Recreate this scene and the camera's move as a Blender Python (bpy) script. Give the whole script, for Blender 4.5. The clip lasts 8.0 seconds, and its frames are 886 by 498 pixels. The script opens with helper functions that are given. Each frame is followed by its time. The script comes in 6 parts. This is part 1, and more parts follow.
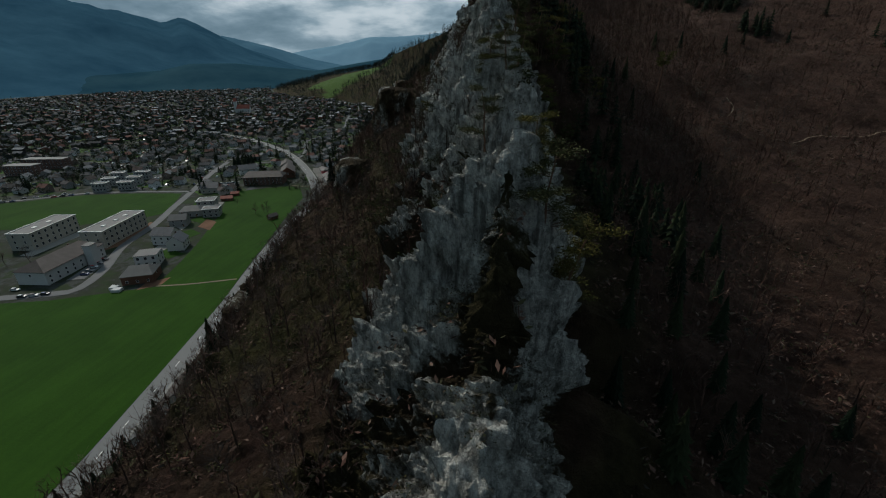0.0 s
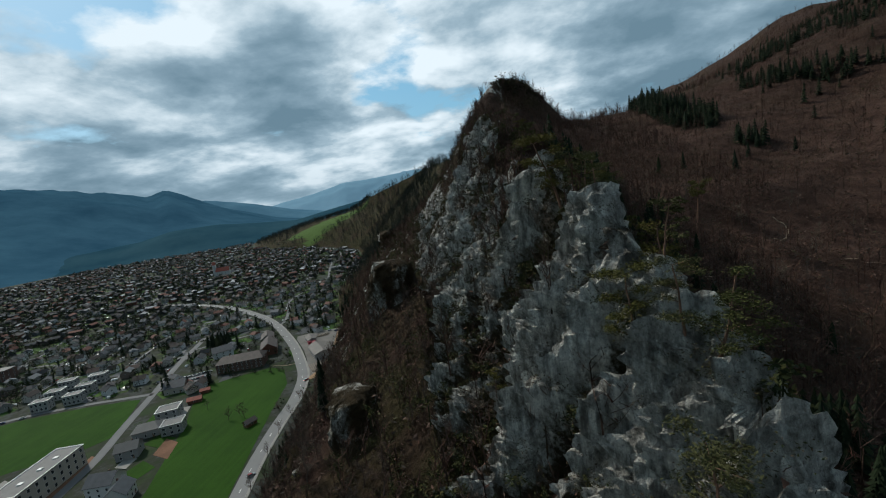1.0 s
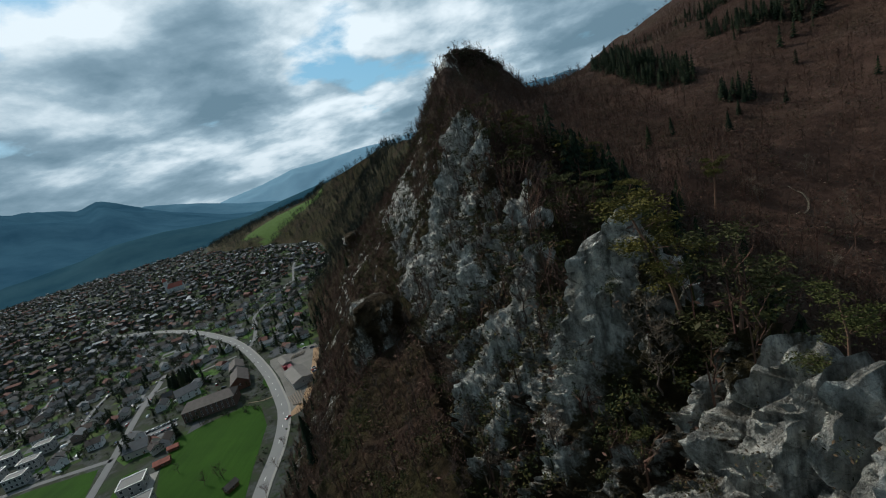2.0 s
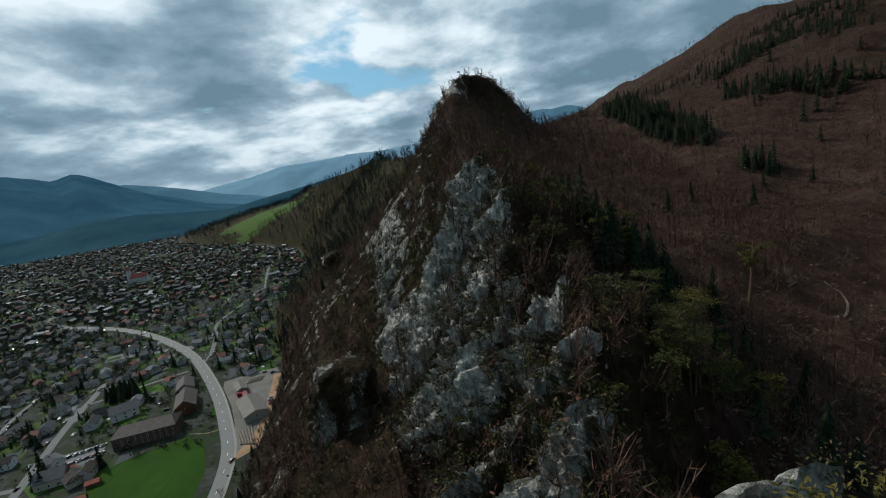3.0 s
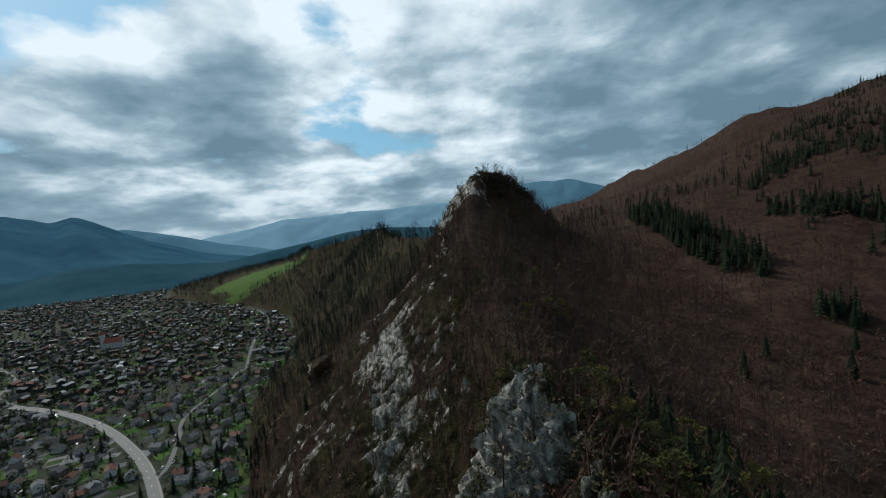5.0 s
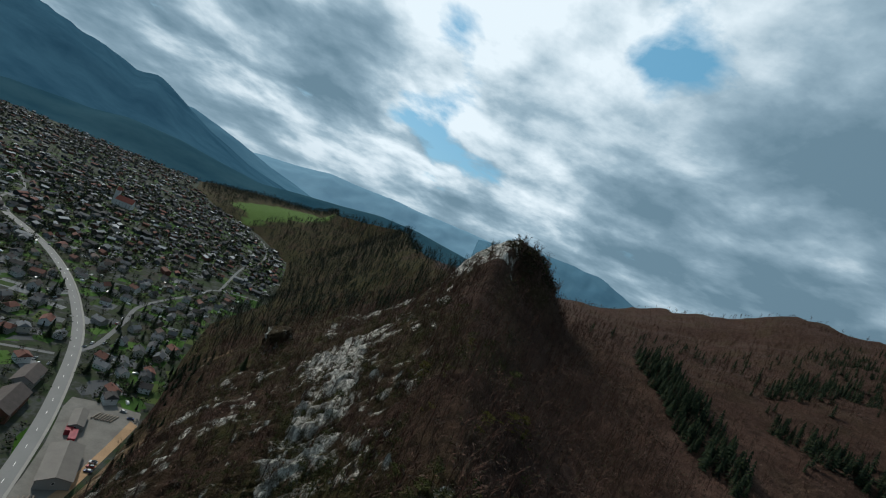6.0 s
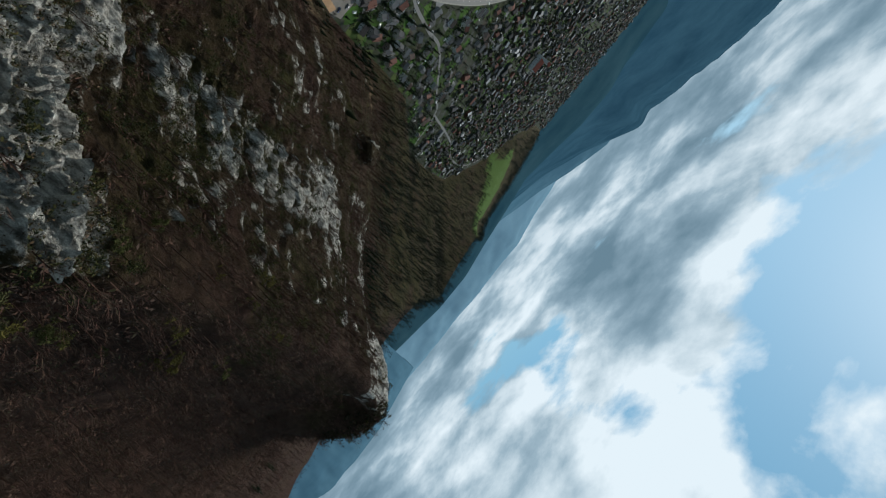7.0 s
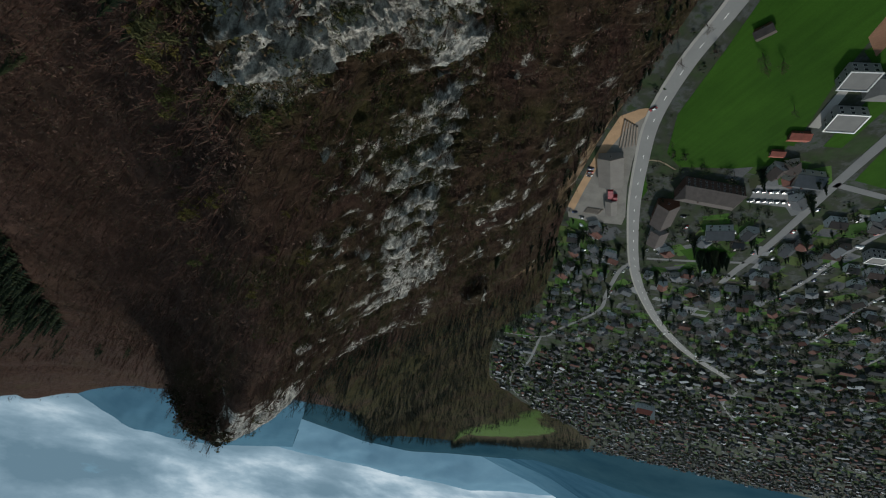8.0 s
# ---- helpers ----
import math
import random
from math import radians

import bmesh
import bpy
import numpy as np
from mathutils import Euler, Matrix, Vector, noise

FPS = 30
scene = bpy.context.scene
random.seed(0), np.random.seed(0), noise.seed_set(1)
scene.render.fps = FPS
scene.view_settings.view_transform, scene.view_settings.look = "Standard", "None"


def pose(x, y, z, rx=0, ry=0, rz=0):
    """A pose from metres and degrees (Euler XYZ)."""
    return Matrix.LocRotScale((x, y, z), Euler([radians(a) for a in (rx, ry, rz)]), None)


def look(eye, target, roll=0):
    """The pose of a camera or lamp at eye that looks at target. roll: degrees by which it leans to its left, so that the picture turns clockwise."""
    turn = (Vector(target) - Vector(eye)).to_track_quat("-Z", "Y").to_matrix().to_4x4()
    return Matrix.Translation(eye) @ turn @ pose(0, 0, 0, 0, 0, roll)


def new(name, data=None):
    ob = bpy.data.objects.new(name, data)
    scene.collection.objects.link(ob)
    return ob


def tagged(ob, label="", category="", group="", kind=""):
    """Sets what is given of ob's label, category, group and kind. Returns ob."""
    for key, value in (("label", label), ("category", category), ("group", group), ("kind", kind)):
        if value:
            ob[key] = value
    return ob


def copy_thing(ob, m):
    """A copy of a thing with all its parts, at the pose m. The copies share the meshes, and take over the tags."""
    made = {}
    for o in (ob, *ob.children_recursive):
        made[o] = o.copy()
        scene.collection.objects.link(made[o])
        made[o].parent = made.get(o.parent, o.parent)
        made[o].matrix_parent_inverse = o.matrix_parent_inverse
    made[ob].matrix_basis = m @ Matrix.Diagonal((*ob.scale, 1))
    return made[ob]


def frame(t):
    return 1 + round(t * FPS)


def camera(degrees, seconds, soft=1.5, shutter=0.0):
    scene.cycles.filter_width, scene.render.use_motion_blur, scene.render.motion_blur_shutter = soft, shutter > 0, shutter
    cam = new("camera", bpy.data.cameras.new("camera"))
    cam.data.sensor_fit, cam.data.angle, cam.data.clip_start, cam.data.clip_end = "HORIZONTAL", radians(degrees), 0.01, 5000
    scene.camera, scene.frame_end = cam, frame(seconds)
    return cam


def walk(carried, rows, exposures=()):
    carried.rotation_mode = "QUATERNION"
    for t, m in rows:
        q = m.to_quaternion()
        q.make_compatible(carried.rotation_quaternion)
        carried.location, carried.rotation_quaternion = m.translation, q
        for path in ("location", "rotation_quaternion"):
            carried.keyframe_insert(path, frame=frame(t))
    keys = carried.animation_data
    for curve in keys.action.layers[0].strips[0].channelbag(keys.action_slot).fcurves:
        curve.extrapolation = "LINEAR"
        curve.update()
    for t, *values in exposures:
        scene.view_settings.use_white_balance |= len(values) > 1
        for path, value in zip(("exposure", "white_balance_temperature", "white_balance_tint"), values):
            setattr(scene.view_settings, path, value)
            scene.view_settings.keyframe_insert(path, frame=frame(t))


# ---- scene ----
cam = camera(92.60, 8.0, 1.1)
PATH = [
    (0, (20.33, -77.27, 65.54), (12.18, -32.18, 45.54), -0.34),
    (0.1, (18.88, -73.77, 66.26), (10.71, -27.87, 48.21), -1.03),
    (0.2, (17.42, -70.28, 66.98), (9.27, -23.65, 50.87), -1.72),
    (0.3, (15.96, -66.78, 67.71), (7.88, -19.54, 53.47), -2.42),
    (0.4, (14.5, -63.28, 68.43), (6.53, -15.53, 55.94), -3.12),
    (0.5, (13.05, -59.78, 69.15), (5.25, -11.61, 58.25), -3.83),
    (0.6, (11.8, -56.64, 70.2), (4.24, -8.14, 60.67), -4.56),
    (0.7, (10.65, -53.65, 71.38), (3.38, -4.9, 62.97), -5.33),
    (0.8, (9.59, -50.81, 72.65), (2.64, -1.87, 65.1), -6.17),
    (0.9, (8.6, -48.11, 73.97), (2.01, 0.96, 67.0), -7.10),
    (1, (7.69, -45.55, 75.31), (1.46, 3.61, 68.63), -8.15),
    (1.1, (6.85, -43.12, 76.63), (0.98, 6.08, 69.94), -9.34),
    (1.2, (6.08, -40.81, 77.93), (0.56, 8.4, 70.99), -10.60),
    (1.3, (5.37, -38.6, 79.18), (0.21, 10.58, 71.81), -11.84),
    (1.4, (4.73, -36.48, 80.37), (-0.07, 12.66, 72.46), -12.98),
    (1.5, (4.16, -34.43, 81.47), (-0.28, 14.65, 72.99), -13.92),
    (1.6, (3.66, -32.44, 82.47), (-0.42, 16.57, 73.44), -14.62),
    (1.7, (3.22, -30.5, 83.39), (-0.49, 18.44, 73.85), -15.06),
    (1.8, (2.83, -28.61, 84.23), (-0.5, 20.27, 74.22), -15.27),
    (1.9, (2.5, -26.76, 85.0), (-0.47, 22.05, 74.58), -15.27),
    (2, (2.22, -24.96, 85.72), (-0.4, 23.79, 74.94), -15.09),
    (2.1, (1.98, -23.19, 86.39), (-0.3, 25.52, 75.32), -14.74),
    (2.2, (1.77, -21.45, 87.03), (-0.18, 27.22, 75.74), -14.25),
    (2.3, (1.59, -19.74, 87.65), (-0.04, 28.91, 76.22), -13.64),
    (2.4, (1.44, -18.05, 88.25), (0.1, 30.59, 76.78), -12.92),
    (2.5, (1.31, -16.38, 88.85), (0.23, 32.28, 77.43), -12.13),
    (2.6, (1.19, -14.73, 89.47), (0.36, 33.98, 78.2), -11.29),
    (2.7, (1.08, -13.08, 90.1), (0.46, 35.69, 79.1), -10.40),
    (2.8, (0.97, -11.44, 90.77), (0.53, 37.41, 80.15), -9.51),
    (2.9, (0.87, -9.81, 91.47), (0.57, 39.16, 81.36), -8.63),
    (3, (0.75, -8.16, 92.24), (0.56, 40.93, 82.77), -7.77),
    (3.1, (0.63, -6.52, 93.06), (0.49, 42.72, 84.37), -6.97),
    (3.2, (0.49, -4.87, 93.94), (0.39, 44.51, 86.06), -6.21),
    (3.3, (0.34, -3.23, 94.88), (0.27, 46.26, 87.73), -5.51),
    (3.4, (0.18, -1.6, 95.87), (0.13, 47.96, 89.26), -4.86),
    (3.5, (0.02, 0.01, 96.9), (0.01, 49.6, 90.54), -4.27),
    (3.6, (-0.15, 1.58, 97.97), (-0.09, 51.16, 91.5), -3.73),
    (3.7, (-0.34, 3.13, 99.06), (-0.19, 52.66, 92.24), -3.23),
    (3.8, (-0.53, 4.64, 100.16), (-0.29, 54.11, 92.92), -2.78),
    (3.9, (-0.75, 6.1, 101.25), (-0.43, 55.53, 93.7), -2.35),
    (4, (-0.98, 7.52, 102.32), (-0.6, 56.93, 94.72), -1.96),
    (4.1, (-1.23, 8.89, 103.36), (-0.83, 58.35, 96.1), -1.58),
    (4.2, (-1.5, 10.21, 104.36), (-1.1, 59.77, 97.76), -1.29),
    (4.3, (-1.76, 11.51, 105.34), (-1.36, 61.17, 99.57), -1.11),
    (4.4, (-2.0, 12.79, 106.31), (-1.59, 62.55, 101.41), -1.12),
    (4.5, (-2.21, 14.07, 107.26), (-1.77, 63.9, 103.16), -1.36),
    (4.6, (-2.37, 15.34, 108.2), (-1.87, 65.22, 104.7), -1.86),
    (4.7, (-2.5, 16.61, 109.13), (-1.9, 66.51, 106.06), -2.54),
    (4.8, (-2.6, 17.85, 110.05), (-1.87, 67.77, 107.24), -3.28),
    (4.9, (-2.66, 19.06, 110.96), (-1.82, 68.98, 108.29), -3.95),
    (5, (-2.71, 20.22, 111.85), (-1.75, 70.14, 109.24), -4.46),
    (5.1, (-2.74, 21.31, 112.72), (-1.7, 71.23, 110.1), -4.69),
    (5.2, (-2.75, 22.32, 113.57), (-1.66, 72.23, 110.91), -4.51),
    (5.3, (-2.77, 23.23, 114.39), (-1.68, 73.15, 111.7), -3.82),
    (5.4, (-2.79, 24.04, 115.18), (-1.76, 73.96, 112.5), -2.50),
    (5.5, (-2.81, 24.73, 115.94), (-1.92, 74.65, 113.33), -0.44),
    (5.6, (-2.85, 25.28, 116.66), (-2.18, 75.21, 114.22), 2.48),
    (5.7, (-2.91, 25.67, 117.34), (-2.57, 75.63, 115.21), 6.38),
    (5.8, (-3.0, 25.91, 117.99), (-3.11, 75.88, 116.32), 11.36),
    (5.9, (-3.12, 25.98, 118.59), (-3.82, 75.96, 117.57), 17.53),
    (6, (-3.31, 25.96, 119.2), (-4.83, 75.94, 118.87), 24.88),
    (6.1, (-3.59, 25.94, 119.85), (-6.23, 75.87, 120.12), 33.39),
    (6.2, (-3.97, 25.94, 120.51), (-7.93, 75.78, 121.25), 42.91),
    (6.3, (-4.43, 26.01, 121.15), (-9.8, 75.72, 122.15), 53.26),
    (6.4, (-4.98, 26.18, 121.73), (-11.69, 75.71, 122.73), 64.26),
    (6.5, (-5.59, 26.46, 122.2), (-13.49, 75.83, 122.89), 75.73),
    (6.6, (-6.26, 26.88, 122.56), (-15.07, 76.1, 122.59), 87.49),
    (6.7, (-6.99, 27.39, 122.82), (-16.44, 76.48, 121.93), 99.25),
    (6.8, (-7.74, 27.91, 123.01), (-17.64, 76.88, 121.04), 110.70),
    (6.9, (-8.5, 28.4, 123.17), (-18.67, 77.25, 120.07), 121.55),
    (7, (-9.26, 28.77, 123.34), (-19.58, 77.51, 119.16), 131.48),
    (7.1, (-10.0, 28.99, 123.53), (-20.38, 77.63, 118.39), 140.29),
    (7.2, (-10.7, 29.13, 123.72), (-21.06, 77.67, 117.66), 148.10),
    (7.3, (-11.32, 29.27, 123.87), (-21.57, 77.7, 116.81), 155.09),
    (7.4, (-11.85, 29.51, 123.94), (-21.89, 77.79, 115.67), 161.48),
    (7.5, (-12.25, 29.94, 123.9), (-21.98, 77.99, 114.1), 167.47),
    (7.6, (-12.51, 30.62, 123.71), (-21.81, 78.32, 111.98), 173.23),
    (7.7, (-12.66, 31.52, 123.4), (-21.42, 78.71, 109.41), 178.83),
    (7.8, (-12.71, 32.59, 122.99), (-20.87, 79.08, 106.51), 184.31),
    (7.9, (-12.71, 33.77, 122.52), (-20.2, 79.37, 103.43), 189.71),
    (8, (-12.67, 35.0, 122.02), (-19.48, 79.52, 100.29), 195.07),
]
walk(cam, [(t, look(eye, target, roll)) for t, eye, target, roll in PATH], [(0.0, -0.88, 5820, 5), (0.5, -0.6, 5820, 5), (1.0, -0.36, 5820, 5), (6.5, -0.38, 5820, 5), (8.0, -0.52, 5820, 5)])

# ---- world, sun and exposure ----
SUN_AZ, SUN_EL = radians(-54), radians(41)   # azimuth from +y, to the right positive
world = bpy.data.worlds.new("sky")
scene.world = world
world.use_nodes = True
wn, wl = world.node_tree.nodes, world.node_tree.links
wn.clear()


def wnode(kind, **settings):
    n = wn.new(kind)
    for key, value in settings.items():
        n.inputs[key].default_value = value
    return n


def wmath(op, a, b=None):
    n = wn.new("ShaderNodeMath")
    n.operation = op
    for k, v in enumerate((a, b)):
        if v is None:
            continue
        if isinstance(v, (int, float)):
            n.inputs[k].default_value = v
        else:
            wl.new(v, n.inputs[k])
    return n.outputs[0]


sky = wn.new("ShaderNodeTexSky")
sky.sky_type = "NISHITA"
sky.sun_disc = False
sky.sun_elevation, sky.sun_rotation = SUN_EL, SUN_AZ
sky.air_density, sky.dust_density = 1.2, 1.0
clear = wn.new("ShaderNodeVectorMath")
clear.operation = "SCALE"
clear.inputs["Scale"].default_value = 0.05
wl.new(sky.outputs[0], clear.inputs[0])
coord = wn.new("ShaderNodeTexCoord")
sep = wn.new("ShaderNodeSeparateXYZ")
wl.new(coord.outputs["Generated"], sep.inputs[0])
# a flat cloud deck seen in perspective
height = wmath("ADD", wmath("MAXIMUM", sep.outputs[2], 0.0), 0.25)
flat = wn.new("ShaderNodeCombineXYZ")
wl.new(wmath("DIVIDE", sep.outputs[0], height), flat.inputs[0])
wl.new(wmath("DIVIDE", sep.outputs[1], height), flat.inputs[1])
flat.inputs[2].default_value = 3.7


def wramp(source, *stops):
    n = wn.new("ShaderNodeValToRGB")
    e = n.color_ramp.elements
    while len(e) < len(stops):
        e.new(0.5)
    for el, (pos, col) in zip(e, stops):
        el.position, el.color = pos, (*col, 1)
    wl.new(source, n.inputs[0])
    return n.outputs[0]


def wnoise(scale, detail, rough, warp, offset=0.0, pull=1.0):
    """Noise on the cloud deck; pull: how far the deck is drawn towards the zenith."""
    n = wnode("ShaderNodeTexNoise", Scale=scale, Detail=detail, Roughness=rough, Distortion=warp)
    drawn = wn.new("ShaderNodeVectorMath")
    drawn.operation = "SCALE"
    drawn.inputs["Scale"].default_value = pull
    wl.new(flat.outputs[0], drawn.inputs[0])
    shift = wn.new("ShaderNodeVectorMath")
    shift.inputs[1].default_value = (offset, offset * 0.6, offset)
    wl.new(drawn.outputs[0], shift.inputs[0])
    wl.new(shift.outputs[0], n.inputs["Vector"])
    return n.outputs[0]


def region(az, el, inner, outer):
    """1 within inner degrees of a direction, 0 beyond outer."""
    n = wn.new("ShaderNodeVectorMath")
    n.operation = "DOT_PRODUCT"
    wl.new(coord.outputs["Generated"], n.inputs[0])
    a, e = radians(az), radians(el)
    n.inputs[1].default_value = (math.sin(a) * math.cos(e), math.cos(a) * math.cos(e), math.sin(e))
    fade = wn.new("ShaderNodeMapRange")
    fade.interpolation_type = "SMOOTHSTEP"
    wl.new(n.outputs["Value"], fade.inputs["Value"])
    fade.inputs["From Min"].default_value, fade.inputs["From Max"].default_value = math.cos(radians(outer)), math.cos(radians(inner))
    return fade.outputs[0]


def total(*terms):
    """The sum of weighted values."""
    out = None
    for value, weight in terms:
        term = wmath("MULTIPLY", value, weight)
        out = term if out is None else wmath("ADD", out, term)
    return out


# how thick the cloud is, here and a little nearer to the sun
def thickness(pull):
    return wmath("SUBTRACT", total((wnoise(1.05, 3, 0.45, 0.2, 1.9, pull), 0.68), (wnoise(2.7, 9, 0.55, 0.15, 7.3, pull), 0.72)), 0.20)


places = total((region(-36, 42, 0, 30), -0.27), (region(-62, 38, 0, 28), -0.18), (region(-13, 20.5, 0, 10), -0.16), (region(19, 31, 0, 10), -0.14),
               (region(-27, 15, 0, 15), 0.10), (region(6, 11, 0, 14), 0.08), (region(38, 18, 0, 28), 0.08))
here = wmath("ADD", thickness(1.0), places)
nearer = wmath("ADD", thickness(0.93), places)
cover = wramp(here, (0.29, (0, 0, 0)), (0.385, (1, 1, 1)))
side = wmath("SUBTRACT", here, nearer)                                # lit upper edges against shaded bellies
fine = wnoise(4.2, 6, 0.6, 0.2, 3.1)
shine = total((side, 2.6), (here, -1.5), (fine, 0.30), (region(4, 24, 0, 24), 0.16), (region(-36, 20, 0, 9), 0.10), (region(45, 15, 0, 27), -0.18), (region(22, 40, 0, 24), 0.12), (region(-22, 4, 0, 18), 0.08))
shine = wmath("ADD", shine, 1.06)
body = wramp(shine, (0.08, (0.20, 0.295, 0.355)), (0.34, (0.31, 0.415, 0.48)), (0.52, (0.46, 0.57, 0.63)), (0.70, (0.74, 0.82, 0.85)), (0.92, (1.08, 1.11, 1.10)))
mixed = wn.new("ShaderNodeMix")
mixed.data_type = "RGBA"
wl.new(cover, mixed.inputs["Factor"])
gap = wn.new("ShaderNodeVectorMath")
gap.operation = "ADD"
wl.new(clear.outputs[0], gap.inputs[0])
gap.inputs[1].default_value = (0.13, 0.33, 0.44)
wl.new(gap.outputs[0], mixed.inputs["A"])
wl.new(body, mixed.inputs["B"])
# brighter, hazier band low over the far valley
low = wramp(sep.outputs[2], (0.0, (1, 1, 1)), (0.13, (0, 0, 0)))
hazy = wn.new("ShaderNodeMix")
hazy.data_type = "RGBA"
wl.new(wmath("MULTIPLY", low, 0.5), hazy.inputs["Factor"])
wl.new(mixed.outputs["Result"], hazy.inputs["A"])
hazy.inputs["B"].default_value = (0.40, 0.51, 0.57, 1)
# thin cloud glows round the veiled sun
glow = wmath("ADD", wmath("MULTIPLY", region(-10, 28, 5, 105), 0.36), 0.70)
lit = wn.new("ShaderNodeVectorMath")
lit.operation = "SCALE"
wl.new(hazy.outputs["Result"], lit.inputs[0])
wl.new(glow, lit.inputs["Scale"])
back = wnode("ShaderNodeBackground", Strength=1.0)
wl.new(lit.outputs[0], back.inputs[0])
wout = wn.new("ShaderNodeOutputWorld")
wl.new(back.outputs[0], wout.inputs[0])

sun = new("sun", bpy.data.lights.new("sun", "SUN"))
sun.data.energy, sun.data.angle, sun.data.color = 4.2, radians(5), (1.0, 0.87, 0.72)
sun_dir = Vector((math.sin(SUN_AZ) * math.cos(SUN_EL), math.cos(SUN_AZ) * math.cos(SUN_EL), math.sin(SUN_EL)))
sun.matrix_world = look(sun_dir * 400, (0, 0, 0))


# ---- materials ----
def material(name, rough=0.85, metal=0.0):
    m = bpy.data.materials.new(name)
    m.use_nodes = True
    b = m.node_tree.nodes["Principled BSDF"]
    b.inputs["Roughness"].default_value, b.inputs["Metallic"].default_value = rough, metal
    b.inputs["Specular IOR Level"].default_value = 0.08 if rough >= 0.85 else 0.3
    return m, m.node_tree.nodes, m.node_tree.links, b


def ramp(nodes, links, source, *stops):
    n = nodes.new("ShaderNodeValToRGB")
    e = n.color_ramp.elements
    while len(e) < len(stops):
        e.new(0.5)
    for el, (pos, col) in zip(e, stops):
        el.position, el.color = pos, (*col, 1)
    links.new(source, n.inputs[0])
    return n.outputs[0]


def noise_tex(nodes, links, vector, scale, detail=6, rough=0.55, stretch=None):
    n = nodes.new("ShaderNodeTexNoise")
    n.inputs["Scale"].default_value, n.inputs["Detail"].default_value, n.inputs["Roughness"].default_value = scale, detail, rough
    if stretch:
        mp = nodes.new("ShaderNodeMapping")
        mp.inputs["Scale"].default_value = stretch
        links.new(vector, mp.inputs[0])
        vector = mp.outputs[0]
    links.new(vector, n.inputs["Vector"])
    return n.outputs[0]


def blend(nodes, links, factor, a, b, mode="MIX"):
    n = nodes.new("ShaderNodeMix")
    n.data_type, n.blend_type = "RGBA", mode
    for key, v in (("Factor", factor), ("A", a), ("B", b)):
        s = n.inputs[key]
        if isinstance(v, (int, float)):
            s.default_value = v
        elif isinstance(v, tuple):
            s.default_value = (*v, 1)
        else:
            links.new(v, s)
    return n.outputs["Result"]


def bump(nodes, links, b, source, strength, distance):
    n = nodes.new("ShaderNodeBump")
    n.inputs["Strength"].default_value, n.inputs["Distance"].default_value = strength, distance
    links.new(source, n.inputs["Height"])
    links.new(n.outputs[0], b.inputs["Normal"])


def plain(name, colour, rough=0.8, spread=0.25, scale=1.5, metal=0.0, vary=0.0):
    """One colour with grain at two scales, and a little different from object to object."""
    m, nodes, links, b = material(name, rough, metal)
    pos = nodes.new("ShaderNodeTexCoord").outputs["Object"]
    small = noise_tex(nodes, links, pos, scale * 6, 4)
    big = noise_tex(nodes, links, pos, scale * 0.6, 5)
    dark, light = tuple(c * (1 - spread) for c in colour), tuple(min(1, c * (1 + spread)) for c in colour)
    col = ramp(nodes, links, big, (0.3, dark), (0.7, light))
    col = blend(nodes, links, 0.3, col, ramp(nodes, links, small, (0.3, dark), (0.7, light)))
    if vary:
        info = nodes.new("ShaderNodeObjectInfo")
        col = blend(nodes, links, 1.0, col, ramp(nodes, links, info.outputs["Random"], (0, (1 - vary,) * 3), (1, (1.0, 1.0, 1.0))), "MULTIPLY")
    links.new(col, b.inputs["Base Color"])
    bump(nodes, links, b, small, 0.25, 0.05)
    return m


def palette(name, colours, rough=0.75, per="object", spec=0.12):
    """Each object (or loose piece) takes one of the colours, with grain."""
    m, nodes, links, b = material(name, rough)
    b.inputs["Specular IOR Level"].default_value = spec
    if per == "object":
        rnd = nodes.new("ShaderNodeObjectInfo").outputs["Random"]
    else:
        rnd = nodes.new("ShaderNodeNewGeometry").outputs["Random Per Island"]
    stops = [(k / len(colours), c) for k, c in enumerate(colours)]
    r = nodes.new("ShaderNodeValToRGB")
    r.color_ramp.interpolation = "CONSTANT"
    e = r.color_ramp.elements
    while len(e) < len(stops):
        e.new(0.5)
    for el, (p, c) in zip(e, stops):
        el.position, el.color = p, (*c, 1)
    links.new(rnd, r.inputs[0])
    pos = nodes.new("ShaderNodeTexCoord").outputs["Object"]
    grain = noise_tex(nodes, links, pos, 2.5, 5)
    col = blend(nodes, links, 1.0, r.outputs[0], ramp(nodes, links, grain, (0.25, (0.68, 0.68, 0.68)), (0.75, (1.15, 1.15, 1.15))), "MULTIPLY")
    links.new(col, b.inputs["Base Color"])
    bump(nodes, links, b, grain, 0.2, 0.04)
    return m


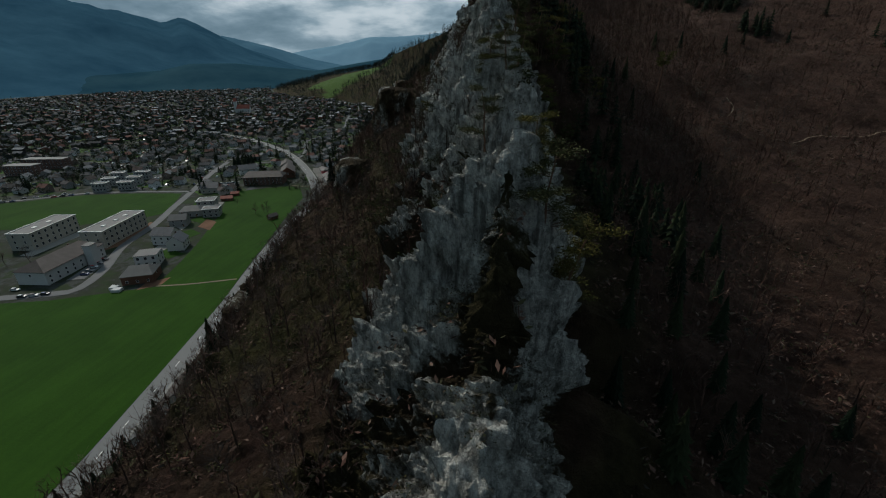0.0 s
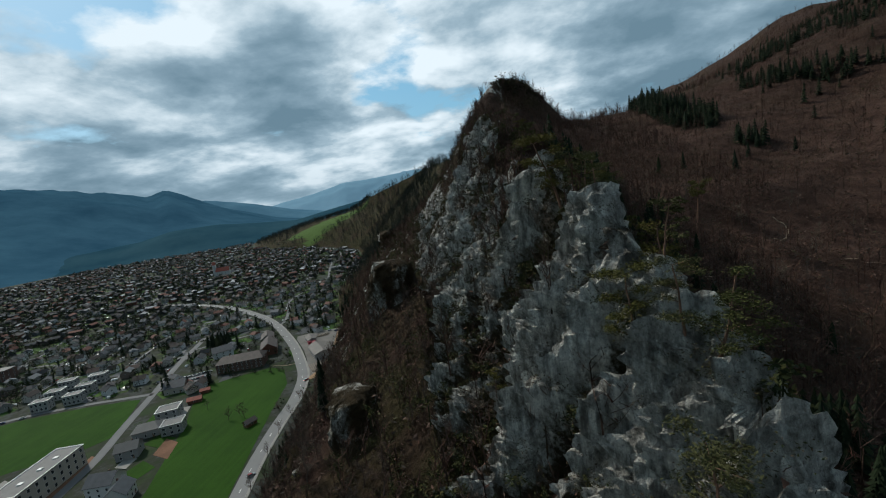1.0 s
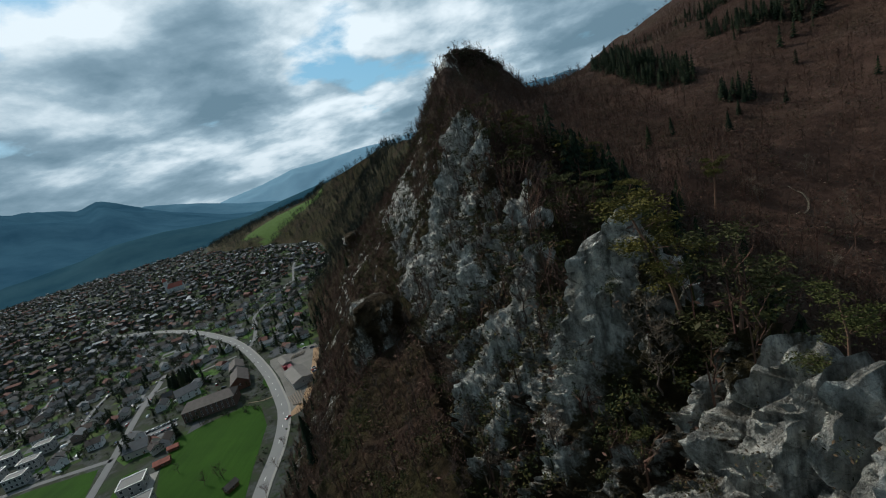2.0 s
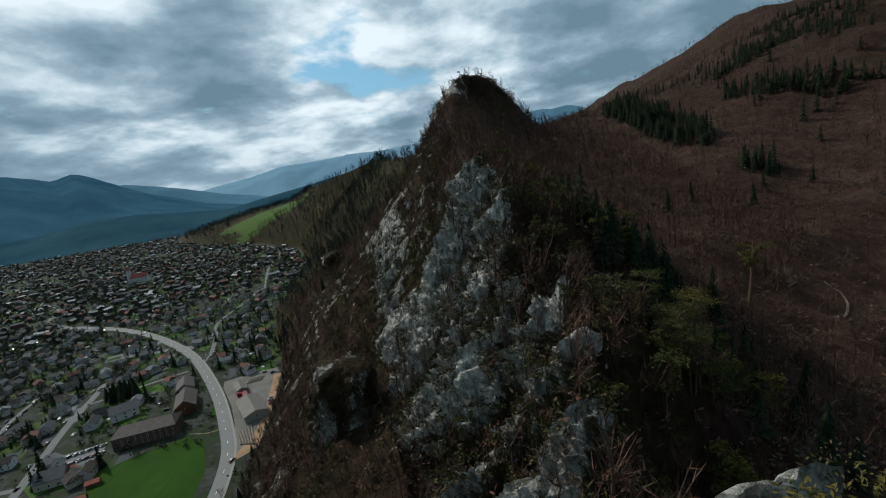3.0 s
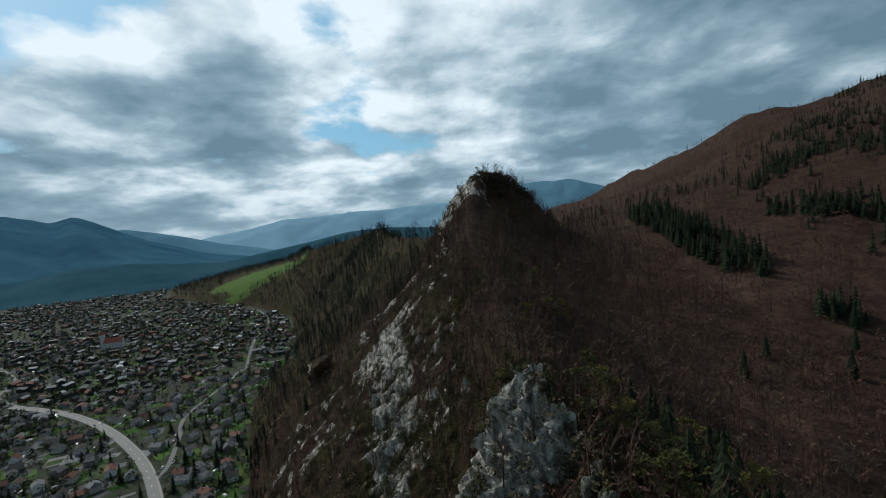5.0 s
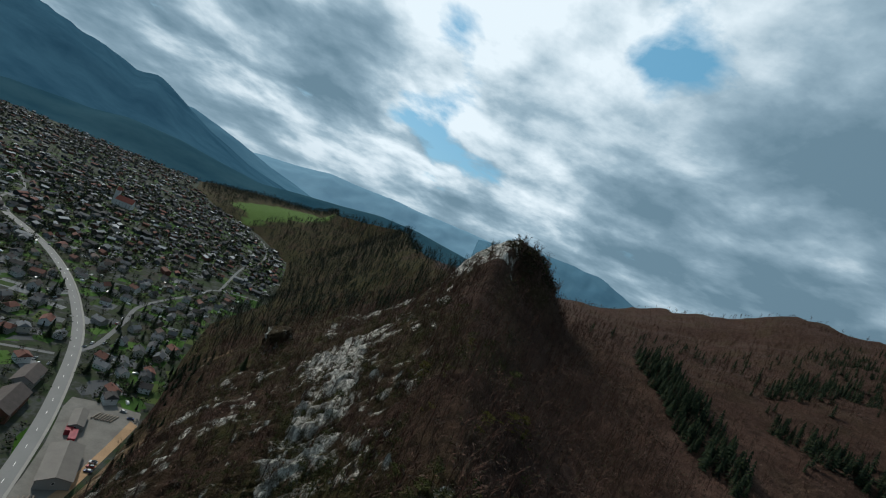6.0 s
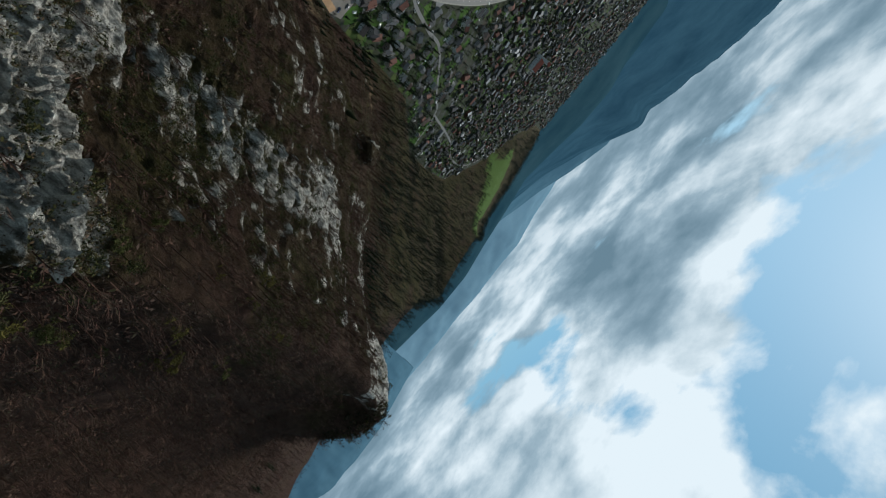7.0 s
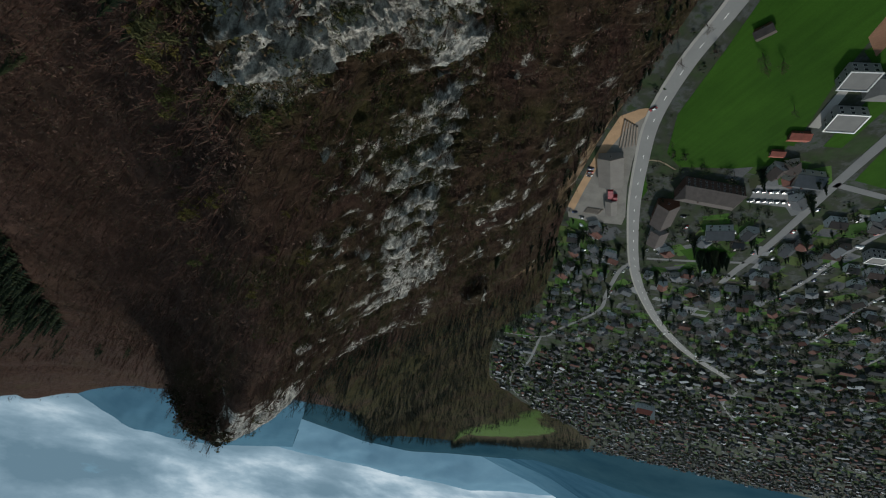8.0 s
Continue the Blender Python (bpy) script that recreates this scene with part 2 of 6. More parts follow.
def rock_nodes(nodes, links, pos):
    """Pale weathered limestone with dark lichen, vertical streaks and cracks: colour and height."""
    tone = noise_tex(nodes, links, pos, 0.22, 6, 0.6, (1.0, 1.0, 0.5))
    wear = noise_tex(nodes, links, pos, 1.3, 8, 0.68, (1.0, 1.0, 0.45))
    streak = noise_tex(nodes, links, pos, 1.1, 6, 0.6, (1.0, 1.0, 0.10))
    pits = noise_tex(nodes, links, pos, 4.6, 7, 0.72)
    col = ramp(nodes, links, tone, (0.30, (0.42, 0.405, 0.372)), (0.50, (0.62, 0.60, 0.557)), (0.70, (0.79, 0.766, 0.715)))
    col = blend(nodes, links, 1.0, col, ramp(nodes, links, wear, (0.32, (0.26, 0.255, 0.24)), (0.45, (0.72, 0.715, 0.70)), (0.58, (1.22, 1.22, 1.21))), "MULTIPLY")
    col = blend(nodes, links, ramp(nodes, links, streak, (0.50, (0, 0, 0)), (0.64, (0.8, 0.8, 0.8))), col, (0.11, 0.106, 0.095))
    col = blend(nodes, links, ramp(nodes, links, tone, (0.56, (0, 0, 0)), (0.74, (0.35, 0.35, 0.35))), col, (0.26, 0.205, 0.145))
    col = blend(nodes, links, 0.7, col, ramp(nodes, links, pits, (0.34, (0.35, 0.35, 0.35)), (0.46, (1, 1, 1)), (0.62, (1.15, 1.15, 1.14))), "MULTIPLY")
    jitter = nodes.new("ShaderNodeMix")
    jitter.data_type = "RGBA"
    jitter.inputs["Factor"].default_value = 0.35
    links.new(pos, jitter.inputs["A"])
    wob = nodes.new("ShaderNodeTexNoise")
    wob.inputs["Scale"].default_value = 0.8
    links.new(pos, wob.inputs["Vector"])
    links.new(wob.outputs["Color"], jitter.inputs["B"])
    joint = None
    for scale, tall, width in ((0.75, 0.3, 0.035), (2.4, 0.6, 0.05)):
        fold = nodes.new("ShaderNodeMapping")
        fold.inputs["Scale"].default_value = (1.0, 1.0, tall)
        links.new(jitter.outputs["Result"], fold.inputs[0])
        cell = nodes.new("ShaderNodeTexVoronoi")
        cell.feature = "DISTANCE_TO_EDGE"
        cell.inputs["Scale"].default_value = scale
        links.new(fold.outputs[0], cell.inputs["Vector"])
        line = ramp(nodes, links, cell.outputs["Distance"], (0.0, (0.2, 0.2, 0.2)), (width, (1, 1, 1)))
        joint = line if joint is None else blend(nodes, links, 1.0, joint, line, "MULTIPLY")
    col = blend(nodes, links, 0.22, col, joint, "MULTIPLY")

    def add(a, times, b):
        h = nodes.new("ShaderNodeMath")
        h.operation = "MULTIPLY_ADD"
        links.new(a, h.inputs[0])
        h.inputs[1].default_value = times
        links.new(b, h.inputs[2])
        return h.outputs[0]

    lumps = nodes.new("ShaderNodeTexVoronoi")
    lumps.feature = "SMOOTH_F1"
    lumps.inputs["Scale"].default_value = 2.1
    lumps.inputs["Smoothness"].default_value = 0.35
    tall_ = nodes.new("ShaderNodeMapping")
    tall_.inputs["Scale"].default_value = (1.0, 1.0, 0.4)
    links.new(jitter.outputs["Result"], tall_.inputs[0])
    links.new(tall_.outputs[0], lumps.inputs["Vector"])
    col = blend(nodes, links, 0.6, col, ramp(nodes, links, lumps.outputs["Distance"], (0.15, (1.12, 1.12, 1.11)), (0.55, (0.88, 0.88, 0.87)), (0.80, (0.35, 0.345, 0.33))), "MULTIPLY")
    return col, add(joint, 0.15, add(lumps.outputs["Distance"], -0.30, add(pits, 0.9, wear)))


def terrain_material():
    m, nodes, links, b = material("rock_and_forest_floor", 0.92)
    pos = nodes.new("ShaderNodeTexCoord").outputs["Object"]
    rock, height = rock_nodes(nodes, links, pos)

    def mask(name):
        n = nodes.new("ShaderNodeAttribute")
        n.attribute_name = name
        return n.outputs["Fac"]

    big = noise_tex(nodes, links, pos, 0.05, 6, 0.6)
    mid = noise_tex(nodes, links, pos, 0.45, 7, 0.65)
    litter = ramp(nodes, links, mid, (0.28, (0.012, 0.007, 0.005)), (0.5, (0.040, 0.022, 0.016)), (0.72, (0.080, 0.047, 0.034)))
    litter = blend(nodes, links, ramp(nodes, links, big, (0.45, (0, 0, 0)), (0.7, (0.7, 0.7, 0.7))), litter, (0.050, 0.036, 0.020))
    grass = ramp(nodes, links, mid, (0.3, (0.014, 0.014, 0.006)), (0.7, (0.060, 0.054, 0.018)))
    meadow = ramp(nodes, links, mid, (0.3, (0.05, 0.09, 0.016)), (0.7, (0.075, 0.13, 0.026)))
    soil = ramp(nodes, links, mid, (0.3, (0.17, 0.11, 0.065)), (0.7, (0.32, 0.23, 0.15)))
    col = blend(nodes, links, mask("moss"), litter, grass)
    patchy = noise_tex(nodes, links, pos, 0.11, 6, 0.62)
    leaves = ramp(nodes, links, patchy, (0.32, (0.036, 0.021, 0.015)), (0.5, (0.080, 0.046, 0.034)), (0.68, (0.115, 0.071, 0.054)))
    leaves = blend(nodes, links, 0.35, leaves, ramp(nodes, links, mid, (0.3, (0.032, 0.018, 0.013)), (0.7, (0.132, 0.080, 0.060))))
    col = blend(nodes, links, mask("clearing"), col, leaves)
    col = blend(nodes, links, mask("meadow"), col, meadow)
    col = blend(nodes, links, mask("soil"), col, soil)
    edges = blend(nodes, links, 0.5, noise_tex(nodes, links, pos, 0.75, 8, 0.68, (1.0, 1.0, 0.4)), noise_tex(nodes, links, pos, 2.8, 7, 0.7))
    sharp = nodes.new("ShaderNodeMath")
    sharp.operation = "MULTIPLY_ADD"
    links.new(edges, sharp.inputs[0])
    sharp.inputs[1].default_value = 1.55
    links.new(mask("rock"), sharp.inputs[2])
    cut = nodes.new("ShaderNodeMath")
    cut.operation = "SUBTRACT"
    links.new(sharp.outputs[0], cut.inputs[0])
    cut.inputs[1].default_value = 0.5
    thin = ramp(nodes, links, cut.outputs[0], (0.46, (0, 0, 0)), (0.70, (0.8, 0.8, 0.8)))
    col = blend(nodes, links, thin, col, ramp(nodes, links, mid, (0.3, (0.055, 0.045, 0.030)), (0.7, (0.13, 0.115, 0.085))))
    f = ramp(nodes, links, cut.outputs[0], (0.58, (0, 0, 0)), (0.84, (1, 1, 1)))
    links.new(blend(nodes, links, f, col, rock), b.inputs["Base Color"])
    bump(nodes, links, b, height, 1.0, 0.75)
    return m


def rock_material():
    m, nodes, links, b = material("limestone", 0.9)
    pos = nodes.new("ShaderNodeTexCoord").outputs["Object"]
    col, height = rock_nodes(nodes, links, pos)
    links.new(col, b.inputs["Base Color"])
    bump(nodes, links, b, height, 1.0, 0.75)
    return m


def ground_material():
    """Gardens, paving and worn grass of the town floor."""
    m, nodes, links, b = material("town_ground", 0.9)
    pos = nodes.new("ShaderNodeTexCoord").outputs["Object"]
    a = noise_tex(nodes, links, pos, 0.085, 7, 0.65)
    c = noise_tex(nodes, links, pos, 0.35, 6, 0.6)
    col = ramp(nodes, links, a, (0.36, (0.024, 0.046, 0.010)), (0.45, (0.026, 0.034, 0.015)), (0.51, (0.030, 0.031, 0.024)), (0.57, (0.064, 0.067, 0.070)), (0.63, (0.026, 0.042, 0.012)))
    col = blend(nodes, links, 0.4, col, ramp(nodes, links, c, (0.3, (0.014, 0.022, 0.012)), (0.7, (0.044, 0.050, 0.038))))
    links.new(col, b.inputs["Base Color"])
    bump(nodes, links, b, c, 0.3, 0.3)
    return m


def field_material(name, dark, light, scale=0.06):
    m, nodes, links, b = material(name, 0.95)
    pos = nodes.new("ShaderNodeTexCoord").outputs["Object"]
    a = noise_tex(nodes, links, pos, scale, 6, 0.6)
    rows = noise_tex(nodes, links, pos, 0.5, 4, 0.6, (1.0, 0.06, 1.0))
    c = noise_tex(nodes, links, pos, 2.2, 6, 0.7)
    col = ramp(nodes, links, a, (0.3, dark), (0.7, light))
    col = blend(nodes, links, 0.35, col, ramp(nodes, links, rows, (0.35, dark), (0.65, light)))
    col = blend(nodes, links, 0.3, col, ramp(nodes, links, c, (0.3, dark), (0.7, light)))
    links.new(col, b.inputs["Base Color"])
    bump(nodes, links, b, c, 0.4, 0.15)
    return m


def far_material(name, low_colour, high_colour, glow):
    """Far woods behind kilometres of air, its blue haze painted into colour and emission."""
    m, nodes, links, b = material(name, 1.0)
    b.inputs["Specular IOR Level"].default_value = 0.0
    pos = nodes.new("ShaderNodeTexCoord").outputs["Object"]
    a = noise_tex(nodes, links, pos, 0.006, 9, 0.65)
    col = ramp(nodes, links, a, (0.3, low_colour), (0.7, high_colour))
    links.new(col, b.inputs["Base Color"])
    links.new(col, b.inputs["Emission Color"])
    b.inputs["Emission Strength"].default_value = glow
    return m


TERRAIN, ROCK, TOWN = terrain_material(), rock_material(), ground_material()
FIELD = field_material("spring_meadow", (0.012, 0.034, 0.003), (0.031, 0.076, 0.007))
ASPHALT = plain("asphalt", (0.105, 0.107, 0.11), 0.8, 0.12, 0.25)
MAIN_ASPHALT = plain("pale_asphalt", (0.155, 0.155, 0.152), 0.8, 0.10, 0.2)
PAVING = plain("concrete_paving", (0.24, 0.232, 0.215), 0.85, 0.12, 0.4)
PAINT = plain("road_paint", (0.75, 0.75, 0.72), 0.6, 0.1, 2)
GRAVEL = plain("grey_gravel", (0.15, 0.142, 0.13), 0.95, 0.25, 0.3)
SAND = plain("orange_sand", (0.30, 0.20, 0.12), 0.95, 0.25, 0.3)
TRACK = plain("dirt_track", (0.20, 0.16, 0.115), 0.95, 0.25, 0.3)
SOIL = plain("bare_soil", (0.15, 0.085, 0.055), 0.95, 0.3, 0.3)
BARK = plain("bark", (0.085, 0.065, 0.055), 0.95, 0.35, 1.2)
PINE_BARK = plain("pine_bark", (0.14, 0.085, 0.06), 0.95, 0.35, 1.0)
TWIG = palette("bare_twigs", [(0.076, 0.053, 0.043), (0.097, 0.066, 0.052), (0.066, 0.053, 0.044), (0.122, 0.098, 0.075)], 0.95)
TWIGS = palette("woodland_twigs", [(0.071, 0.037, 0.029), (0.092, 0.050, 0.036), (0.049, 0.033, 0.027), (0.107, 0.065, 0.048), (0.066, 0.050, 0.034)], 0.95, "island")
NEEDLE = palette("pine_needles", [(0.056, 0.060, 0.018), (0.075, 0.072, 0.019), (0.095, 0.082, 0.020), (0.062, 0.062, 0.024)], 0.9)
SPRUCE = palette("spruce_needles", [(0.011, 0.019, 0.009), (0.015, 0.024, 0.011), (0.009, 0.016, 0.008), (0.022, 0.029, 0.012)], 0.9)
SPRUCES = palette("spruce_wood", [(0.010, 0.018, 0.009), (0.015, 0.024, 0.011), (0.008, 0.014, 0.008), (0.024, 0.032, 0.013)], 0.9, "island")
SHRUB = palette("shrub_leaves", [(0.045, 0.048, 0.018), (0.03, 0.036, 0.014), (0.075, 0.066, 0.022), (0.09, 0.06, 0.035), (0.06, 0.045, 0.03)], 0.9, "island")
WALL = palette("render_walls", [(0.48, 0.48, 0.48), (0.34, 0.33, 0.31), (0.64, 0.65, 0.66), (0.25, 0.245, 0.24), (0.50, 0.48, 0.44), (0.19, 0.15, 0.13)], 0.85)
ROOF = palette("roof_tiles", [(0.056, 0.046, 0.042), (0.046, 0.051, 0.058), (0.080, 0.056, 0.048), (0.033, 0.036, 0.040), (0.060, 0.062, 0.066), (0.13, 0.058, 0.044), (0.080, 0.085, 0.092), (0.046, 0.042, 0.042), (0.13, 0.137, 0.145)], 0.75, spec=0.15)
TOWNMIX = palette("far_town", [(0.052, 0.050, 0.050), (0.046, 0.052, 0.060), (0.11, 0.117, 0.125), (0.034, 0.037, 0.042), (0.066, 0.058, 0.055), (0.12, 0.055, 0.042), (0.075, 0.080, 0.087), (0.056, 0.057, 0.060), (0.36, 0.37, 0.38), (0.042, 0.044, 0.047), (0.14, 0.064, 0.050), (0.22, 0.225, 0.23)], 0.8, "island", 0.12)
BRUSH = palette("brushwood_twigs", [(0.090, 0.054, 0.041), (0.120, 0.072, 0.054), (0.070, 0.046, 0.036), (0.140, 0.094, 0.072), (0.060, 0.056, 0.028), (0.110, 0.060, 0.044), (0.050, 0.042, 0.034)], 0.95, "island")
OLIVE = palette("summit_leaves", [(0.030, 0.031, 0.014), (0.045, 0.040, 0.018), (0.050, 0.035, 0.024), (0.020, 0.026, 0.012), (0.060, 0.042, 0.030)], 0.95, "island")
PINES = palette("slope_pine_needles", [(0.030, 0.036, 0.014), (0.048, 0.050, 0.017), (0.066, 0.060, 0.019), (0.022, 0.030, 0.013)], 0.95, "island")
WOODS = palette("distant_wood", [(0.020, 0.027, 0.022), (0.028, 0.028, 0.024), (0.014, 0.026, 0.020), (0.036, 0.032, 0.027), (0.018, 0.034, 0.022)], 0.95, "island")
GARDEN = palette("garden_leaves", [(0.020, 0.036, 0.012), (0.030, 0.050, 0.014), (0.016, 0.027, 0.013), (0.050, 0.045, 0.034), (0.040, 0.062, 0.016), (0.060, 0.048, 0.040), (0.036, 0.034, 0.028), (0.014, 0.026, 0.015)], 0.9, "island")
LAWN = palette("garden_ground", [(0.040, 0.090, 0.013), (0.055, 0.105, 0.020), (0.030, 0.066, 0.012), (0.11, 0.114, 0.118), (0.030, 0.036, 0.017), (0.17, 0.175, 0.18), (0.046, 0.040, 0.032), (0.034, 0.058, 0.015), (0.058, 0.080, 0.022), (0.07, 0.073, 0.077)], 0.95, "island")


# ---- geometry helpers ----
def grid_object(name, verts, quads, mat, parent=None, smooth=True):
    me = bpy.data.meshes.new(name)
    verts, quads = np.asarray(verts, np.float32), np.asarray(quads, np.int32)
    n, k = quads.shape
    me.vertices.add(len(verts))
    me.vertices.foreach_set("co", verts.ravel())
    me.loops.add(n * k)
    me.loops.foreach_set("vertex_index", quads.ravel())
    me.polygons.add(n)
    me.polygons.foreach_set("loop_start", np.arange(0, n * k, k, dtype=np.int32))
    me.polygons.foreach_set("use_smooth", np.full(n, smooth))
    me.materials.append(mat)
    me.update(calc_edges=True)
    ob = new(name, me)
    ob.parent = parent
    return ob


def part(name, bm, mat, parent=None, label="", smooth=False):
    me = bpy.data.meshes.new(name)
    bm.to_mesh(me)
    bm.free()
    me.materials.append(mat)
    if smooth:
        me.polygons.foreach_set("use_smooth", np.full(len(me.polygons), True))
    ob = new(name, me)
    ob.parent = parent
    return tagged(ob, label)


def box(bm, x0, x1, y0, y1, z0, z1):
    v = [bm.verts.new(p) for p in ((x0, y0, z0), (x1, y0, z0), (x1, y1, z0), (x0, y1, z0), (x0, y0, z1), (x1, y0, z1), (x1, y1, z1), (x0, y1, z1))]
    for f in ((0, 3, 2, 1), (4, 5, 6, 7), (0, 1, 5, 4), (1, 2, 6, 5), (2, 3, 7, 6), (3, 0, 4, 7)):
        bm.faces.new([v[k] for k in f])
    return bm


def box_part(name, parent, mat, x0, x1, y0, y1, z0, z1, label="", bevel=0.0):
    bm = box(bmesh.new(), x0, x1, y0, y1, z0, z1)
    if bevel:
        bmesh.ops.bevel(bm, geom=bm.edges[:], offset=bevel, segments=1, affect="EDGES")
    return part(name, bm, mat, parent, label)


def outline_object(name, points, z0, z1, mat, parent=None):
    """A slab of the given outline."""
    bm = bmesh.new()
    low = [bm.verts.new((x, y, z0)) for x, y in points]
    top = [bm.verts.new((x, y, z1)) for x, y in points]
    n = len(points)
    bm.faces.new(top)
    bm.faces.new(low[::-1])
    for k in range(n):
        bm.faces.new((low[k], low[(k + 1) % n], top[(k + 1) % n], top[k]))
    bmesh.ops.recalc_face_normals(bm, faces=bm.faces[:])
    return part(name, bm, mat, parent)


def smooth_line(points, step=4.0):
    """A rounded line through the points, at even steps."""
    p = np.array(points, float)
    q = np.vstack([2 * p[0] - p[1], p, 2 * p[-1] - p[-2]])
    out = []
    for k in range(1, len(q) - 2):
        n = max(2, int(np.linalg.norm(q[k + 1] - q[k]) / step))
        for t in np.arange(n) / n:
            a, b, c, d = q[k - 1], q[k], q[k + 1], q[k + 2]
            out.append(0.5 * (2 * b + (c - a) * t + (2 * a - 5 * b + 4 * c - d) * t**2 + (3 * b - a - 3 * c + d) * t**3))
    out.append(p[-1])
    return np.array(out)


def strip(name, line, left, right, z0, z1, mat, parent=None):
    """A slab along a line, from left to right of it (metres, to the right positive)."""
    d = np.gradient(line, axis=0)
    d /= np.linalg.norm(d, axis=1)[:, None]
    side = np.stack([d[:, 1], -d[:, 0]], 1)
    a, b = line + side * left, line + side * right
    n = len(line)
    v = np.concatenate([np.c_[a, np.full(n, z0)], np.c_[a, np.full(n, z1)], np.c_[b, np.full(n, z1)], np.c_[b, np.full(n, z0)]])
    k = np.arange(n - 1)
    quads = np.concatenate([np.stack([k + i * n, k + 1 + i * n, k + 1 + (i + 1) * n, k + (i + 1) * n], 1)[:, ::-1] for i in range(3)])
    return grid_object(name, v, quads, mat, parent, False)


# smooth gradient noise on arrays
_rng = np.random.RandomState(7)
_perm = np.tile(_rng.permutation(256), 3)
_grad = _rng.normal(size=(256, 3))
_grad /= np.linalg.norm(_grad, axis=1)[:, None]


def gnoise(x, y, z):
    xi, yi, zi = np.floor(x).astype(int), np.floor(y).astype(int), np.floor(z).astype(int)
    fx, fy, fz = x - xi, y - yi, z - zi
    u, v, w = (f * f * f * (f * (f * 6 - 15) + 10) for f in (fx, fy, fz))
    out = 0.0
    for a in (0, 1):
        for b in (0, 1):
            for c in (0, 1):
                h = _perm[_perm[_perm[(xi + a) & 255] + ((yi + b) & 255)] + ((zi + c) & 255)]
                g = _grad[h]
                dot = g[..., 0] * (fx - a) + g[..., 1] * (fy - b) + g[..., 2] * (fz - c)
                out = out + dot * (u if a else 1 - u) * (v if b else 1 - v) * (w if c else 1 - w)
    return out * 1.6


def fbm(x, y, z, octaves=4, gain=0.5):
    total, amp = 0.0, 1.0
    for k in range(octaves):
        total = total + amp * gnoise(x + 17.3 * k, y - 9.1 * k, z + 5.7 * k)
        x, y, z, amp = x * 2.03, y * 2.03, z * 2.03, amp * gain
    return total


def ridged(x, y, z, octaves=4, gain=0.5):
    total, amp = 0.0, 1.0
    for k in range(octaves):
        total = total + amp * (0.55 - 1.3 * np.abs(gnoise(x + 3.1 * k, y + 11.9 * k, z - 7.7 * k)))
        x, y, z, amp = x * 2.07, y * 2.07, z * 2.07, amp * gain
    return total


def cracked(x, y, z, seed):
    """Cells of broken rock: each one's own height and tilt, and the distance to the next cell."""
    xi, yi, zi = np.floor(x).astype(int), np.floor(y).astype(int), np.floor(z).astype(int)
    best = np.full(x.shape, 9.0)
    second = np.full(x.shape, 9.0)
    step = np.zeros(x.shape)
    for a in (-1, 0, 1):
        for b in (-1, 0, 1):
            for c in (-1, 0, 1):
                h = _perm[_perm[_perm[(xi + a + seed) & 255] + ((yi + b) & 255)] + ((zi + c) & 255)]
                g = _grad[h] * 0.32 + 0.5
                dx_, dy_, dz_ = x - xi - a - g[..., 0], y - yi - b - g[..., 1], z - zi - c - g[..., 2]
                d = np.sqrt(dx_ * dx_ + dy_ * dy_ + dz_ * dz_)
                tilt = _grad[(h * 7 + 3) & 255]
                value = (h / 127.5 - 1) + 1.5 * (tilt[..., 0] * dx_ + tilt[..., 1] * dy_ + tilt[..., 2] * dz_)
                closer = d < best
                second = np.where(closer, best, np.minimum(second, d))
                step = np.where(closer, value, step)
                best = np.where(closer, d, best)
    return step, second - best


def ease(v, a, b):
    t = np.clip((v - a) / (b - a), 0, 1)
    return t * t * (3 - 2 * t)


# ---- the ridge: crest, cliff foot, shelf edge and slope foot along y ----
CREST = np.array([(-170, 32, 30), (-110, 27, 36), (-80, 23, 40), (-66, 21, 43), (-58, 20, 48), (-50, 19.8, 55), (-46, 20, 59.3), (-42.5, 20.8, 60), (-39, 21, 55),
                  (-33, 20, 52.5), (-29, 20.5, 56), (-26, 20.5, 63), (-20, 19.5, 67), (-15, 17.5, 71), (-11.5, 16, 74.5), (-8, 17, 72), (-3, 17.5, 74.5), (1, 16.5, 73),
                  (6.5, 15, 78), (10, 12.5, 73), (15, 10.5, 69), (19, 10.2, 71.5), (22.5, 10, 74.6), (27, 11.5, 74), (32, 13, 76), (38, 10.5, 77.5), (43, 8.5, 80),
                  (49, 9, 82), (57, 10.6, 89.3), (62, 11.5, 87), (69, 7.5, 93), (78, 9.5, 91), (95, 9, 93), (112, 8, 96), (130, 9, 100), (155, 8, 106),
                  (178, 9, 115), (196, 13, 123), (207, 17, 129), (216, 22, 133), (228, 24, 134), (238, 25, 131), (250, 25, 122), (266, 20, 114), (320, 0, 104), (420, -40, 106), (600, -75, 115), (700, -150, 101), (860, -250, 85), (1200, -350, 80)])
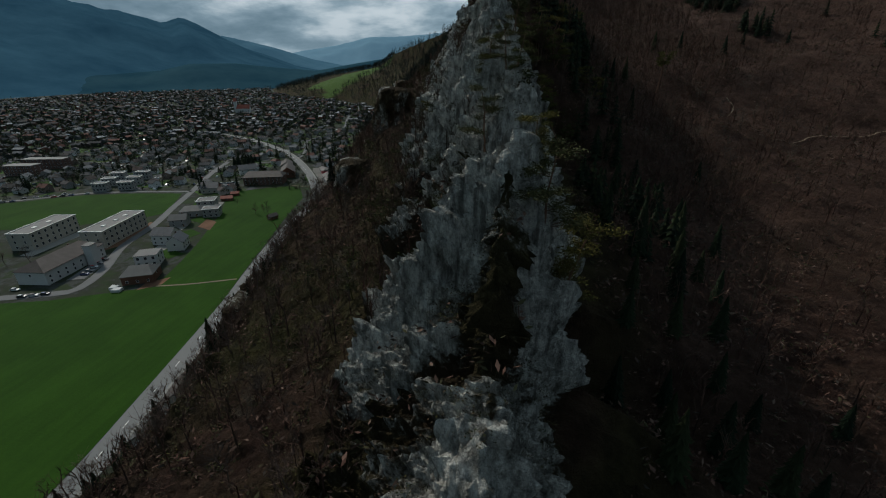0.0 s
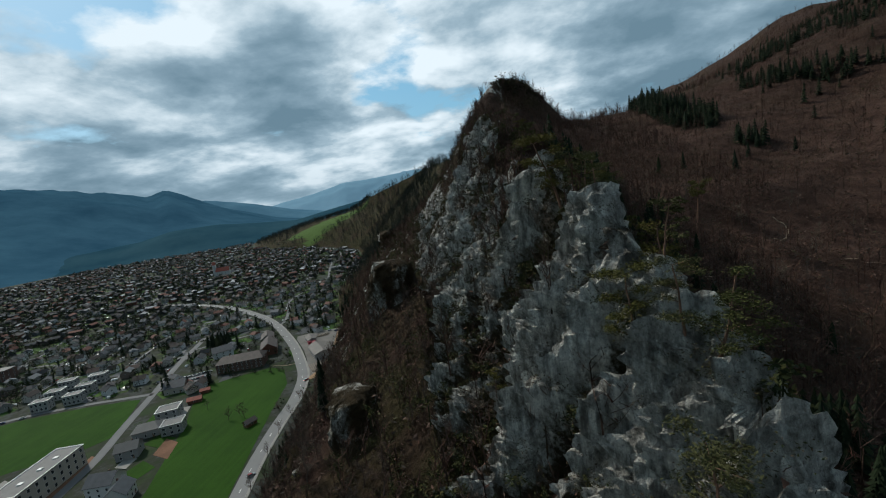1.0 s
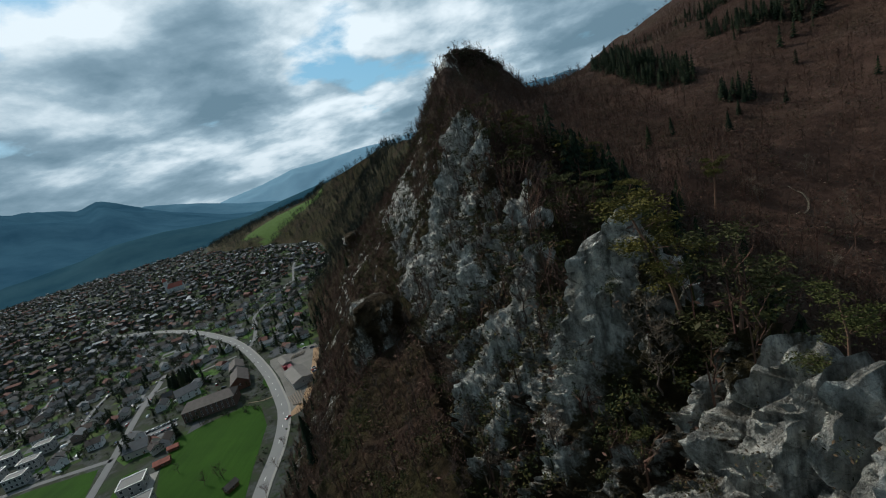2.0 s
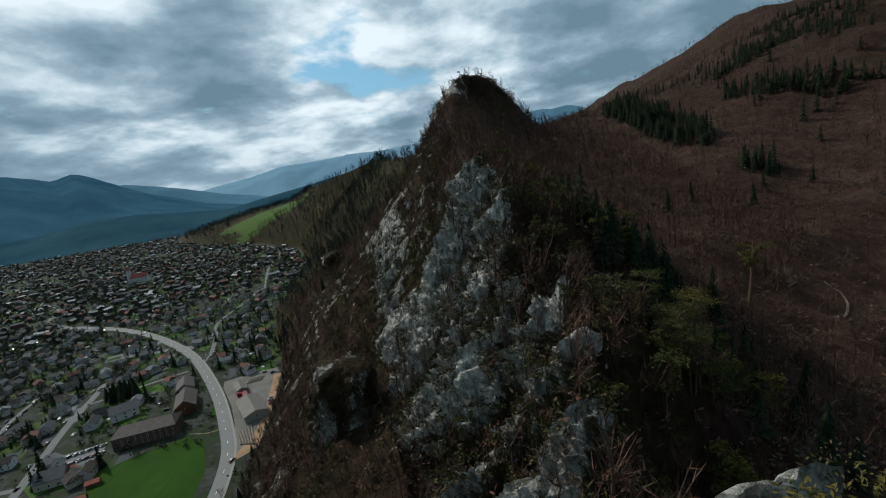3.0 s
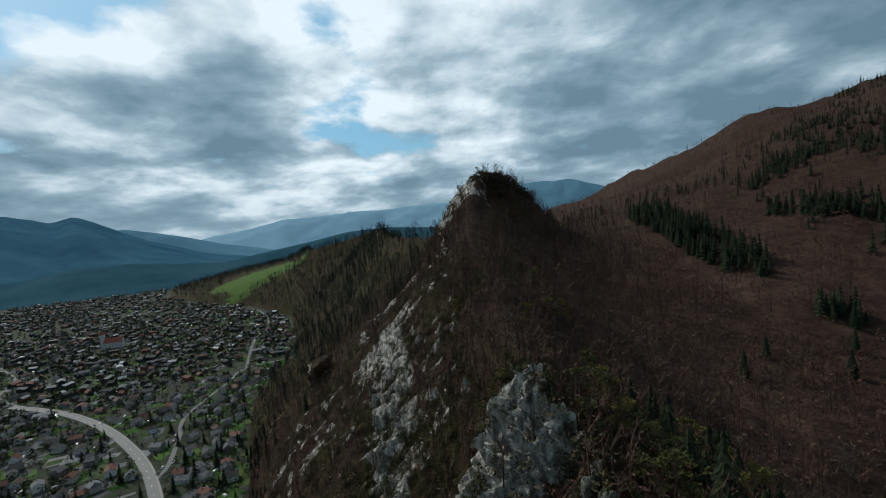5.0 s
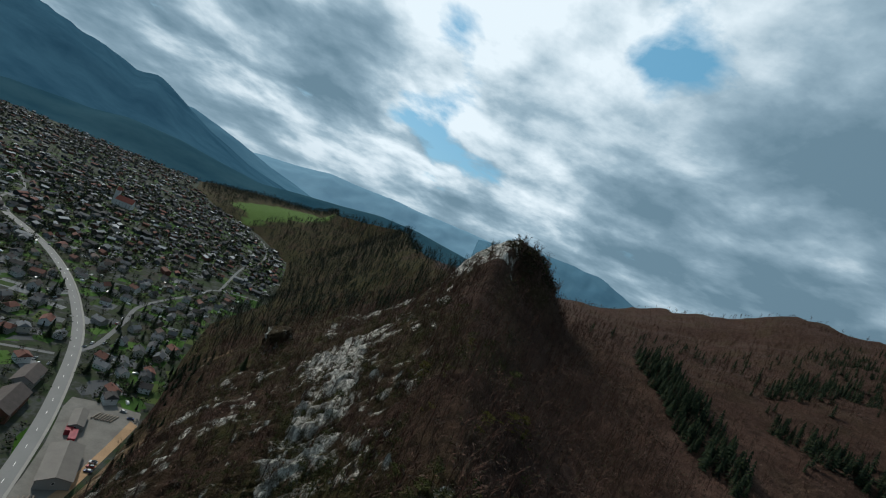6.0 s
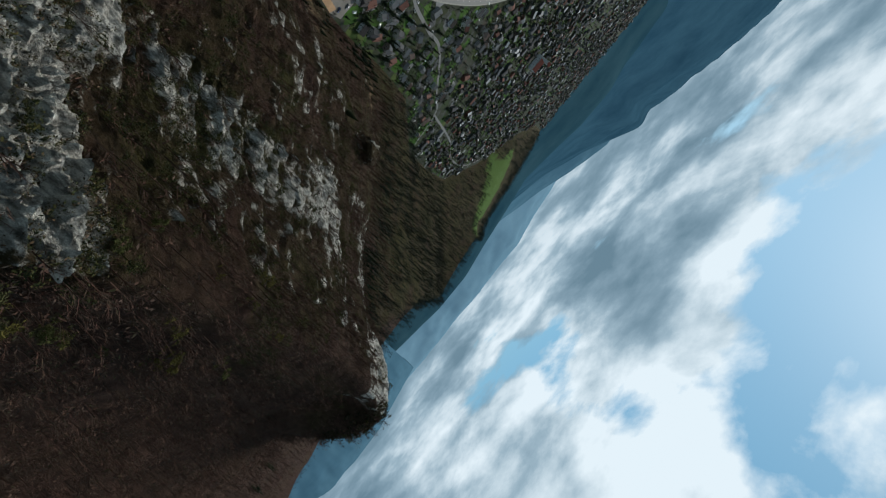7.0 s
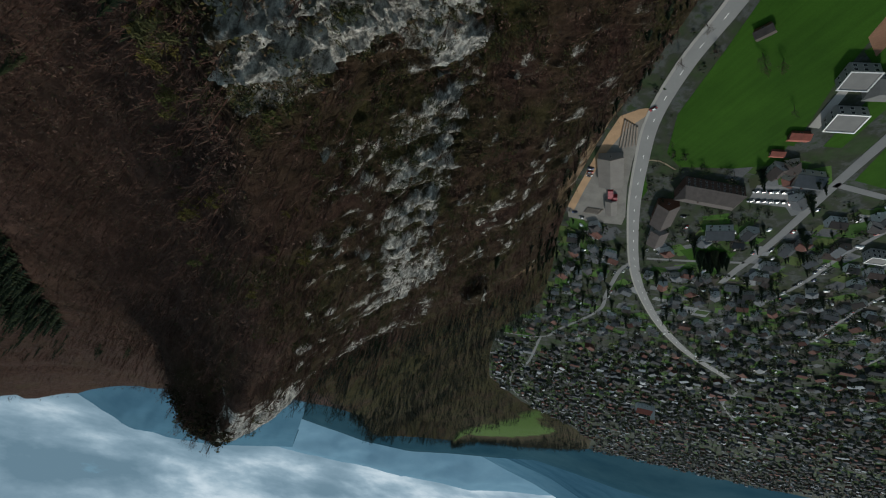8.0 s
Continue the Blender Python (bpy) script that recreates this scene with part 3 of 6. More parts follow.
WEST = np.array([  # y, cliff foot x z, shelf edge x z, slope foot x
    (-170, 10, 20, -15, 8, -38), (-80, 6, 26, -20, 12, -43), (-33, 3, 37, -24, 22, -46.5), (0, -1, 44, -26, 31, -51), (20, -5, 48, -28, 34, -55),
    (55, -10.5, 50.5, -31, 38, -64), (68, -12, 51.5, -33, 39, -66), (100, -21, 51, -39, 42, -72), (140, -24, 64, -47, 44, -76.5), (175, -36, 57, -61, 35, -84),
    (215, -44, 58, -63, 46, -98), (260, -46, 60, -74, 36, -118), (320, -45, 70, -88, 34, -140), (420, -75, 75, -105, 36, -143), (520, -100, 78, -140, 38, -175), (636, -125, 75, -175, 36, -220), (760, -200, 66, -260, 40, -330), (860, -270, 62, -345, 44, -480), (1000, -330, 60, -430, 44, -620), (1200, -450, 50, -540, 40, -740)])


def line_at(table, y, column):
    return np.interp(y, table[:, 0], table[:, column])


def east_height(x, y):
    """The wooded combe and the hill beyond it."""
    z = np.where(y < 83, 52 - 0.30 * (83 - y), 52 + 0.36 * (np.minimum(y, 230) - 83) + 0.115 * np.maximum(y - 230, 0) * np.clip((x - 90) / 300, 0, 1))
    z = z + 0.345 * np.maximum(x - 120, 0) * ease(y, 20, 240) + 0.10 * np.maximum(x - 120, 0) * (1 - ease(y, 20, 240))
    far = np.hypot(x + 2, y - 14)
    z = z - 0.75 * np.maximum(far - 545, 0)
    return np.maximum(z, 2 + 0 * z)


rows_y = np.concatenate([np.arange(-170, -92, 3.0), np.arange(-92, -60, 0.5), np.arange(-60, -22, 0.2), np.arange(-22, 14, 0.3), np.arange(14, 78, 0.42), np.arange(78, 130, 0.7), np.arange(130, 262, 1.3), np.arange(262, 420, 5.0), np.arange(420, 1201, 14.0)])
cx, cz = line_at(CREST, rows_y, 1), line_at(CREST, rows_y, 2)
bx, bz, sx, sz, fx = (line_at(WEST, rows_y, k) for k in range(1, 6))
steepness = ease(rows_y, 12, 34) * (1 - ease(rows_y, 190, 215))        # 1: gentle wooded east side
e1x = cx + 6 + 6 * steepness
e1z = cz - 24 + 17 * steepness + 8 * ease(rows_y, 200, 230)


def piece(ax, az, px, pz, n, bend=1.0, end=False):
    v = np.linspace(0, 1, n, endpoint=end)[None, :]
    return ax[:, None] + (px - ax)[:, None] * v, az[:, None] + (pz - az)[:, None] * v**bend


east_x = np.maximum(70.0, e1x + 25)
xs, zs = zip(piece(fx, 0 * fx - 0.6, sx, sz, 56, 0.9), piece(sx, sz, bx, bz, 50), piece(bx, bz, cx, cz, 190, 1.22), piece(cx, cz, e1x, e1z, 80, 0.8),
             piece(e1x, e1z, east_x, east_height(east_x, rows_y), 70, 0.75))
wide = 0.5 * (np.linspace(0, 1, 80) + np.linspace(0, 1, 80) ** 2)[None, :]
far_x = east_x[:, None] + (760 - east_x)[:, None] * wide
X = np.concatenate([*xs, far_x], 1)
Y = np.repeat(rows_y[:, None], X.shape[1], 1)
Z = np.concatenate([*zs, east_height(far_x, rows_y[:, None] + 0 * far_x)], 1)
COLS = np.cumsum([0, 56, 50, 190, 80, 70, 80])

# wooded parts of the ridge are rounded, and everything far off
round_rows = np.clip(ease(rows_y, 74, 96) * (1 - 0.55 * ease(rows_y, 196, 208) * (1 - ease(rows_y, 240, 256))), 0, 1)[:, None]
inner = slice(COLS[2] + 40, COLS[5] + 20)
for _ in range(420):
    for F in (X, Z):
        part_ = F[:, inner]
        part_[:, 1:-1] += round_rows * 0.5 * (0.5 * (part_[:, :-2] + part_[:, 2:]) - part_[:, 1:-1])
lift = (cz[:, None] - Z[:, COLS[3]][:, None]) * np.exp(-((X - cx[:, None]) / 26) ** 2)
Z += lift * ease(rows_y, 74, 96)[:, None]

for _ in range(60):                                                   # the crest is rounded off
    for F in (X, Z):
        top_ = F[:, COLS[3] - 16:COLS[3] + 9]
        top_[:, 1:-1] += 0.25 * (top_[:, :-2] + top_[:, 2:] - 2 * top_[:, 1:-1])

dome = 135.0 - 9.5 * ((X - 24) / np.where(X < 24, 14.5, 19)) ** 2 - 10.5 * ((Y - 226) / 15) ** 2
on_ridge = slice(int(COLS[2]), int(COLS[5]))
Z[:, on_ridge] = np.where(dome > Z, dome, Z)[:, on_ridge]
# how steep the plain form is, for rock against woods
dz = np.gradient(Z, axis=1)
dx = np.gradient(X, axis=1)
steep = np.abs(dz) / np.hypot(dx, dz)
zone = np.zeros_like(X)                                             # 1 on the cliffs
zone[:, COLS[2]:COLS[4]] = 1.0
zone[:, COLS[1]:COLS[2]] = 0.25
zone[:, COLS[0]:COLS[1]] = 0.45
zone[:, COLS[4]:COLS[5]] = 0.2
for _ in range(6):
    zone[:, 1:-1] = (zone[:, :-2] + 2 * zone[:, 1:-1] + zone[:, 2:]) / 4
woody = ease(Y, 72, 92) * (1 - ease(Y, 196, 212)) + ease(Y, 250, 280)
cliff_low = ease((Z - bz[:, None]) / np.maximum(cz - bz, 1)[:, None], 0.62, 0.25)    # north of the pinnacles only the lower face is bare
zone *= 1 - np.clip(woody, 0, 1) * (1 - 0.9 * np.where((X < cx[:, None]) & (Y < 190), cliff_low, 0))
zone *= 1 - 0.9 * ease(Y, 255, 300)
zone *= 1 - 0.45 * ease(Y, 190, 200)

east_side = (np.arange(X.shape[1])[None, :] > COLS[3] + 6)
zone *= 1 - 0.75 * east_side * ease(Y, 8, 20)

# outward direction of the plain form
nx_ = -dz / np.hypot(dx, dz)
nz_ = dx / np.hypot(dx, dz)
lean = Y + 0.12 * (Z - 60)                                            # the ribs lean a little to the south
ribs = ridged(X * 0.03 + 3, lean * 0.10, Z * 0.014, 3, 0.6) * 4.6
ribs += ridged(X * 0.07, lean * 0.27, Z * 0.02, 3, 0.55) * 2.3
blocks = ridged(X * 0.16 + 5, lean * 0.52, Z * 0.035, 3, 0.55) * 1.35    # upright flutes
blocks -= ridged(X * 0.30, lean * 0.40, Z * 0.16, 2, 0.5) * 0.35         # with bulges parted by cracks
grain = fbm(X * 0.8, Y * 0.8, Z * 0.6, 3, 0.6) * 0.22
grain += fbm(X * 2.3, Y * 2.3, Z * 1.7, 2, 0.6) * 0.30 * (Y < 60)
near_rows = slice(int(np.argmax(rows_y > -92)), int(np.argmax(rows_y > 84)))
face = (near_rows, slice(int(COLS[2]), int(COLS[4])))
fx_, fy_, fz_ = X[face] + 1.2 * blocks[face], lean[face], Z[face]
for size, tall, deep, seed in ((2.1, 8.0, 0.80, 11), (0.75, 1.6, 0.46, 57)):
    step_, gap_ = cracked(fx_ / size, fy_ / size, fz_ / tall, seed)
    grain[face] += deep * step_ - 0.55 * deep * np.exp(-gap_ / 0.07)
soft = fbm(X * 0.035, Y * 0.035, Z * 0.03, 4, 0.5) * 2.6
on_face = zone > 0.5
ribs, blocks = ribs - ribs[on_face].mean(), blocks - blocks[on_face].mean()
rib_rank = np.clip(ribs / ribs[on_face].std(), -1.8, 1.8)
slabs = ridged(X * 0.10, (Y + 0.5 * X) * 0.15, Z * 0.03 + 7, 3, 0.6) + 0.6 * fbm(X * 0.09 + 3, Y * 0.09, Z * 0.05, 3)
slab = ease(slabs, 0.22, 0.6) * (X < cx[:, None] - 7) * (X > sx[:, None] - 6) * ease(Y, 70, 90) * (1 - ease(Y, 190, 205))
zone = np.maximum(zone, 0.52 * slab)
keep = np.minimum(1, 0.35 + np.abs(X - cx[:, None]) / 7)               # the crest line itself stays put
push = zone * (ribs * keep + blocks + grain) + (1 - zone) * (soft + 0.25 * grain)
foot = np.clip(np.arange(X.shape[1]) / 10.0, 0, 1)[None, :]
push = push * foot * (1 - 0.6 * ease(Y, 300, 500))
X2, Z2 = X + nx_ * push, Z + nz_ * push
Z2 += np.exp(-((X - cx[:, None]) / 5) ** 2) * zone * fbm(X * 0.35, Y * 0.22, 0 * Z, 4, 0.55) * 1.6
far_noise = fbm(X * 0.012, Y * 0.012, 0 * X + 2.2, 5, 0.5)
Z2[:, COLS[5]:] += (far_noise * 9 * ease(X, 70, 240))[:, COLS[5]:]
nr, nc = X.shape
k = (np.arange(nr - 1)[:, None] * nc + np.arange(nc - 1)[None, :]).ravel()
quads = np.stack([k, k + 1, k + nc + 1, k + nc], 1)
terrain_pts = np.stack([X2, Y, Z2], -1)
mountain = grid_object("mountain_ridge", terrain_pts.reshape(-1, 3), quads, TERRAIN, None, True)
mountain.data.polygons.foreach_set("use_smooth", (zone[:-1, :-1] < 0.4).ravel())     # broken facets on the cliffs
tagged(mountain, "limestone ridge with bare cliffs and leaf-littered slopes", "mountain", kind="structure")

patch = fbm(X * 0.09, Y * 0.09, Z * 0.05, 4, 0.55)
patch2 = fbm(X * 0.3 + 40, Y * 0.3, Z * 0.2, 3, 0.55)
dz2, dx2 = np.gradient(Z2, axis=1), np.gradient(X2, axis=1)
steep2 = np.abs(dz2) / (np.hypot(dx2, dz2) + 1e-6)
rock_mask = np.clip(-0.17 + 0.62 * zone * (1 - 0.35 * ease(0.45 - (Z - bz[:, None]) / np.maximum(cz - bz, 1)[:, None], 0, 0.4) * (Y < 60)) + 0.5 * (0.65 * steep + 0.35 * steep2 - 0.72) * zone - 0.07 * (Y < 60) - 0.09 * (Y < 60) * ease(Y, -26, -16) + 0.20 * patch + 0.20 * patch2 + 0.31 * rib_rank * zone + 0.20 * np.tanh(blocks / 0.7) * zone - 0.35 * (zone < 0.15)
                    + 0.17 * np.exp(-((X - cx[:, None]) / 12) ** 2) * (1 - ease(Y, 4, 18)) * ease(zone, 0.4, 0.8)
                    + (0.85 + 0.6 * patch2) * ease(X, 25, 19) * ease(Y, 188, 198) * (1 - ease(Y, 238, 246)) * ease(Z, 106, 113) - 0.22 * (X < bx[:, None] + 2) * (1 - 0.45 * ease(Y, 50, 75)) - 0.3 * ease(X - cx[:, None], 0, 2) * ease(Y, 15, 25) * (Y < 110) + 0.5 * np.exp(-((Y + 40) / 13) ** 2) * ease(zone, 0.4, 0.8) + slab * (0.02 + 0.35 * patch2) - 0.04 * ease(cx[:, None] - X, 3, 9) * ease(Y, -34, -26) * (1 - ease(Y, 20, 50)) - 0.30 * ease(cx[:, None] - X, 2, 7) * (1 - ease(Y, -54, -47)) - 0.14 * (1 - ease(Y, -54, -47)) + 0.2 * np.clip(patch + 0.05, 0, 0.7) * (X < bx[:, None] + 4) * ease(Y, 45, 75) * (1 - ease(Y, 230, 262)), 0, 1)
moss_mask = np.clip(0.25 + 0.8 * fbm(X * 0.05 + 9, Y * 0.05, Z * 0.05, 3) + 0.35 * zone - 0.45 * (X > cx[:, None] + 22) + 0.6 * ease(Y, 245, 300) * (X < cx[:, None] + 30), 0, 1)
meadow_mask = ease(1.15 - np.hypot((X + 355) / 105, (Y - 890) / 85) + 0.5 * fbm(X * 0.012 + 1.5, Y * 0.012, 0 * X, 3), 0.1, 0.2) * (X < cx[:, None] + 40)
soil_mask = np.exp(-((X + 79) / 7) ** 2 - ((Y - 150) / 26) ** 2) * 1.6 + np.exp(-((X + 93) / 5) ** 2 - ((Y - 245) / 5) ** 2) * 1.3
soil_mask = np.clip(soil_mask * (0.55 + 0.9 * patch2), 0, 1)
clearing_mask = ease(X - cx[:, None], 10, 34) * (1 - 0.8 * ease(np.hypot(X, Y - 20), 170, 320)) * np.clip(0.75 + 0.5 * fbm(X * 0.02, Y * 0.02, 0 * X + 5, 3), 0, 1)
for name, values in (("rock", rock_mask), ("moss", moss_mask), ("meadow", meadow_mask), ("soil", soil_mask), ("clearing", clearing_mask)):
    a = mountain.data.attributes.new(name, "FLOAT", "POINT")
    a.data.foreach_set("value", np.ascontiguousarray(values, np.float32).ravel())


def ground_at(x, y):
    """The nearest place of the ridge's surface."""
    r = int(np.argmin(np.abs(rows_y - y)))
    c = int(np.argmin(np.abs(X2[r] - x)))
    return Vector((X2[r, c], rows_y[r], Z2[r, c]))


# ---- the valley floor ----
bm = bmesh.new()
bmesh.ops.create_grid(bm, x_segments=24, y_segments=24, size=4800)
ground = tagged(part("ground", bm, TOWN), "valley floor with gardens, grass and paving", "ground", kind="structure")
outs = [("near_meadow", [(-53, -120), (-53.5, -40), (-57, -18), (-64, 17), (-70, 36), (-79, 70), (-87, 100), (-93, 126), (-103, 143), (-112, 147), (-128, 138), (-137, 130), (-128, 112), (-119, 93), (-110, 72), (-104, 58), (-99, 44), (-93, 25), (-118, 12), (-150, 2), (-260, -30), (-260, -120)]),
        ("west_meadow", [(-164, 123), (-190, 119), (-216, 111), (-236, 96), (-262, 80), (-222, 52), (-180, 66), (-153, 82), (-147, 92)])]
for name, pts in outs:
    tagged(outline_object("meadow", pts, -0.3, 0.05, FIELD), "fresh green mown meadow beside the road", "meadow", kind="structure")

# ---- far hills ----
def far_range(name, mat, stations, depth, label, seed):
    """A range of wooded hills: its skyline by bearing (degrees from +y, right positive), distance and height."""
    st = np.array(stations, float)
    az = np.radians(np.linspace(st[0, 0], st[-1, 0], 140))
    dist = np.interp(np.degrees(az), st[:, 0], st[:, 1])
    top = np.interp(np.degrees(az), st[:, 0], st[:, 2])
    v = np.linspace(0, 1, 26)[None, :]
    rise = np.sin(np.minimum(v * 1.25, 1) * math.pi / 2) ** 1.3 * np.where(v > 0.8, 1 - (v - 0.8) * 1.5, 1)
    d = dist[:, None] + depth * (v - 0.8)
    x, y = np.sin(az)[:, None] * d, np.cos(az)[:, None] * d
    z = top[:, None] * rise
    z = z + fbm(x * 0.0028 + seed, y * 0.0028, z * 0.002, 5, 0.55) * (0.10 * top[:, None]) * np.minimum(1, v * 3) * (1 - 0.75 * ease(v, 0.55, 0.8))
    z[:, 0] = -3
    n0, n1 = x.shape
    q = (np.arange(n0 - 1)[:, None] * n1 + np.arange(n1 - 1)[None, :]).ravel()
    ob = grid_object("backdrop", np.stack([x, y, z], -1).reshape(-1, 3), np.stack([q, q + n1, q + n1 + 1, q + 1], 1), mat)
    return tagged(ob, label, "hills", kind="structure")


# aerial haze painted in: paler blue with distance, and every range glows a little
FAR_A = far_material("haze_blue_woods_near", (0.018, 0.047, 0.074), (0.035, 0.078, 0.110), 0.58)
FAR_W = far_material("haze_teal_foothill_woods", (0.013, 0.037, 0.054), (0.028, 0.060, 0.076), 0.5)
FAR_B = far_material("haze_blue_woods_mid", (0.05, 0.105, 0.15), (0.07, 0.135, 0.18), 0.5)
FAR_C = far_material("haze_blue_woods_far", (0.11, 0.19, 0.25), (0.135, 0.22, 0.28), 0.6)
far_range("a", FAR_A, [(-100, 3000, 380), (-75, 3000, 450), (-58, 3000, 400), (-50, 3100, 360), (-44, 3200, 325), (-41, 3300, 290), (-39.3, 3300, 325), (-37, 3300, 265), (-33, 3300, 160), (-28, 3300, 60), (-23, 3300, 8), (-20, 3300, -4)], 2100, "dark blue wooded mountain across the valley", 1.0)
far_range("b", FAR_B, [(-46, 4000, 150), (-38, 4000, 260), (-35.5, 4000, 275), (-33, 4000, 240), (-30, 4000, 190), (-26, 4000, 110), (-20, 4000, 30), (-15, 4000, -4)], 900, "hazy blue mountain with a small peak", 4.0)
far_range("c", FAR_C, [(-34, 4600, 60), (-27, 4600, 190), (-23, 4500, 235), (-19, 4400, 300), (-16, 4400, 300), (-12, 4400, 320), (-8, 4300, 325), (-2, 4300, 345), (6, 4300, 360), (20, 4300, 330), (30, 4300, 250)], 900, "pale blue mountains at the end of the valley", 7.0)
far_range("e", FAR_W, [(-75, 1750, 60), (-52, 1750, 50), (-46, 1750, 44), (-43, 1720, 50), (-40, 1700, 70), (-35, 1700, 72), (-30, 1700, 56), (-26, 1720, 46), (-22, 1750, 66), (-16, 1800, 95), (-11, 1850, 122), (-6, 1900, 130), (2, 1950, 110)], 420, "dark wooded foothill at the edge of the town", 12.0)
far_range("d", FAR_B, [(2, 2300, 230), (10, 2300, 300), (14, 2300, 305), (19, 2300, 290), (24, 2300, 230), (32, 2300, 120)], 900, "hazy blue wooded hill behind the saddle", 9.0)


# ---- trees ----
def prism(verts, faces, a, b, ra, rb, sides=3):
    """A tapered limb from a to b."""
    a, b = Vector(a), Vector(b)
    d = (b - a).normalized()
    u = d.orthogonal().normalized()
    w = d.cross(u)
    n = len(verts)
    for c, r in ((a, ra), (b, rb)):
        for k in range(sides):
            t = 2 * math.pi * k / sides
            verts.append(c + (u * math.cos(t) + w * math.sin(t)) * r)
    for k in range(sides):
        m = (k + 1) % sides
        faces.append((n + k, n + m, n + sides + m, n + sides + k))


def spike(verts, faces, a, b, r):
    a, b = Vector(a), Vector(b)
    u = (b - a).orthogonal().normalized() * r
    w = (b - a).normalized().cross(u)
    n = len(verts)
    verts += [a + u, a - 0.5 * u + 0.87 * w, a - 0.5 * u - 0.87 * w, b]
    faces += [(n, n + 1, n + 3), (n + 1, n + 2, n + 3), (n + 2, n, n + 3)]


def mesh_of(name, verts, faces, mat):
    me = bpy.data.meshes.new(name)
    me.from_pydata(verts, [], faces)
    me.materials.append(mat)
    return me


def tree_thing(name, label, category, trunk, crown, group=""):
    root = tagged(new(name), label, category, group)
    for n, me in (("trunk", trunk), ("crown", crown)):
        ob = new(n, me)
        ob.parent = root
    return root


def leaf_quad(verts, faces, c, size, rng, slim=0.45):
    u = Vector((rng.uniform(-1, 1), rng.uniform(-1, 1), rng.uniform(-0.5, 0.5))).normalized()
    w = u.orthogonal().normalized()
    w = (w * math.cos(t := rng.uniform(0, 6.28)) + u.cross(w) * math.sin(t))
    n = len(verts)
    verts += [c - u * size, c + w * size * slim, c + u * size, c - w * size * slim]
    faces.append((n, n + 1, n + 2, n + 3))


def bare_tree_meshes(seed, tall=8.0, spread=0.33):
    rng = random.Random(seed)
    tv, tf, cv, cf = [], [], [], []
    p, r = Vector((0, 0, -0.4)), tall * 0.018
    pts = [(p.copy(), r)]
    for k in range(6):
        q = p + Vector((rng.uniform(-0.05, 0.05) * tall, rng.uniform(-0.05, 0.05) * tall, tall * 0.135))
        prism(tv, tf, p, q, r, r * 0.84, 5)
        p, r = q, r * 0.84
        pts.append((p.copy(), r))
    for k in range(13):
        i = rng.randint(2, 6)
        a, ra = pts[i]
        turn = rng.uniform(0, 6.28)
        out = Vector((math.cos(turn), math.sin(turn), rng.uniform(0.35, 1.1))).normalized()
        reach = tall * spread * rng.uniform(0.6, 1.1) * (1.15 - 0.09 * i)
        b = a + out * reach * 0.55
        c = b + (out + Vector((0, 0, rng.uniform(0.1, 0.6)))).normalized() * reach * 0.5
        prism(cv, cf, a, b, ra * 0.55, ra * 0.36)
        prism(cv, cf, b, c, ra * 0.36, ra * 0.16)
        for j in range(7):
            base = a.lerp(b, rng.uniform(0.5, 1)) if j < 2 else b.lerp(c, rng.uniform(0, 1))
            tip = base + Vector((rng.uniform(-1, 1), rng.uniform(-1, 1), rng.uniform(0.1, 1.2))).normalized() * tall * rng.uniform(0.08, 0.19)
            spike(cv, cf, base, tip, tall * 0.0042)
            for _ in range(2):
                m = base.lerp(tip, rng.uniform(0.3, 0.9))
                spike(cv, cf, m, m + Vector((rng.uniform(-1, 1), rng.uniform(-1, 1), rng.uniform(0, 1))).normalized() * tall * 0.07, tall * 0.003)
    return mesh_of("trunk", tv, tf, BARK), mesh_of("crown", cv, cf, TWIG)


def pine_meshes(seed, tall=6.0, lean=0.1, tufts=14, leaf=1.3):
    rng = random.Random(seed)
    tv, tf, cv, cf = [], [], [], []
    p, r = Vector((0, 0, -0.4)), tall * 0.022
    pts = []
    for k in range(6):
        q = p + Vector((lean * tall * 0.16 * rng.uniform(0.3, 1.4), rng.uniform(-0.03, 0.03) * tall, tall * 0.155))
        prism(tv, tf, p, q, r, r * 0.83, 6)
        p, r = q, r * 0.83
        pts.append((p.copy(), r))
    for k in range(12):
        i = rng.choice((1, 2, 2, 3, 3, 4, 4, 5, 5, 5))
        a, ra = pts[i]
        turn = rng.uniform(0, 6.28)
        reach = tall * rng.uniform(0.18, 0.36) * (1.2 - 0.1 * i)
        b = a + Vector((math.cos(turn), math.sin(turn), rng.uniform(0.0, 0.45))) * reach
        prism(tv, tf, a, b, ra * 0.5, ra * 0.15)
        for j in range(4):
            c = a.lerp(b, rng.uniform(0.6, 1.1)) + Vector((rng.uniform(-1, 1), rng.uniform(-1, 1), rng.uniform(-0.2, 0.4))) * tall * 0.07
            for _ in range(tufts):
                o = Vector((rng.gauss(0, 1), rng.gauss(0, 1), rng.gauss(0, 0.4))) * tall * 0.05
                leaf_quad(cv, cf, c + o, tall * leaf * rng.uniform(0.022, 0.042), rng, 0.3)
    return mesh_of("trunk", tv, tf, PINE_BARK), mesh_of("crown", cv, cf, NEEDLE)


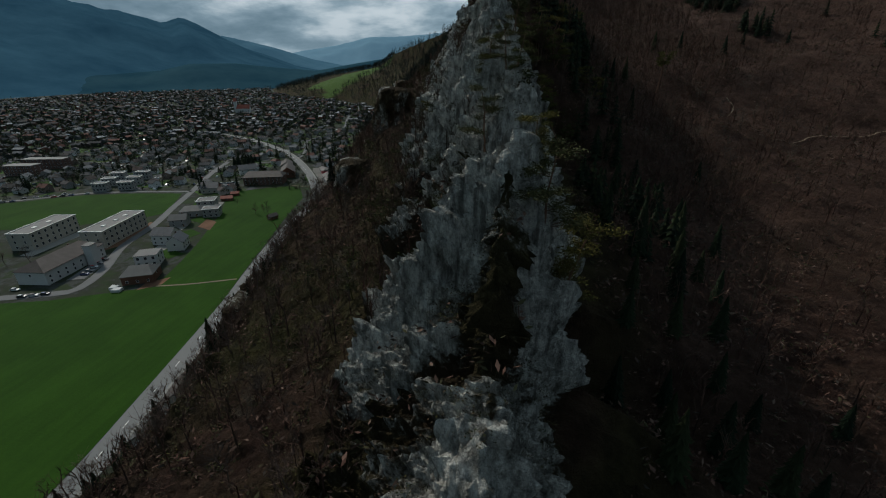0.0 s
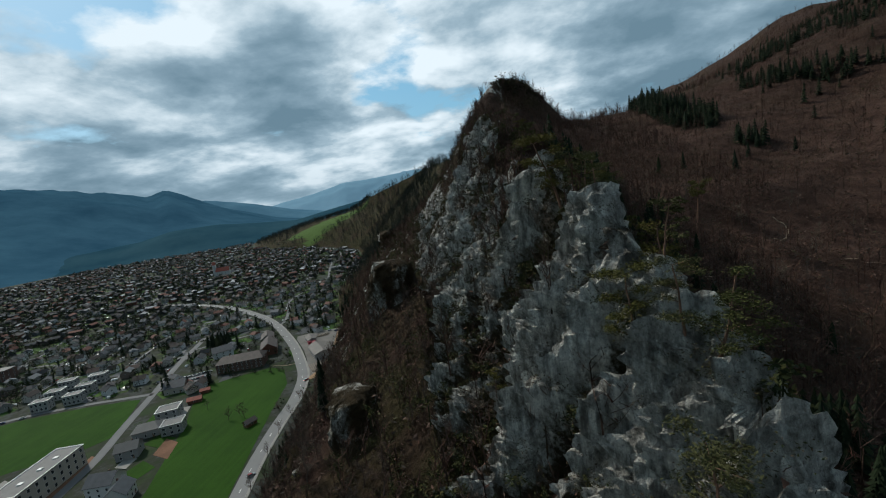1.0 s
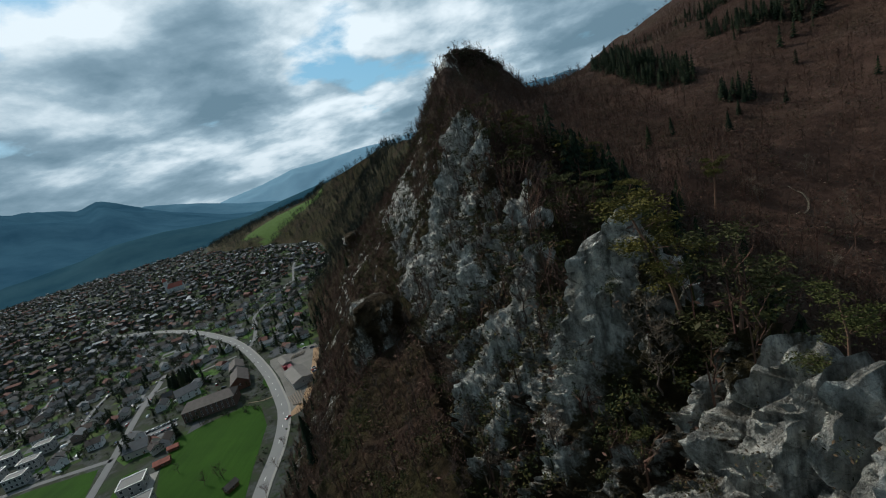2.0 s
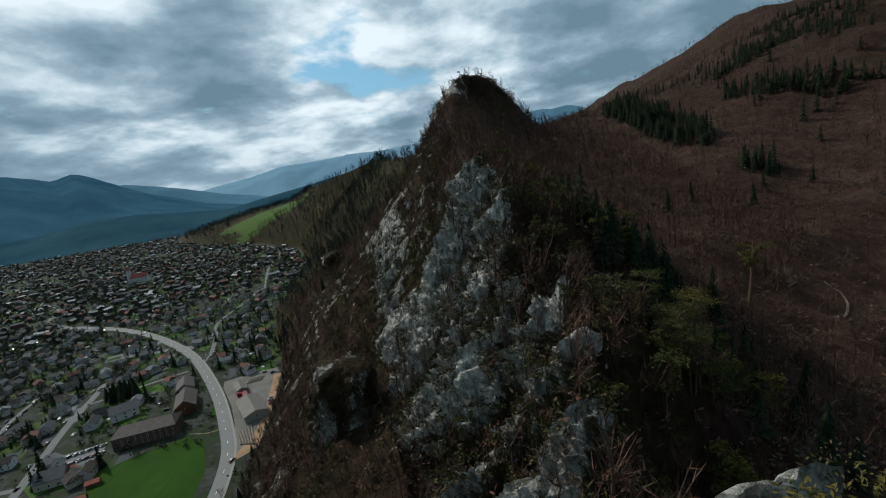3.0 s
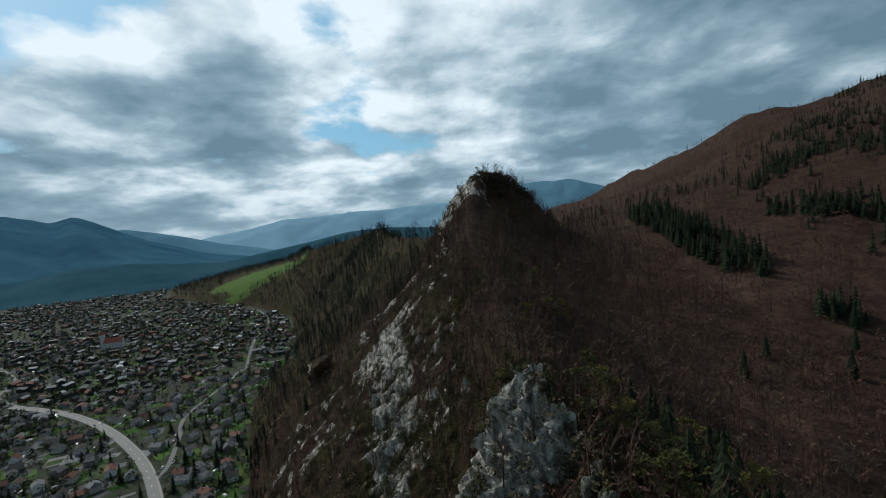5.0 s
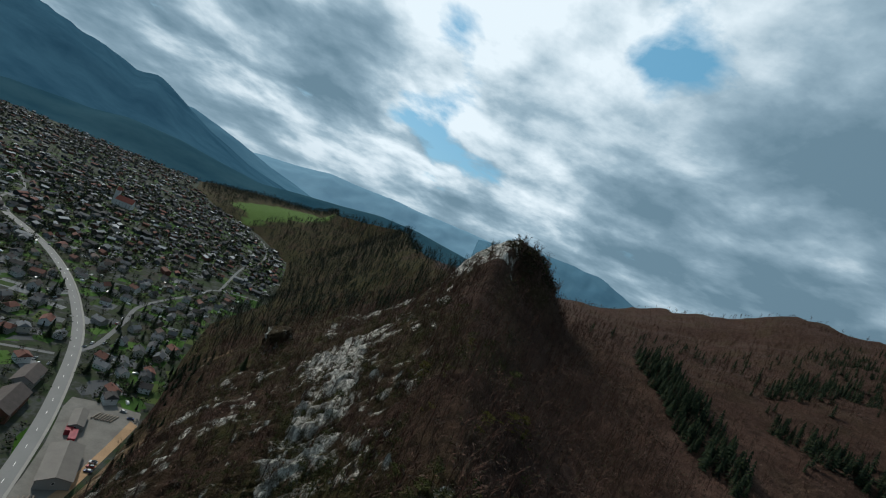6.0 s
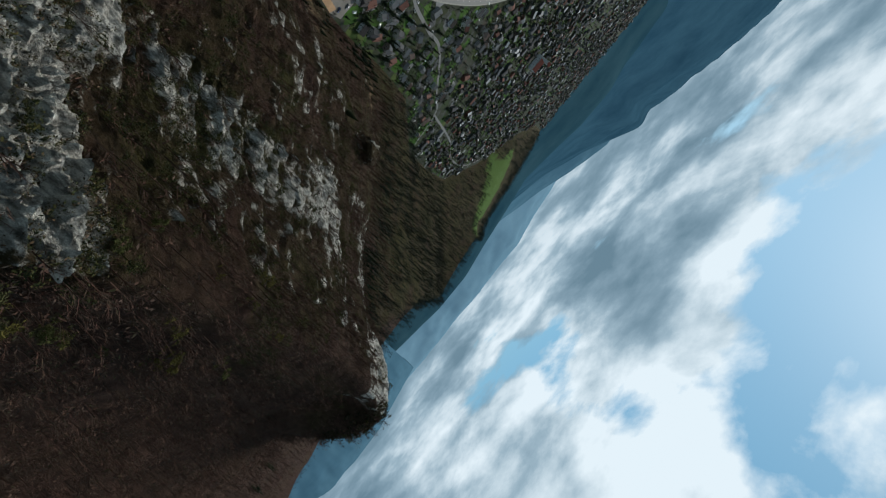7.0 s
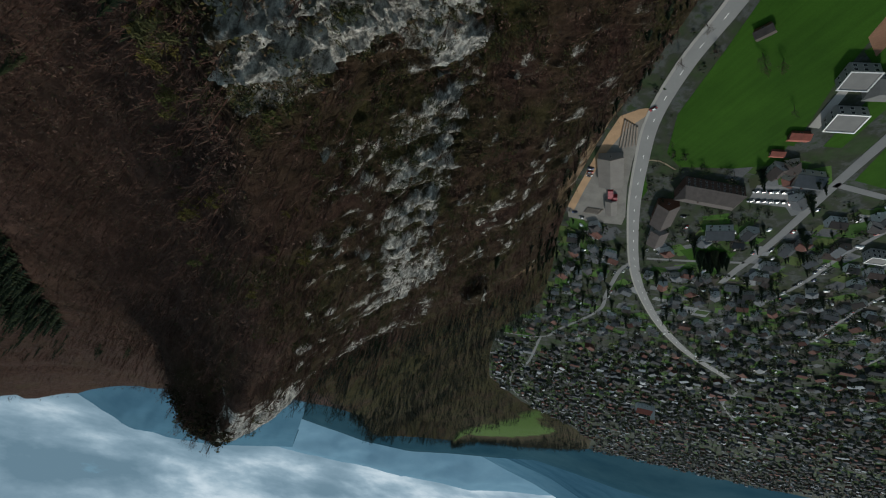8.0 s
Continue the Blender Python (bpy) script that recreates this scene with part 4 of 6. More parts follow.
def spruce_geometry(rng, tall, verts, faces, tiers=9, arms=9, at=Vector((0, 0, 0)), broad=0.20):
    for t in range(tiers):
        f = t / tiers
        z = tall * (0.12 + 0.86 * f)
        reach = tall * broad * (1 - f) ** 0.85 + tall * 0.015
        turn0 = rng.uniform(0, 6.28)
        for k in range(arms):
            turn = turn0 + 6.28 * k / arms + rng.uniform(-0.2, 0.2)
            out = Vector((math.cos(turn), math.sin(turn), 0))
            side = Vector((-out.y, out.x, 0)) * reach * rng.uniform(0.22, 0.36)
            tip = at + out * reach * rng.uniform(0.75, 1.15) + Vector((0, 0, z - tall * rng.uniform(0.05, 0.10)))
            n = len(verts)
            mid = at + out * reach * 0.55
            verts += [at + Vector((0, 0, z + tall * 0.07)), mid + side + Vector((0, 0, z - tall * 0.035)), tip, mid - side + Vector((0, 0, z - tall * 0.035))]
            faces += [(n, n + 1, n + 2), (n, n + 2, n + 3)]


def spruce_meshes(seed, tall=9.0):
    rng = random.Random(seed)
    tv, tf, cv, cf = [], [], [], []
    prism(tv, tf, (0, 0, -0.4), (0, 0, tall * 0.95), tall * 0.02, tall * 0.003, 5)
    spruce_geometry(rng, tall, cv, cf, 13, 11)
    return mesh_of("trunk", tv, tf, BARK), mesh_of("crown", cv, cf, SPRUCE)


def scatter(count, seed, y_range, cols, test):
    """Places on the ridge's surface, evenly over its area, where the test holds."""
    rng = np.random.RandomState(seed)
    rows = np.where((rows_y >= y_range[0]) & (rows_y < y_range[1]))[0]
    P = terrain_pts[rows[0]:rows[-1] + 1, cols[0]:cols[1]]
    a = np.linalg.norm(np.diff(P, axis=1)[:-1], axis=2) * np.diff(rows_y[rows[0]:rows[-1] + 1])[:, None]
    T = test(P[:-1, :-1, 0], P[:-1, :-1, 1], P[:-1, :-1, 2], rows[0], cols[0])
    w = (a * T).ravel()
    pick = rng.choice(len(w), size=count, p=w / w.sum())
    r, c = np.unravel_index(pick, T.shape)
    f, g = rng.rand(count, 1), rng.rand(count, 1)
    return P[r, c] * (1 - f) * (1 - g) + P[r + 1, c] * f * (1 - g) + P[r, c + 1] * (1 - f) * g + P[r + 1, c + 1] * f * g


def mask_of(field):
    return lambda x, y, z, r0, c0: field[r0:r0 + x.shape[0], c0:c0 + x.shape[1]]


soft_ground = np.clip(1.15 - 1.5 * rock_mask, 0, 1) * (meadow_mask < 0.3) * (soil_mask < 0.35)
rng = random.Random(5)

# leafless trees, one by one, where the camera passes
bare = [bare_tree_meshes(20 + k, 8.0, 0.30 + 0.03 * k) for k in range(6)]
bare_things = [tree_thing("bare_tree", "leafless grey-brown deciduous tree on the wooded slope", "tree", t, c, "leafless trees on the slope") for t, c in bare]
spots = np.vstack([scatter(140, 3, (-72, 70), (int(COLS[0]) + 12, int(COLS[2]) + 40), mask_of(soft_ground)),
                   scatter(30, 4, (-8, 60), (int(COLS[2]) + 30, int(COLS[3])), mask_of(soft_ground)),
                   scatter(70, 6, (15, 95), (int(COLS[3]) + 20, int(COLS[5]) + 8), mask_of(soft_ground))])
for k, p in enumerate(spots):
    m = pose(*p, 0, 0, rng.uniform(0, 360)) @ Matrix.Scale(rng.uniform(0.45, 0.95), 4)
    if k < len(bare_things):
        bare_things[k].matrix_basis = m
        continue
    o = copy_thing(bare_things[k % len(bare_things)], Matrix())
    o.matrix_basis = m

# the rest of the woods
unit = []
for k in range(8):
    r2 = random.Random(90 + k)
    v, f = [], []
    prism(v, f, (0, 0, -0.3), (r2.uniform(-0.3, 0.3), 0, 4.2), 0.11, 0.05)
    for j in range(11):
        base = Vector((0, 0, r2.uniform(1.8, 4.4)))
        turn = r2.uniform(0, 6.28)
        tip = base + Vector((math.cos(turn) * r2.uniform(0.8, 2.2), math.sin(turn) * r2.uniform(0.8, 2.2), r2.uniform(0.6, 2.8)))
        n = len(v)
        side = Vector((-math.sin(turn), math.cos(turn), 0.4)) * r2.uniform(0.035, 0.075)
        v += [base + side, base - side, tip]
        f.append((n, n + 1, n + 2))
        for _ in range(3):
            b2 = base.lerp(tip, r2.uniform(0.4, 0.9))
            t2 = b2 + Vector((r2.uniform(-0.8, 0.8), r2.uniform(-0.8, 0.8), r2.uniform(0.2, 1.1)))
            n = len(v)
            v += [b2 + side * 0.8, b2 - side * 0.8, t2]
            f.append((n, n + 1, n + 2))
    tri = []
    for q in f:
        tri += [q] if len(q) == 3 else [(q[0], q[1], q[2]), (q[0], q[2], q[3])]
    unit.append((np.array([tuple(c) for c in v], np.float32), np.array(tri, np.int32)))


def joined(name, units, places, sizes, mat, label, category, seed):
    """Many small plants as one object."""
    rg = np.random.RandomState(seed)
    vs, fs, n = [], [], 0
    for k, (p, s) in enumerate(zip(places, sizes)):
        v, f = units[k % len(units)]
        t = rg.uniform(0, 6.28)
        c, w = math.cos(t), math.sin(t)
        q = np.stack([v[:, 0] * c - v[:, 1] * w, v[:, 0] * w + v[:, 1] * c, v[:, 2] * rg.uniform(0.8, 1.2)], 1) * s + p
        vs.append(q)
        fs.append(f + n)
        n += len(v)
    ob = grid_object(name, np.concatenate(vs), np.concatenate(fs), mat, None, False)
    return tagged(ob, label, category, kind="stuff")


west = scatter(3000, 11, (-95, 330), (int(COLS[0]) + 4, int(COLS[3]) + 5), mask_of(soft_ground * (1 - ease(Y, -12, -24) * ease(X, 6, 11))))
top = scatter(2300, 12, (12, 300), (int(COLS[3]) - 60, int(COLS[5])), mask_of(soft_ground))
combe = scatter(2800, 13, (-60, 420), (int(COLS[4]) + 20, nc), lambda x, y, z, r0, c0: (x < 330) / (30 + np.hypot(x, y - 20)) ** 1.2)
beyond = scatter(4600, 14, (255, 1150), (int(COLS[0]) + 3, int(COLS[4])), mask_of(soft_ground))
hill = scatter(3600, 15, (60, 700), (int(COLS[5]), nc), lambda x, y, z, r0, c0: (np.hypot(x, y) < 640) * (z > 60) * 1.0)
rg = np.random.RandomState(2)
places = np.vstack([west, top, combe, hill])
joined("hill_woods", unit, beyond, rg.uniform(1.3, 2.1, len(beyond)), WOODS, "dark woods on the hill behind the town", "woodland", 22)
joined("bare_woodland", unit, places, np.r_[rg.uniform(0.55, 1.15, len(west) + len(top)), rg.uniform(0.5, 1.2, len(combe)), rg.uniform(0.5, 0.9, len(hill))], TWIGS, "leafless brown woodland covering the slopes", "woodland", 21)

# young stems and brushwood on the cleared slopes
bu = []
for k in range(8):
    r2 = random.Random(210 + k)
    v, f = [], []
    for j in range(3):
        b2 = Vector((r2.uniform(-0.8, 0.8), r2.uniform(-0.8, 0.8), -0.1))
        t2 = b2 + Vector((r2.uniform(-0.5, 0.5), r2.uniform(-0.5, 0.5), r2.uniform(0.9, 2.0)))
        side = Vector((r2.uniform(-1, 1), r2.uniform(-1, 1), 0)).normalized() * r2.uniform(0.03, 0.06)
        n = len(v)
        v += [b2 + side, b2 - side, t2]
        f.append((n, n + 1, n + 2))
    for j in range(8):
        c0 = Vector((r2.gauss(0, 0.6), r2.gauss(0, 0.6), r2.uniform(0.15, 1.5)))
        n = len(v)
        leaf_quad(v, f, c0, r2.uniform(0.22, 0.5), r2, 0.35)
        q = f.pop()
        f += [(q[0], q[1], q[2]), (q[0], q[2], q[3])]
    bu.append((np.array([tuple(c) for c in v], np.float32), np.array(f, np.int32)))
brush = np.vstack([scatter(15000, 61, (-80, 330), (int(COLS[4]) + 10, nc), lambda x, y, z, r0, c0: (x < 300) / (40 + np.hypot(x, y - 20)) ** 1.0),
                   scatter(6000, 62, (-90, 300), (int(COLS[0]) + 6, int(COLS[3])), mask_of(soft_ground)), scatter(4200, 63, (12, 260), (int(COLS[3]), int(COLS[5])), mask_of(soft_ground))])
joined("brushwood", bu, brush, rg.uniform(0.5, 1.25, len(brush)), BRUSH, "reddish brown brushwood and saplings covering the slopes", "brushwood", 64)

# pines on the crest
pines = [pine_meshes(50 + k, 5.2, 0.05 + 0.12 * k) for k in range(5)]
near_pines = [tree_thing("pine_tree", "olive-green flat-crowned pine rooted in the bare rock", "tree", *pine_meshes(80 + k, 5.2, 0.1 + 0.1 * k, 64, 0.55), "pines along the crest") for k in range(3)]
near_used = []
pine_things = [tree_thing("pine_tree", "olive-green Scots pine rooted in the rocky crest", "tree", t, c, "pines along the crest") for t, c in pines]
pine_spots = []
for y0, y1, count, near, far, big in ((-24, -6, 9, 0, 8, 0.85), (-5, 12, 12, 1, 9, 0.85), (12, 30, 13, 2, 20, 1.2), (28, 48, 20, 4, 27, 1.2), (48, 80, 30, 4, 26, 1.1), (80, 130, 14, -8, 22, 1.0), (204, 246, 30, -14, 16, 0.7), (-40, 60, 12, -16, -4, 0.6)):
    for _ in range(count):
        y = rng.uniform(y0, y1)
        x = float(np.interp(y, CREST[:, 0], CREST[:, 1])) + rng.uniform(near, far)
        pine_spots.append((ground_at(x, y), big * rng.uniform(0.6, 1.1)))
for x, y, top_z in ((16.3, -27.2, 62.8), (20.9, -41.1, 61.2), (22.0, -42.6, 61.5), (22.6, -44.2, 61.3), (23.6, -40, 58.8), (25, -43, 56), (18.0, -20.2, 69.4), (18.9, -21.8, 68.9), (16.3, -18.6, 68.4), (16.2, -9.5, 76.2),
                    (17.4, -12, 75), (15.3, 2, 79.2), (16.5, -2, 77.5), (19.2, -15.5, 71), (20.5, -11, 70.5), (21.2, -6.5, 72), (18.5, 3, 75), (24.3, 36.7, 75), (22.4, 31, 75), (24, 25, 74), (22, 39, 77), (28, 40, 76), (27, 33, 73), (31, 44, 74), (20, 58, 81), (5, 41.4, 74)):
    g = ground_at(x, y)
    m = pose(*g, rng.uniform(-6, 6), rng.uniform(-6, 6), rng.uniform(0, 360)) @ Matrix.Scale(min(1.7, max(0.75, (top_z - g.z) / 4.6)), 4)
    o = near_pines[len(near_used)] if len(near_used) < 3 else copy_thing(near_pines[len(near_used) % 3], Matrix())
    o.matrix_basis = m
    near_used.append(o)
for k, (p, s) in enumerate(pine_spots):
    m = pose(*p, rng.uniform(-6, 6), rng.uniform(-6, 6), rng.uniform(0, 360)) @ Matrix.Scale(s, 4)
    o = pine_things[k] if k < len(pine_things) else copy_thing(pine_things[k % len(pine_things)], Matrix())
    o.matrix_basis = m

# spruces: single ones in the combe and by the road, and dark stands on the hill
spruces = [spruce_meshes(70 + k) for k in range(4)]
spruce_things = [tree_thing("spruce_tree", "dark green spruce standing among the leafless woods", "tree", t, c, "single spruces") for t, c in spruces]
single = [(34 + (7 * k) % 19, -78 + 2.4 * k) for k in range(40)] + [(52, -30), (56, -38), (60, -42), (47, -34), (64, -28), (50, -10), (44, 8), (57, 2), (62, 30), (48, 45), (36, 62), (33, 66), (30, 72), (27, 76), (24, 80), (36, 78), (40, 70), (45, 60), (50, 68),
          (-40, -30), (-37, -24), (-42, -12), (-44, 0), (-46, 6), (-43, 14), (-48, 20), (-36, 2), (-30, 30), (-45, 62), (-50, 72), (-60, 190), (-92, 214), (-98, 226), (-104, 232), (-110, 240), (-100, 240), (-118, 250), (-122, 256), (70, 120), (82, 128), (95, 118), (104, 126), (112, 134), (120, 126)]
for k, (x, y) in enumerate(single):
    g = ground_at(x, y)
    g.x, g.y = x, y
    o = spruce_things[k] if k < len(spruce_things) else copy_thing(spruce_things[k % len(spruce_things)], Matrix())
    o.matrix_basis = pose(*g, 0, 0, rng.uniform(0, 360)) @ Matrix.Scale(rng.uniform(0.55, 1.0), 4)
su = []
for k in range(5):
    v, f = [], []
    spruce_geometry(random.Random(130 + k), 8.5, v, f, 7, 7, Vector((0, 0, -0.3)), 0.22)
    su.append((np.array([tuple(c) for c in v], np.float32), np.array(f, np.int32)))


su_far = []
for k in range(5):
    v, f = [], []
    spruce_geometry(random.Random(330 + k), 8.5, v, f, 4, 5, Vector((0, 0, -0.3)), 0.3)
    su_far.append((np.array([tuple(c) for c in v], np.float32), np.array(f, np.int32)))


def stand(cx0, cy0, rx, ry, turn, count, seed):
    g = np.random.RandomState(seed)
    out = []
    while len(out) < count:
        a, b = g.uniform(-1, 1, 2)
        if a * a + b * b > 1:
            continue
        c, w = math.cos(turn), math.sin(turn)
        x, y = cx0 + a * rx * c - b * ry * w, cy0 + a * rx * w + b * ry * c
        p = ground_at(x, y)
        out.append((x, y, p.z))
    return out


stands = stand(107, 203, 42, 11, radians(94), 300, 1) + stand(190, 248, 34, 10, radians(30), 110, 24) + stand(164, 188, 26, 9, radians(-45), 110, 25) + stand(112, 139, 7, 5, 0, 16, 26) + stand(30, 64, 9, 18, 0, 70, 21) + stand(38, 40, 9, 22, 0, 26, 22) + stand(40, 8, 9, 20, 0, 50, 23) + stand(235, 262, 60, 20, radians(60), 150, 2) + stand(285, 330, 70, 24, radians(35), 150, 3) + stand(330, 240, 60, 26, radians(40), 130, 4)
stands += stand(380, 360, 40, 40, 0, 90, 5) + stand(-60, 470, 60, 25, radians(100), 110, 6) + stand(-20, 265, 14, 22, 0, 40, 7) + stand(150, 300, 60, 30, 0, 40, 8) + stand(-160, 560, 30, 60, 0, 60, 9) + stand(-95, 610, 70, 40, 0, 150, 10) + stand(-190, 720, 60, 60, 0, 130, 11) + stand(-60, 400, 30, 60, 0, 60, 12)
stands += [tuple(p) for p in scatter(150, 71, (90, 480), (int(COLS[5]) + 12, nc), lambda x, y, z, r0, c0: (np.hypot(x, y) < 400) * 1.0)]
g2 = np.random.RandomState(8)
stands = np.array(stands)
far_off_ = ease(np.hypot(stands[:, 0], stands[:, 1]), 260, 420)
joined("spruce_stand", su, stands, g2.uniform(0.5, 1.15, len(stands)) * (1 - 0.35 * far_off_), SPRUCES, "dark green spruce stands on the brown hillside", "woodland", 31)

# shrubs and tufts on ledges
hu = []
for k in range(6):
    v, f = [], []
    r2 = random.Random(160 + k)
    for _ in range(46):
        c = Vector((r2.gauss(0, 0.42), r2.gauss(0, 0.42), abs(r2.gauss(0.3, 0.28))))
        leaf_quad(v, f, c, r2.uniform(0.10, 0.2), r2)
    tri = []
    for q in f:
        tri += [(q[0], q[1], q[2]), (q[0], q[2], q[3])]
    hu.append((np.array([tuple(c) for c in v], np.float32), np.array(tri, np.int32)))
gu_ = []
for k in range(6):
    v, f = [], []
    r2 = random.Random(190 + k)
    for _ in range(17):
        c = Vector((r2.gauss(0, 0.62), r2.gauss(0, 0.62), abs(r2.gauss(0.9, 0.6))))
        leaf_quad(v, f, c, r2.uniform(0.35, 0.7), r2)
    tri = []
    for q in f:
        tri += [(q[0], q[1], q[2]), (q[0], q[2], q[3])]
    gu_.append((np.array([tuple(c) for c in v], np.float32), np.array(tri, np.int32)))
foot_trees = scatter(190, 48, (-60, 250), (int(COLS[0]) + 2, int(COLS[0]) + 26), mask_of(soft_ground))
joined("foot_conifers", su, foot_trees, g2.uniform(0.3, 0.75, len(foot_trees)), SPRUCES, "dark conifers along the foot of the slope", "woodland", 36)
ledge = np.clip(1 - np.abs(rock_mask - 0.55) * 3.2, 0, 1) * (zone > 0.3) * (0.3 + (steep2 < 0.8))
nu = []
for k in range(5):
    v, f = [], []
    r2 = random.Random(260 + k)
    for _ in range(95):
        c = Vector((r2.gauss(0, 0.45), r2.gauss(0, 0.45), abs(r2.gauss(0.28, 0.26))))
        leaf_quad(v, f, c, r2.uniform(0.05, 0.10), r2)
    tri = []
    for q in f:
        tri += [(q[0], q[1], q[2]), (q[0], q[2], q[3])]
    nu.append((np.array([tuple(c) for c in v], np.float32), np.array(tri, np.int32)))
near_shrubs = scatter(620, 43, (-92, 12), (int(COLS[1]) + 50, int(COLS[4]) + 10), mask_of(ledge))
joined("crest_shrubs", nu, near_shrubs, g2.uniform(0.5, 1.5, len(near_shrubs)), SHRUB, "low olive and brown shrubs in the cracks of the crest", "shrubs", 34)
shrubs = np.vstack([scatter(1200, 41, (12, 130), (int(COLS[1]) + 30, int(COLS[4]) + 20), mask_of(ledge)), scatter(700, 42, (-80, 120), (int(COLS[0]) + 10, int(COLS[2])), mask_of(soft_ground))])
joined("ledge_shrubs", hu, shrubs, g2.uniform(0.5, 1.7, len(shrubs)), SHRUB, "low olive and brown shrubs on the rock ledges", "shrubs", 33)


# olive pines in the gullies and on the wooded flank
pu = []
for k in range(5):
    v, f = [], []
    r2 = random.Random(420 + k)
    prism(v, f, (0, 0, -0.4), (0.3, 0.1, 3.6), 0.10, 0.05)
    for j in range(9):
        turn, lift_ = r2.uniform(0, 6.28), r2.uniform(1.8, 4.2)
        c0 = Vector((math.cos(turn), math.sin(turn), 0)) * r2.uniform(0.2, 1.25) + Vector((0.3, 0.1, lift_))
        for _ in range(15):
            leaf_quad(v, f, c0 + Vector((r2.gauss(0, 0.30), r2.gauss(0, 0.30), r2.gauss(0, 0.13))), r2.uniform(0.12, 0.24), r2, 0.5)
    tri = []
    for q in f:
        tri += [(q[0], q[1], q[2]), (q[0], q[2], q[3])]
    pu.append((np.array([tuple(c) for c in v], np.float32), np.array(tri, np.int32)))
flank = np.vstack([scatter(420, 81, (-30, 130), (int(COLS[1]) + 6, int(COLS[3]) - 8), mask_of(soft_ground * (moss_mask > 0.3))),
                   scatter(380, 82, (70, 210), (int(COLS[1]), int(COLS[4])), mask_of(soft_ground * (moss_mask > 0.25))),
                   scatter(120, 83, (12, 80), (int(COLS[3]) + 4, int(COLS[4]) + 30), mask_of(soft_ground))])
joined("slope_pines", pu, flank, g2.uniform(0.45, 1.05, len(flank)), PINES, "olive-green pines scattered over the wooded cliff side", "woodland", 37)

bush = scatter(420, 47, (208, 244), (int(COLS[2]) + 60, int(COLS[5])), lambda x, y, z, r0, c0: (z > 121) * (x > 17) * 1.0)
joined("summit_bushes", gu_, bush, g2.uniform(0.5, 1.2, len(bush)), OLIVE, "dense dark rounded trees covering the summit", "woodland", 35)


# ---- free-standing rock pillars on the west slope ----
def rock_pillar(x, y, foot_z, top_z, rx, ry, seed):
    n, m = 44, 40
    t = np.linspace(0, 2 * np.pi, n, endpoint=False)[None, :]
    h = np.linspace(0, 1, m)[:, None]
    taper = np.where(h < 0.82, 1 - 0.25 * h, (1 - 0.25 * h) * np.sqrt(np.clip(1 - ((h - 0.82) / 0.18) ** 2, 0.0, 1)))
    px, py, pz = x + np.cos(t) * rx * taper, y + np.sin(t) * ry * taper, foot_z + (top_z - foot_z) * h + 0 * t
    d = ridged(px * 0.12 + seed, py * 0.12, pz * 0.05, 3) * 2.4 - ridged(px * 0.35, py * 0.35 + seed, pz * 0.2, 3) * 0.9 + fbm(px, py, pz, 3) * 0.35
    px, py, pz = px + np.cos(t) * d * np.minimum(1, taper * 1.6), py + np.sin(t) * d * np.minimum(1, taper * 1.6), pz + 0.3 * d * h
    k = np.arange(m - 1)[:, None] * n + np.arange(n)[None, :]
    k2 = np.arange(m - 1)[:, None] * n + (np.arange(n)[None, :] + 1) % n
    q = np.stack([k.ravel(), k2.ravel(), k2.ravel() + n, k.ravel() + n], 1)
    ob = grid_object("rock_pillar", np.stack([px, py, pz], -1).reshape(-1, 3), q, TERRAIN, None, False)
    face = np.clip(0.29 + 0.45 * fbm(px * 0.25, py * 0.25, pz * 0.12, 3) - 0.10 * h, 0, 1)
    for key, values in (("rock", face), ("moss", 0.4 + 0 * face)):
        a = ob.data.attributes.new(key, "FLOAT", "POINT")
        a.data.foreach_set("value", np.ascontiguousarray(values, np.float32).ravel())
    return tagged(ob, "grey limestone pillar standing out of the wooded slope", "rock", "rock pillars")


for args in ((-22.5, 67.5, 32, 59, 7.5, 6, 1.0), (-19.5, 19, 30, 45, 3.6, 5.0, 2.0), (-22, 9.5, 26, 34, 3.6, 5.0, 3.0), (-29, 20, 24, 32, 3.4, 6, 4.0), (-59, 213, 40, 56, 4.5, 9, 5.0), (-42, -2, 4, 16, 3.2, 6, 6.0), (-46, 12, 2, 15, 3, 6, 7.0)):
    rock_pillar(*args)


# ---- roads ----
main_line = smooth_line([(-40, -150), (-46, -80), (-50.8, -40), (-54, -22), (-62, 17), (-67.5, 38), (-75, 68), (-79, 90), (-81.5, 109), (-87, 129), (-96, 147), (-119, 183.5), (-155, 230), (-190, 264), (-230, 295), (-278, 323), (-335, 345)], 3.0)
tagged(strip("main_road", main_line, -2.5, 2.1, -0.3, 0.10, MAIN_ASPHALT), "pale grey asphalt main road along the foot of the cliff", "road", kind="structure").name = "road"
tagged(strip("pavement", main_line, 2.1, 3.0, -0.3, 0.19, PAVING), "narrow concrete pavement with a raised kerb", "pavement", kind="structure")
dash = bmesh.new()
dd = np.gradient(main_line, axis=0)
dd /= np.linalg.norm(dd, axis=1)[:, None]
for k in range(2, len(main_line) - 2, 3):
    (x, y), (u, v) = main_line[k], dd[k]
    q = [(x + u * a - v * b, y + v * a + u * b, 0.106) for a, b in ((-0.9, 0.13), (-0.9, 0.27), (0.9, 0.27), (0.9, 0.13))]
    dash.faces.new([dash.verts.new(p) for p in q[::-1]])
tagged(part("road_marking", dash, PAINT), "white dashed centre line on the main road", "road marking", kind="structure")
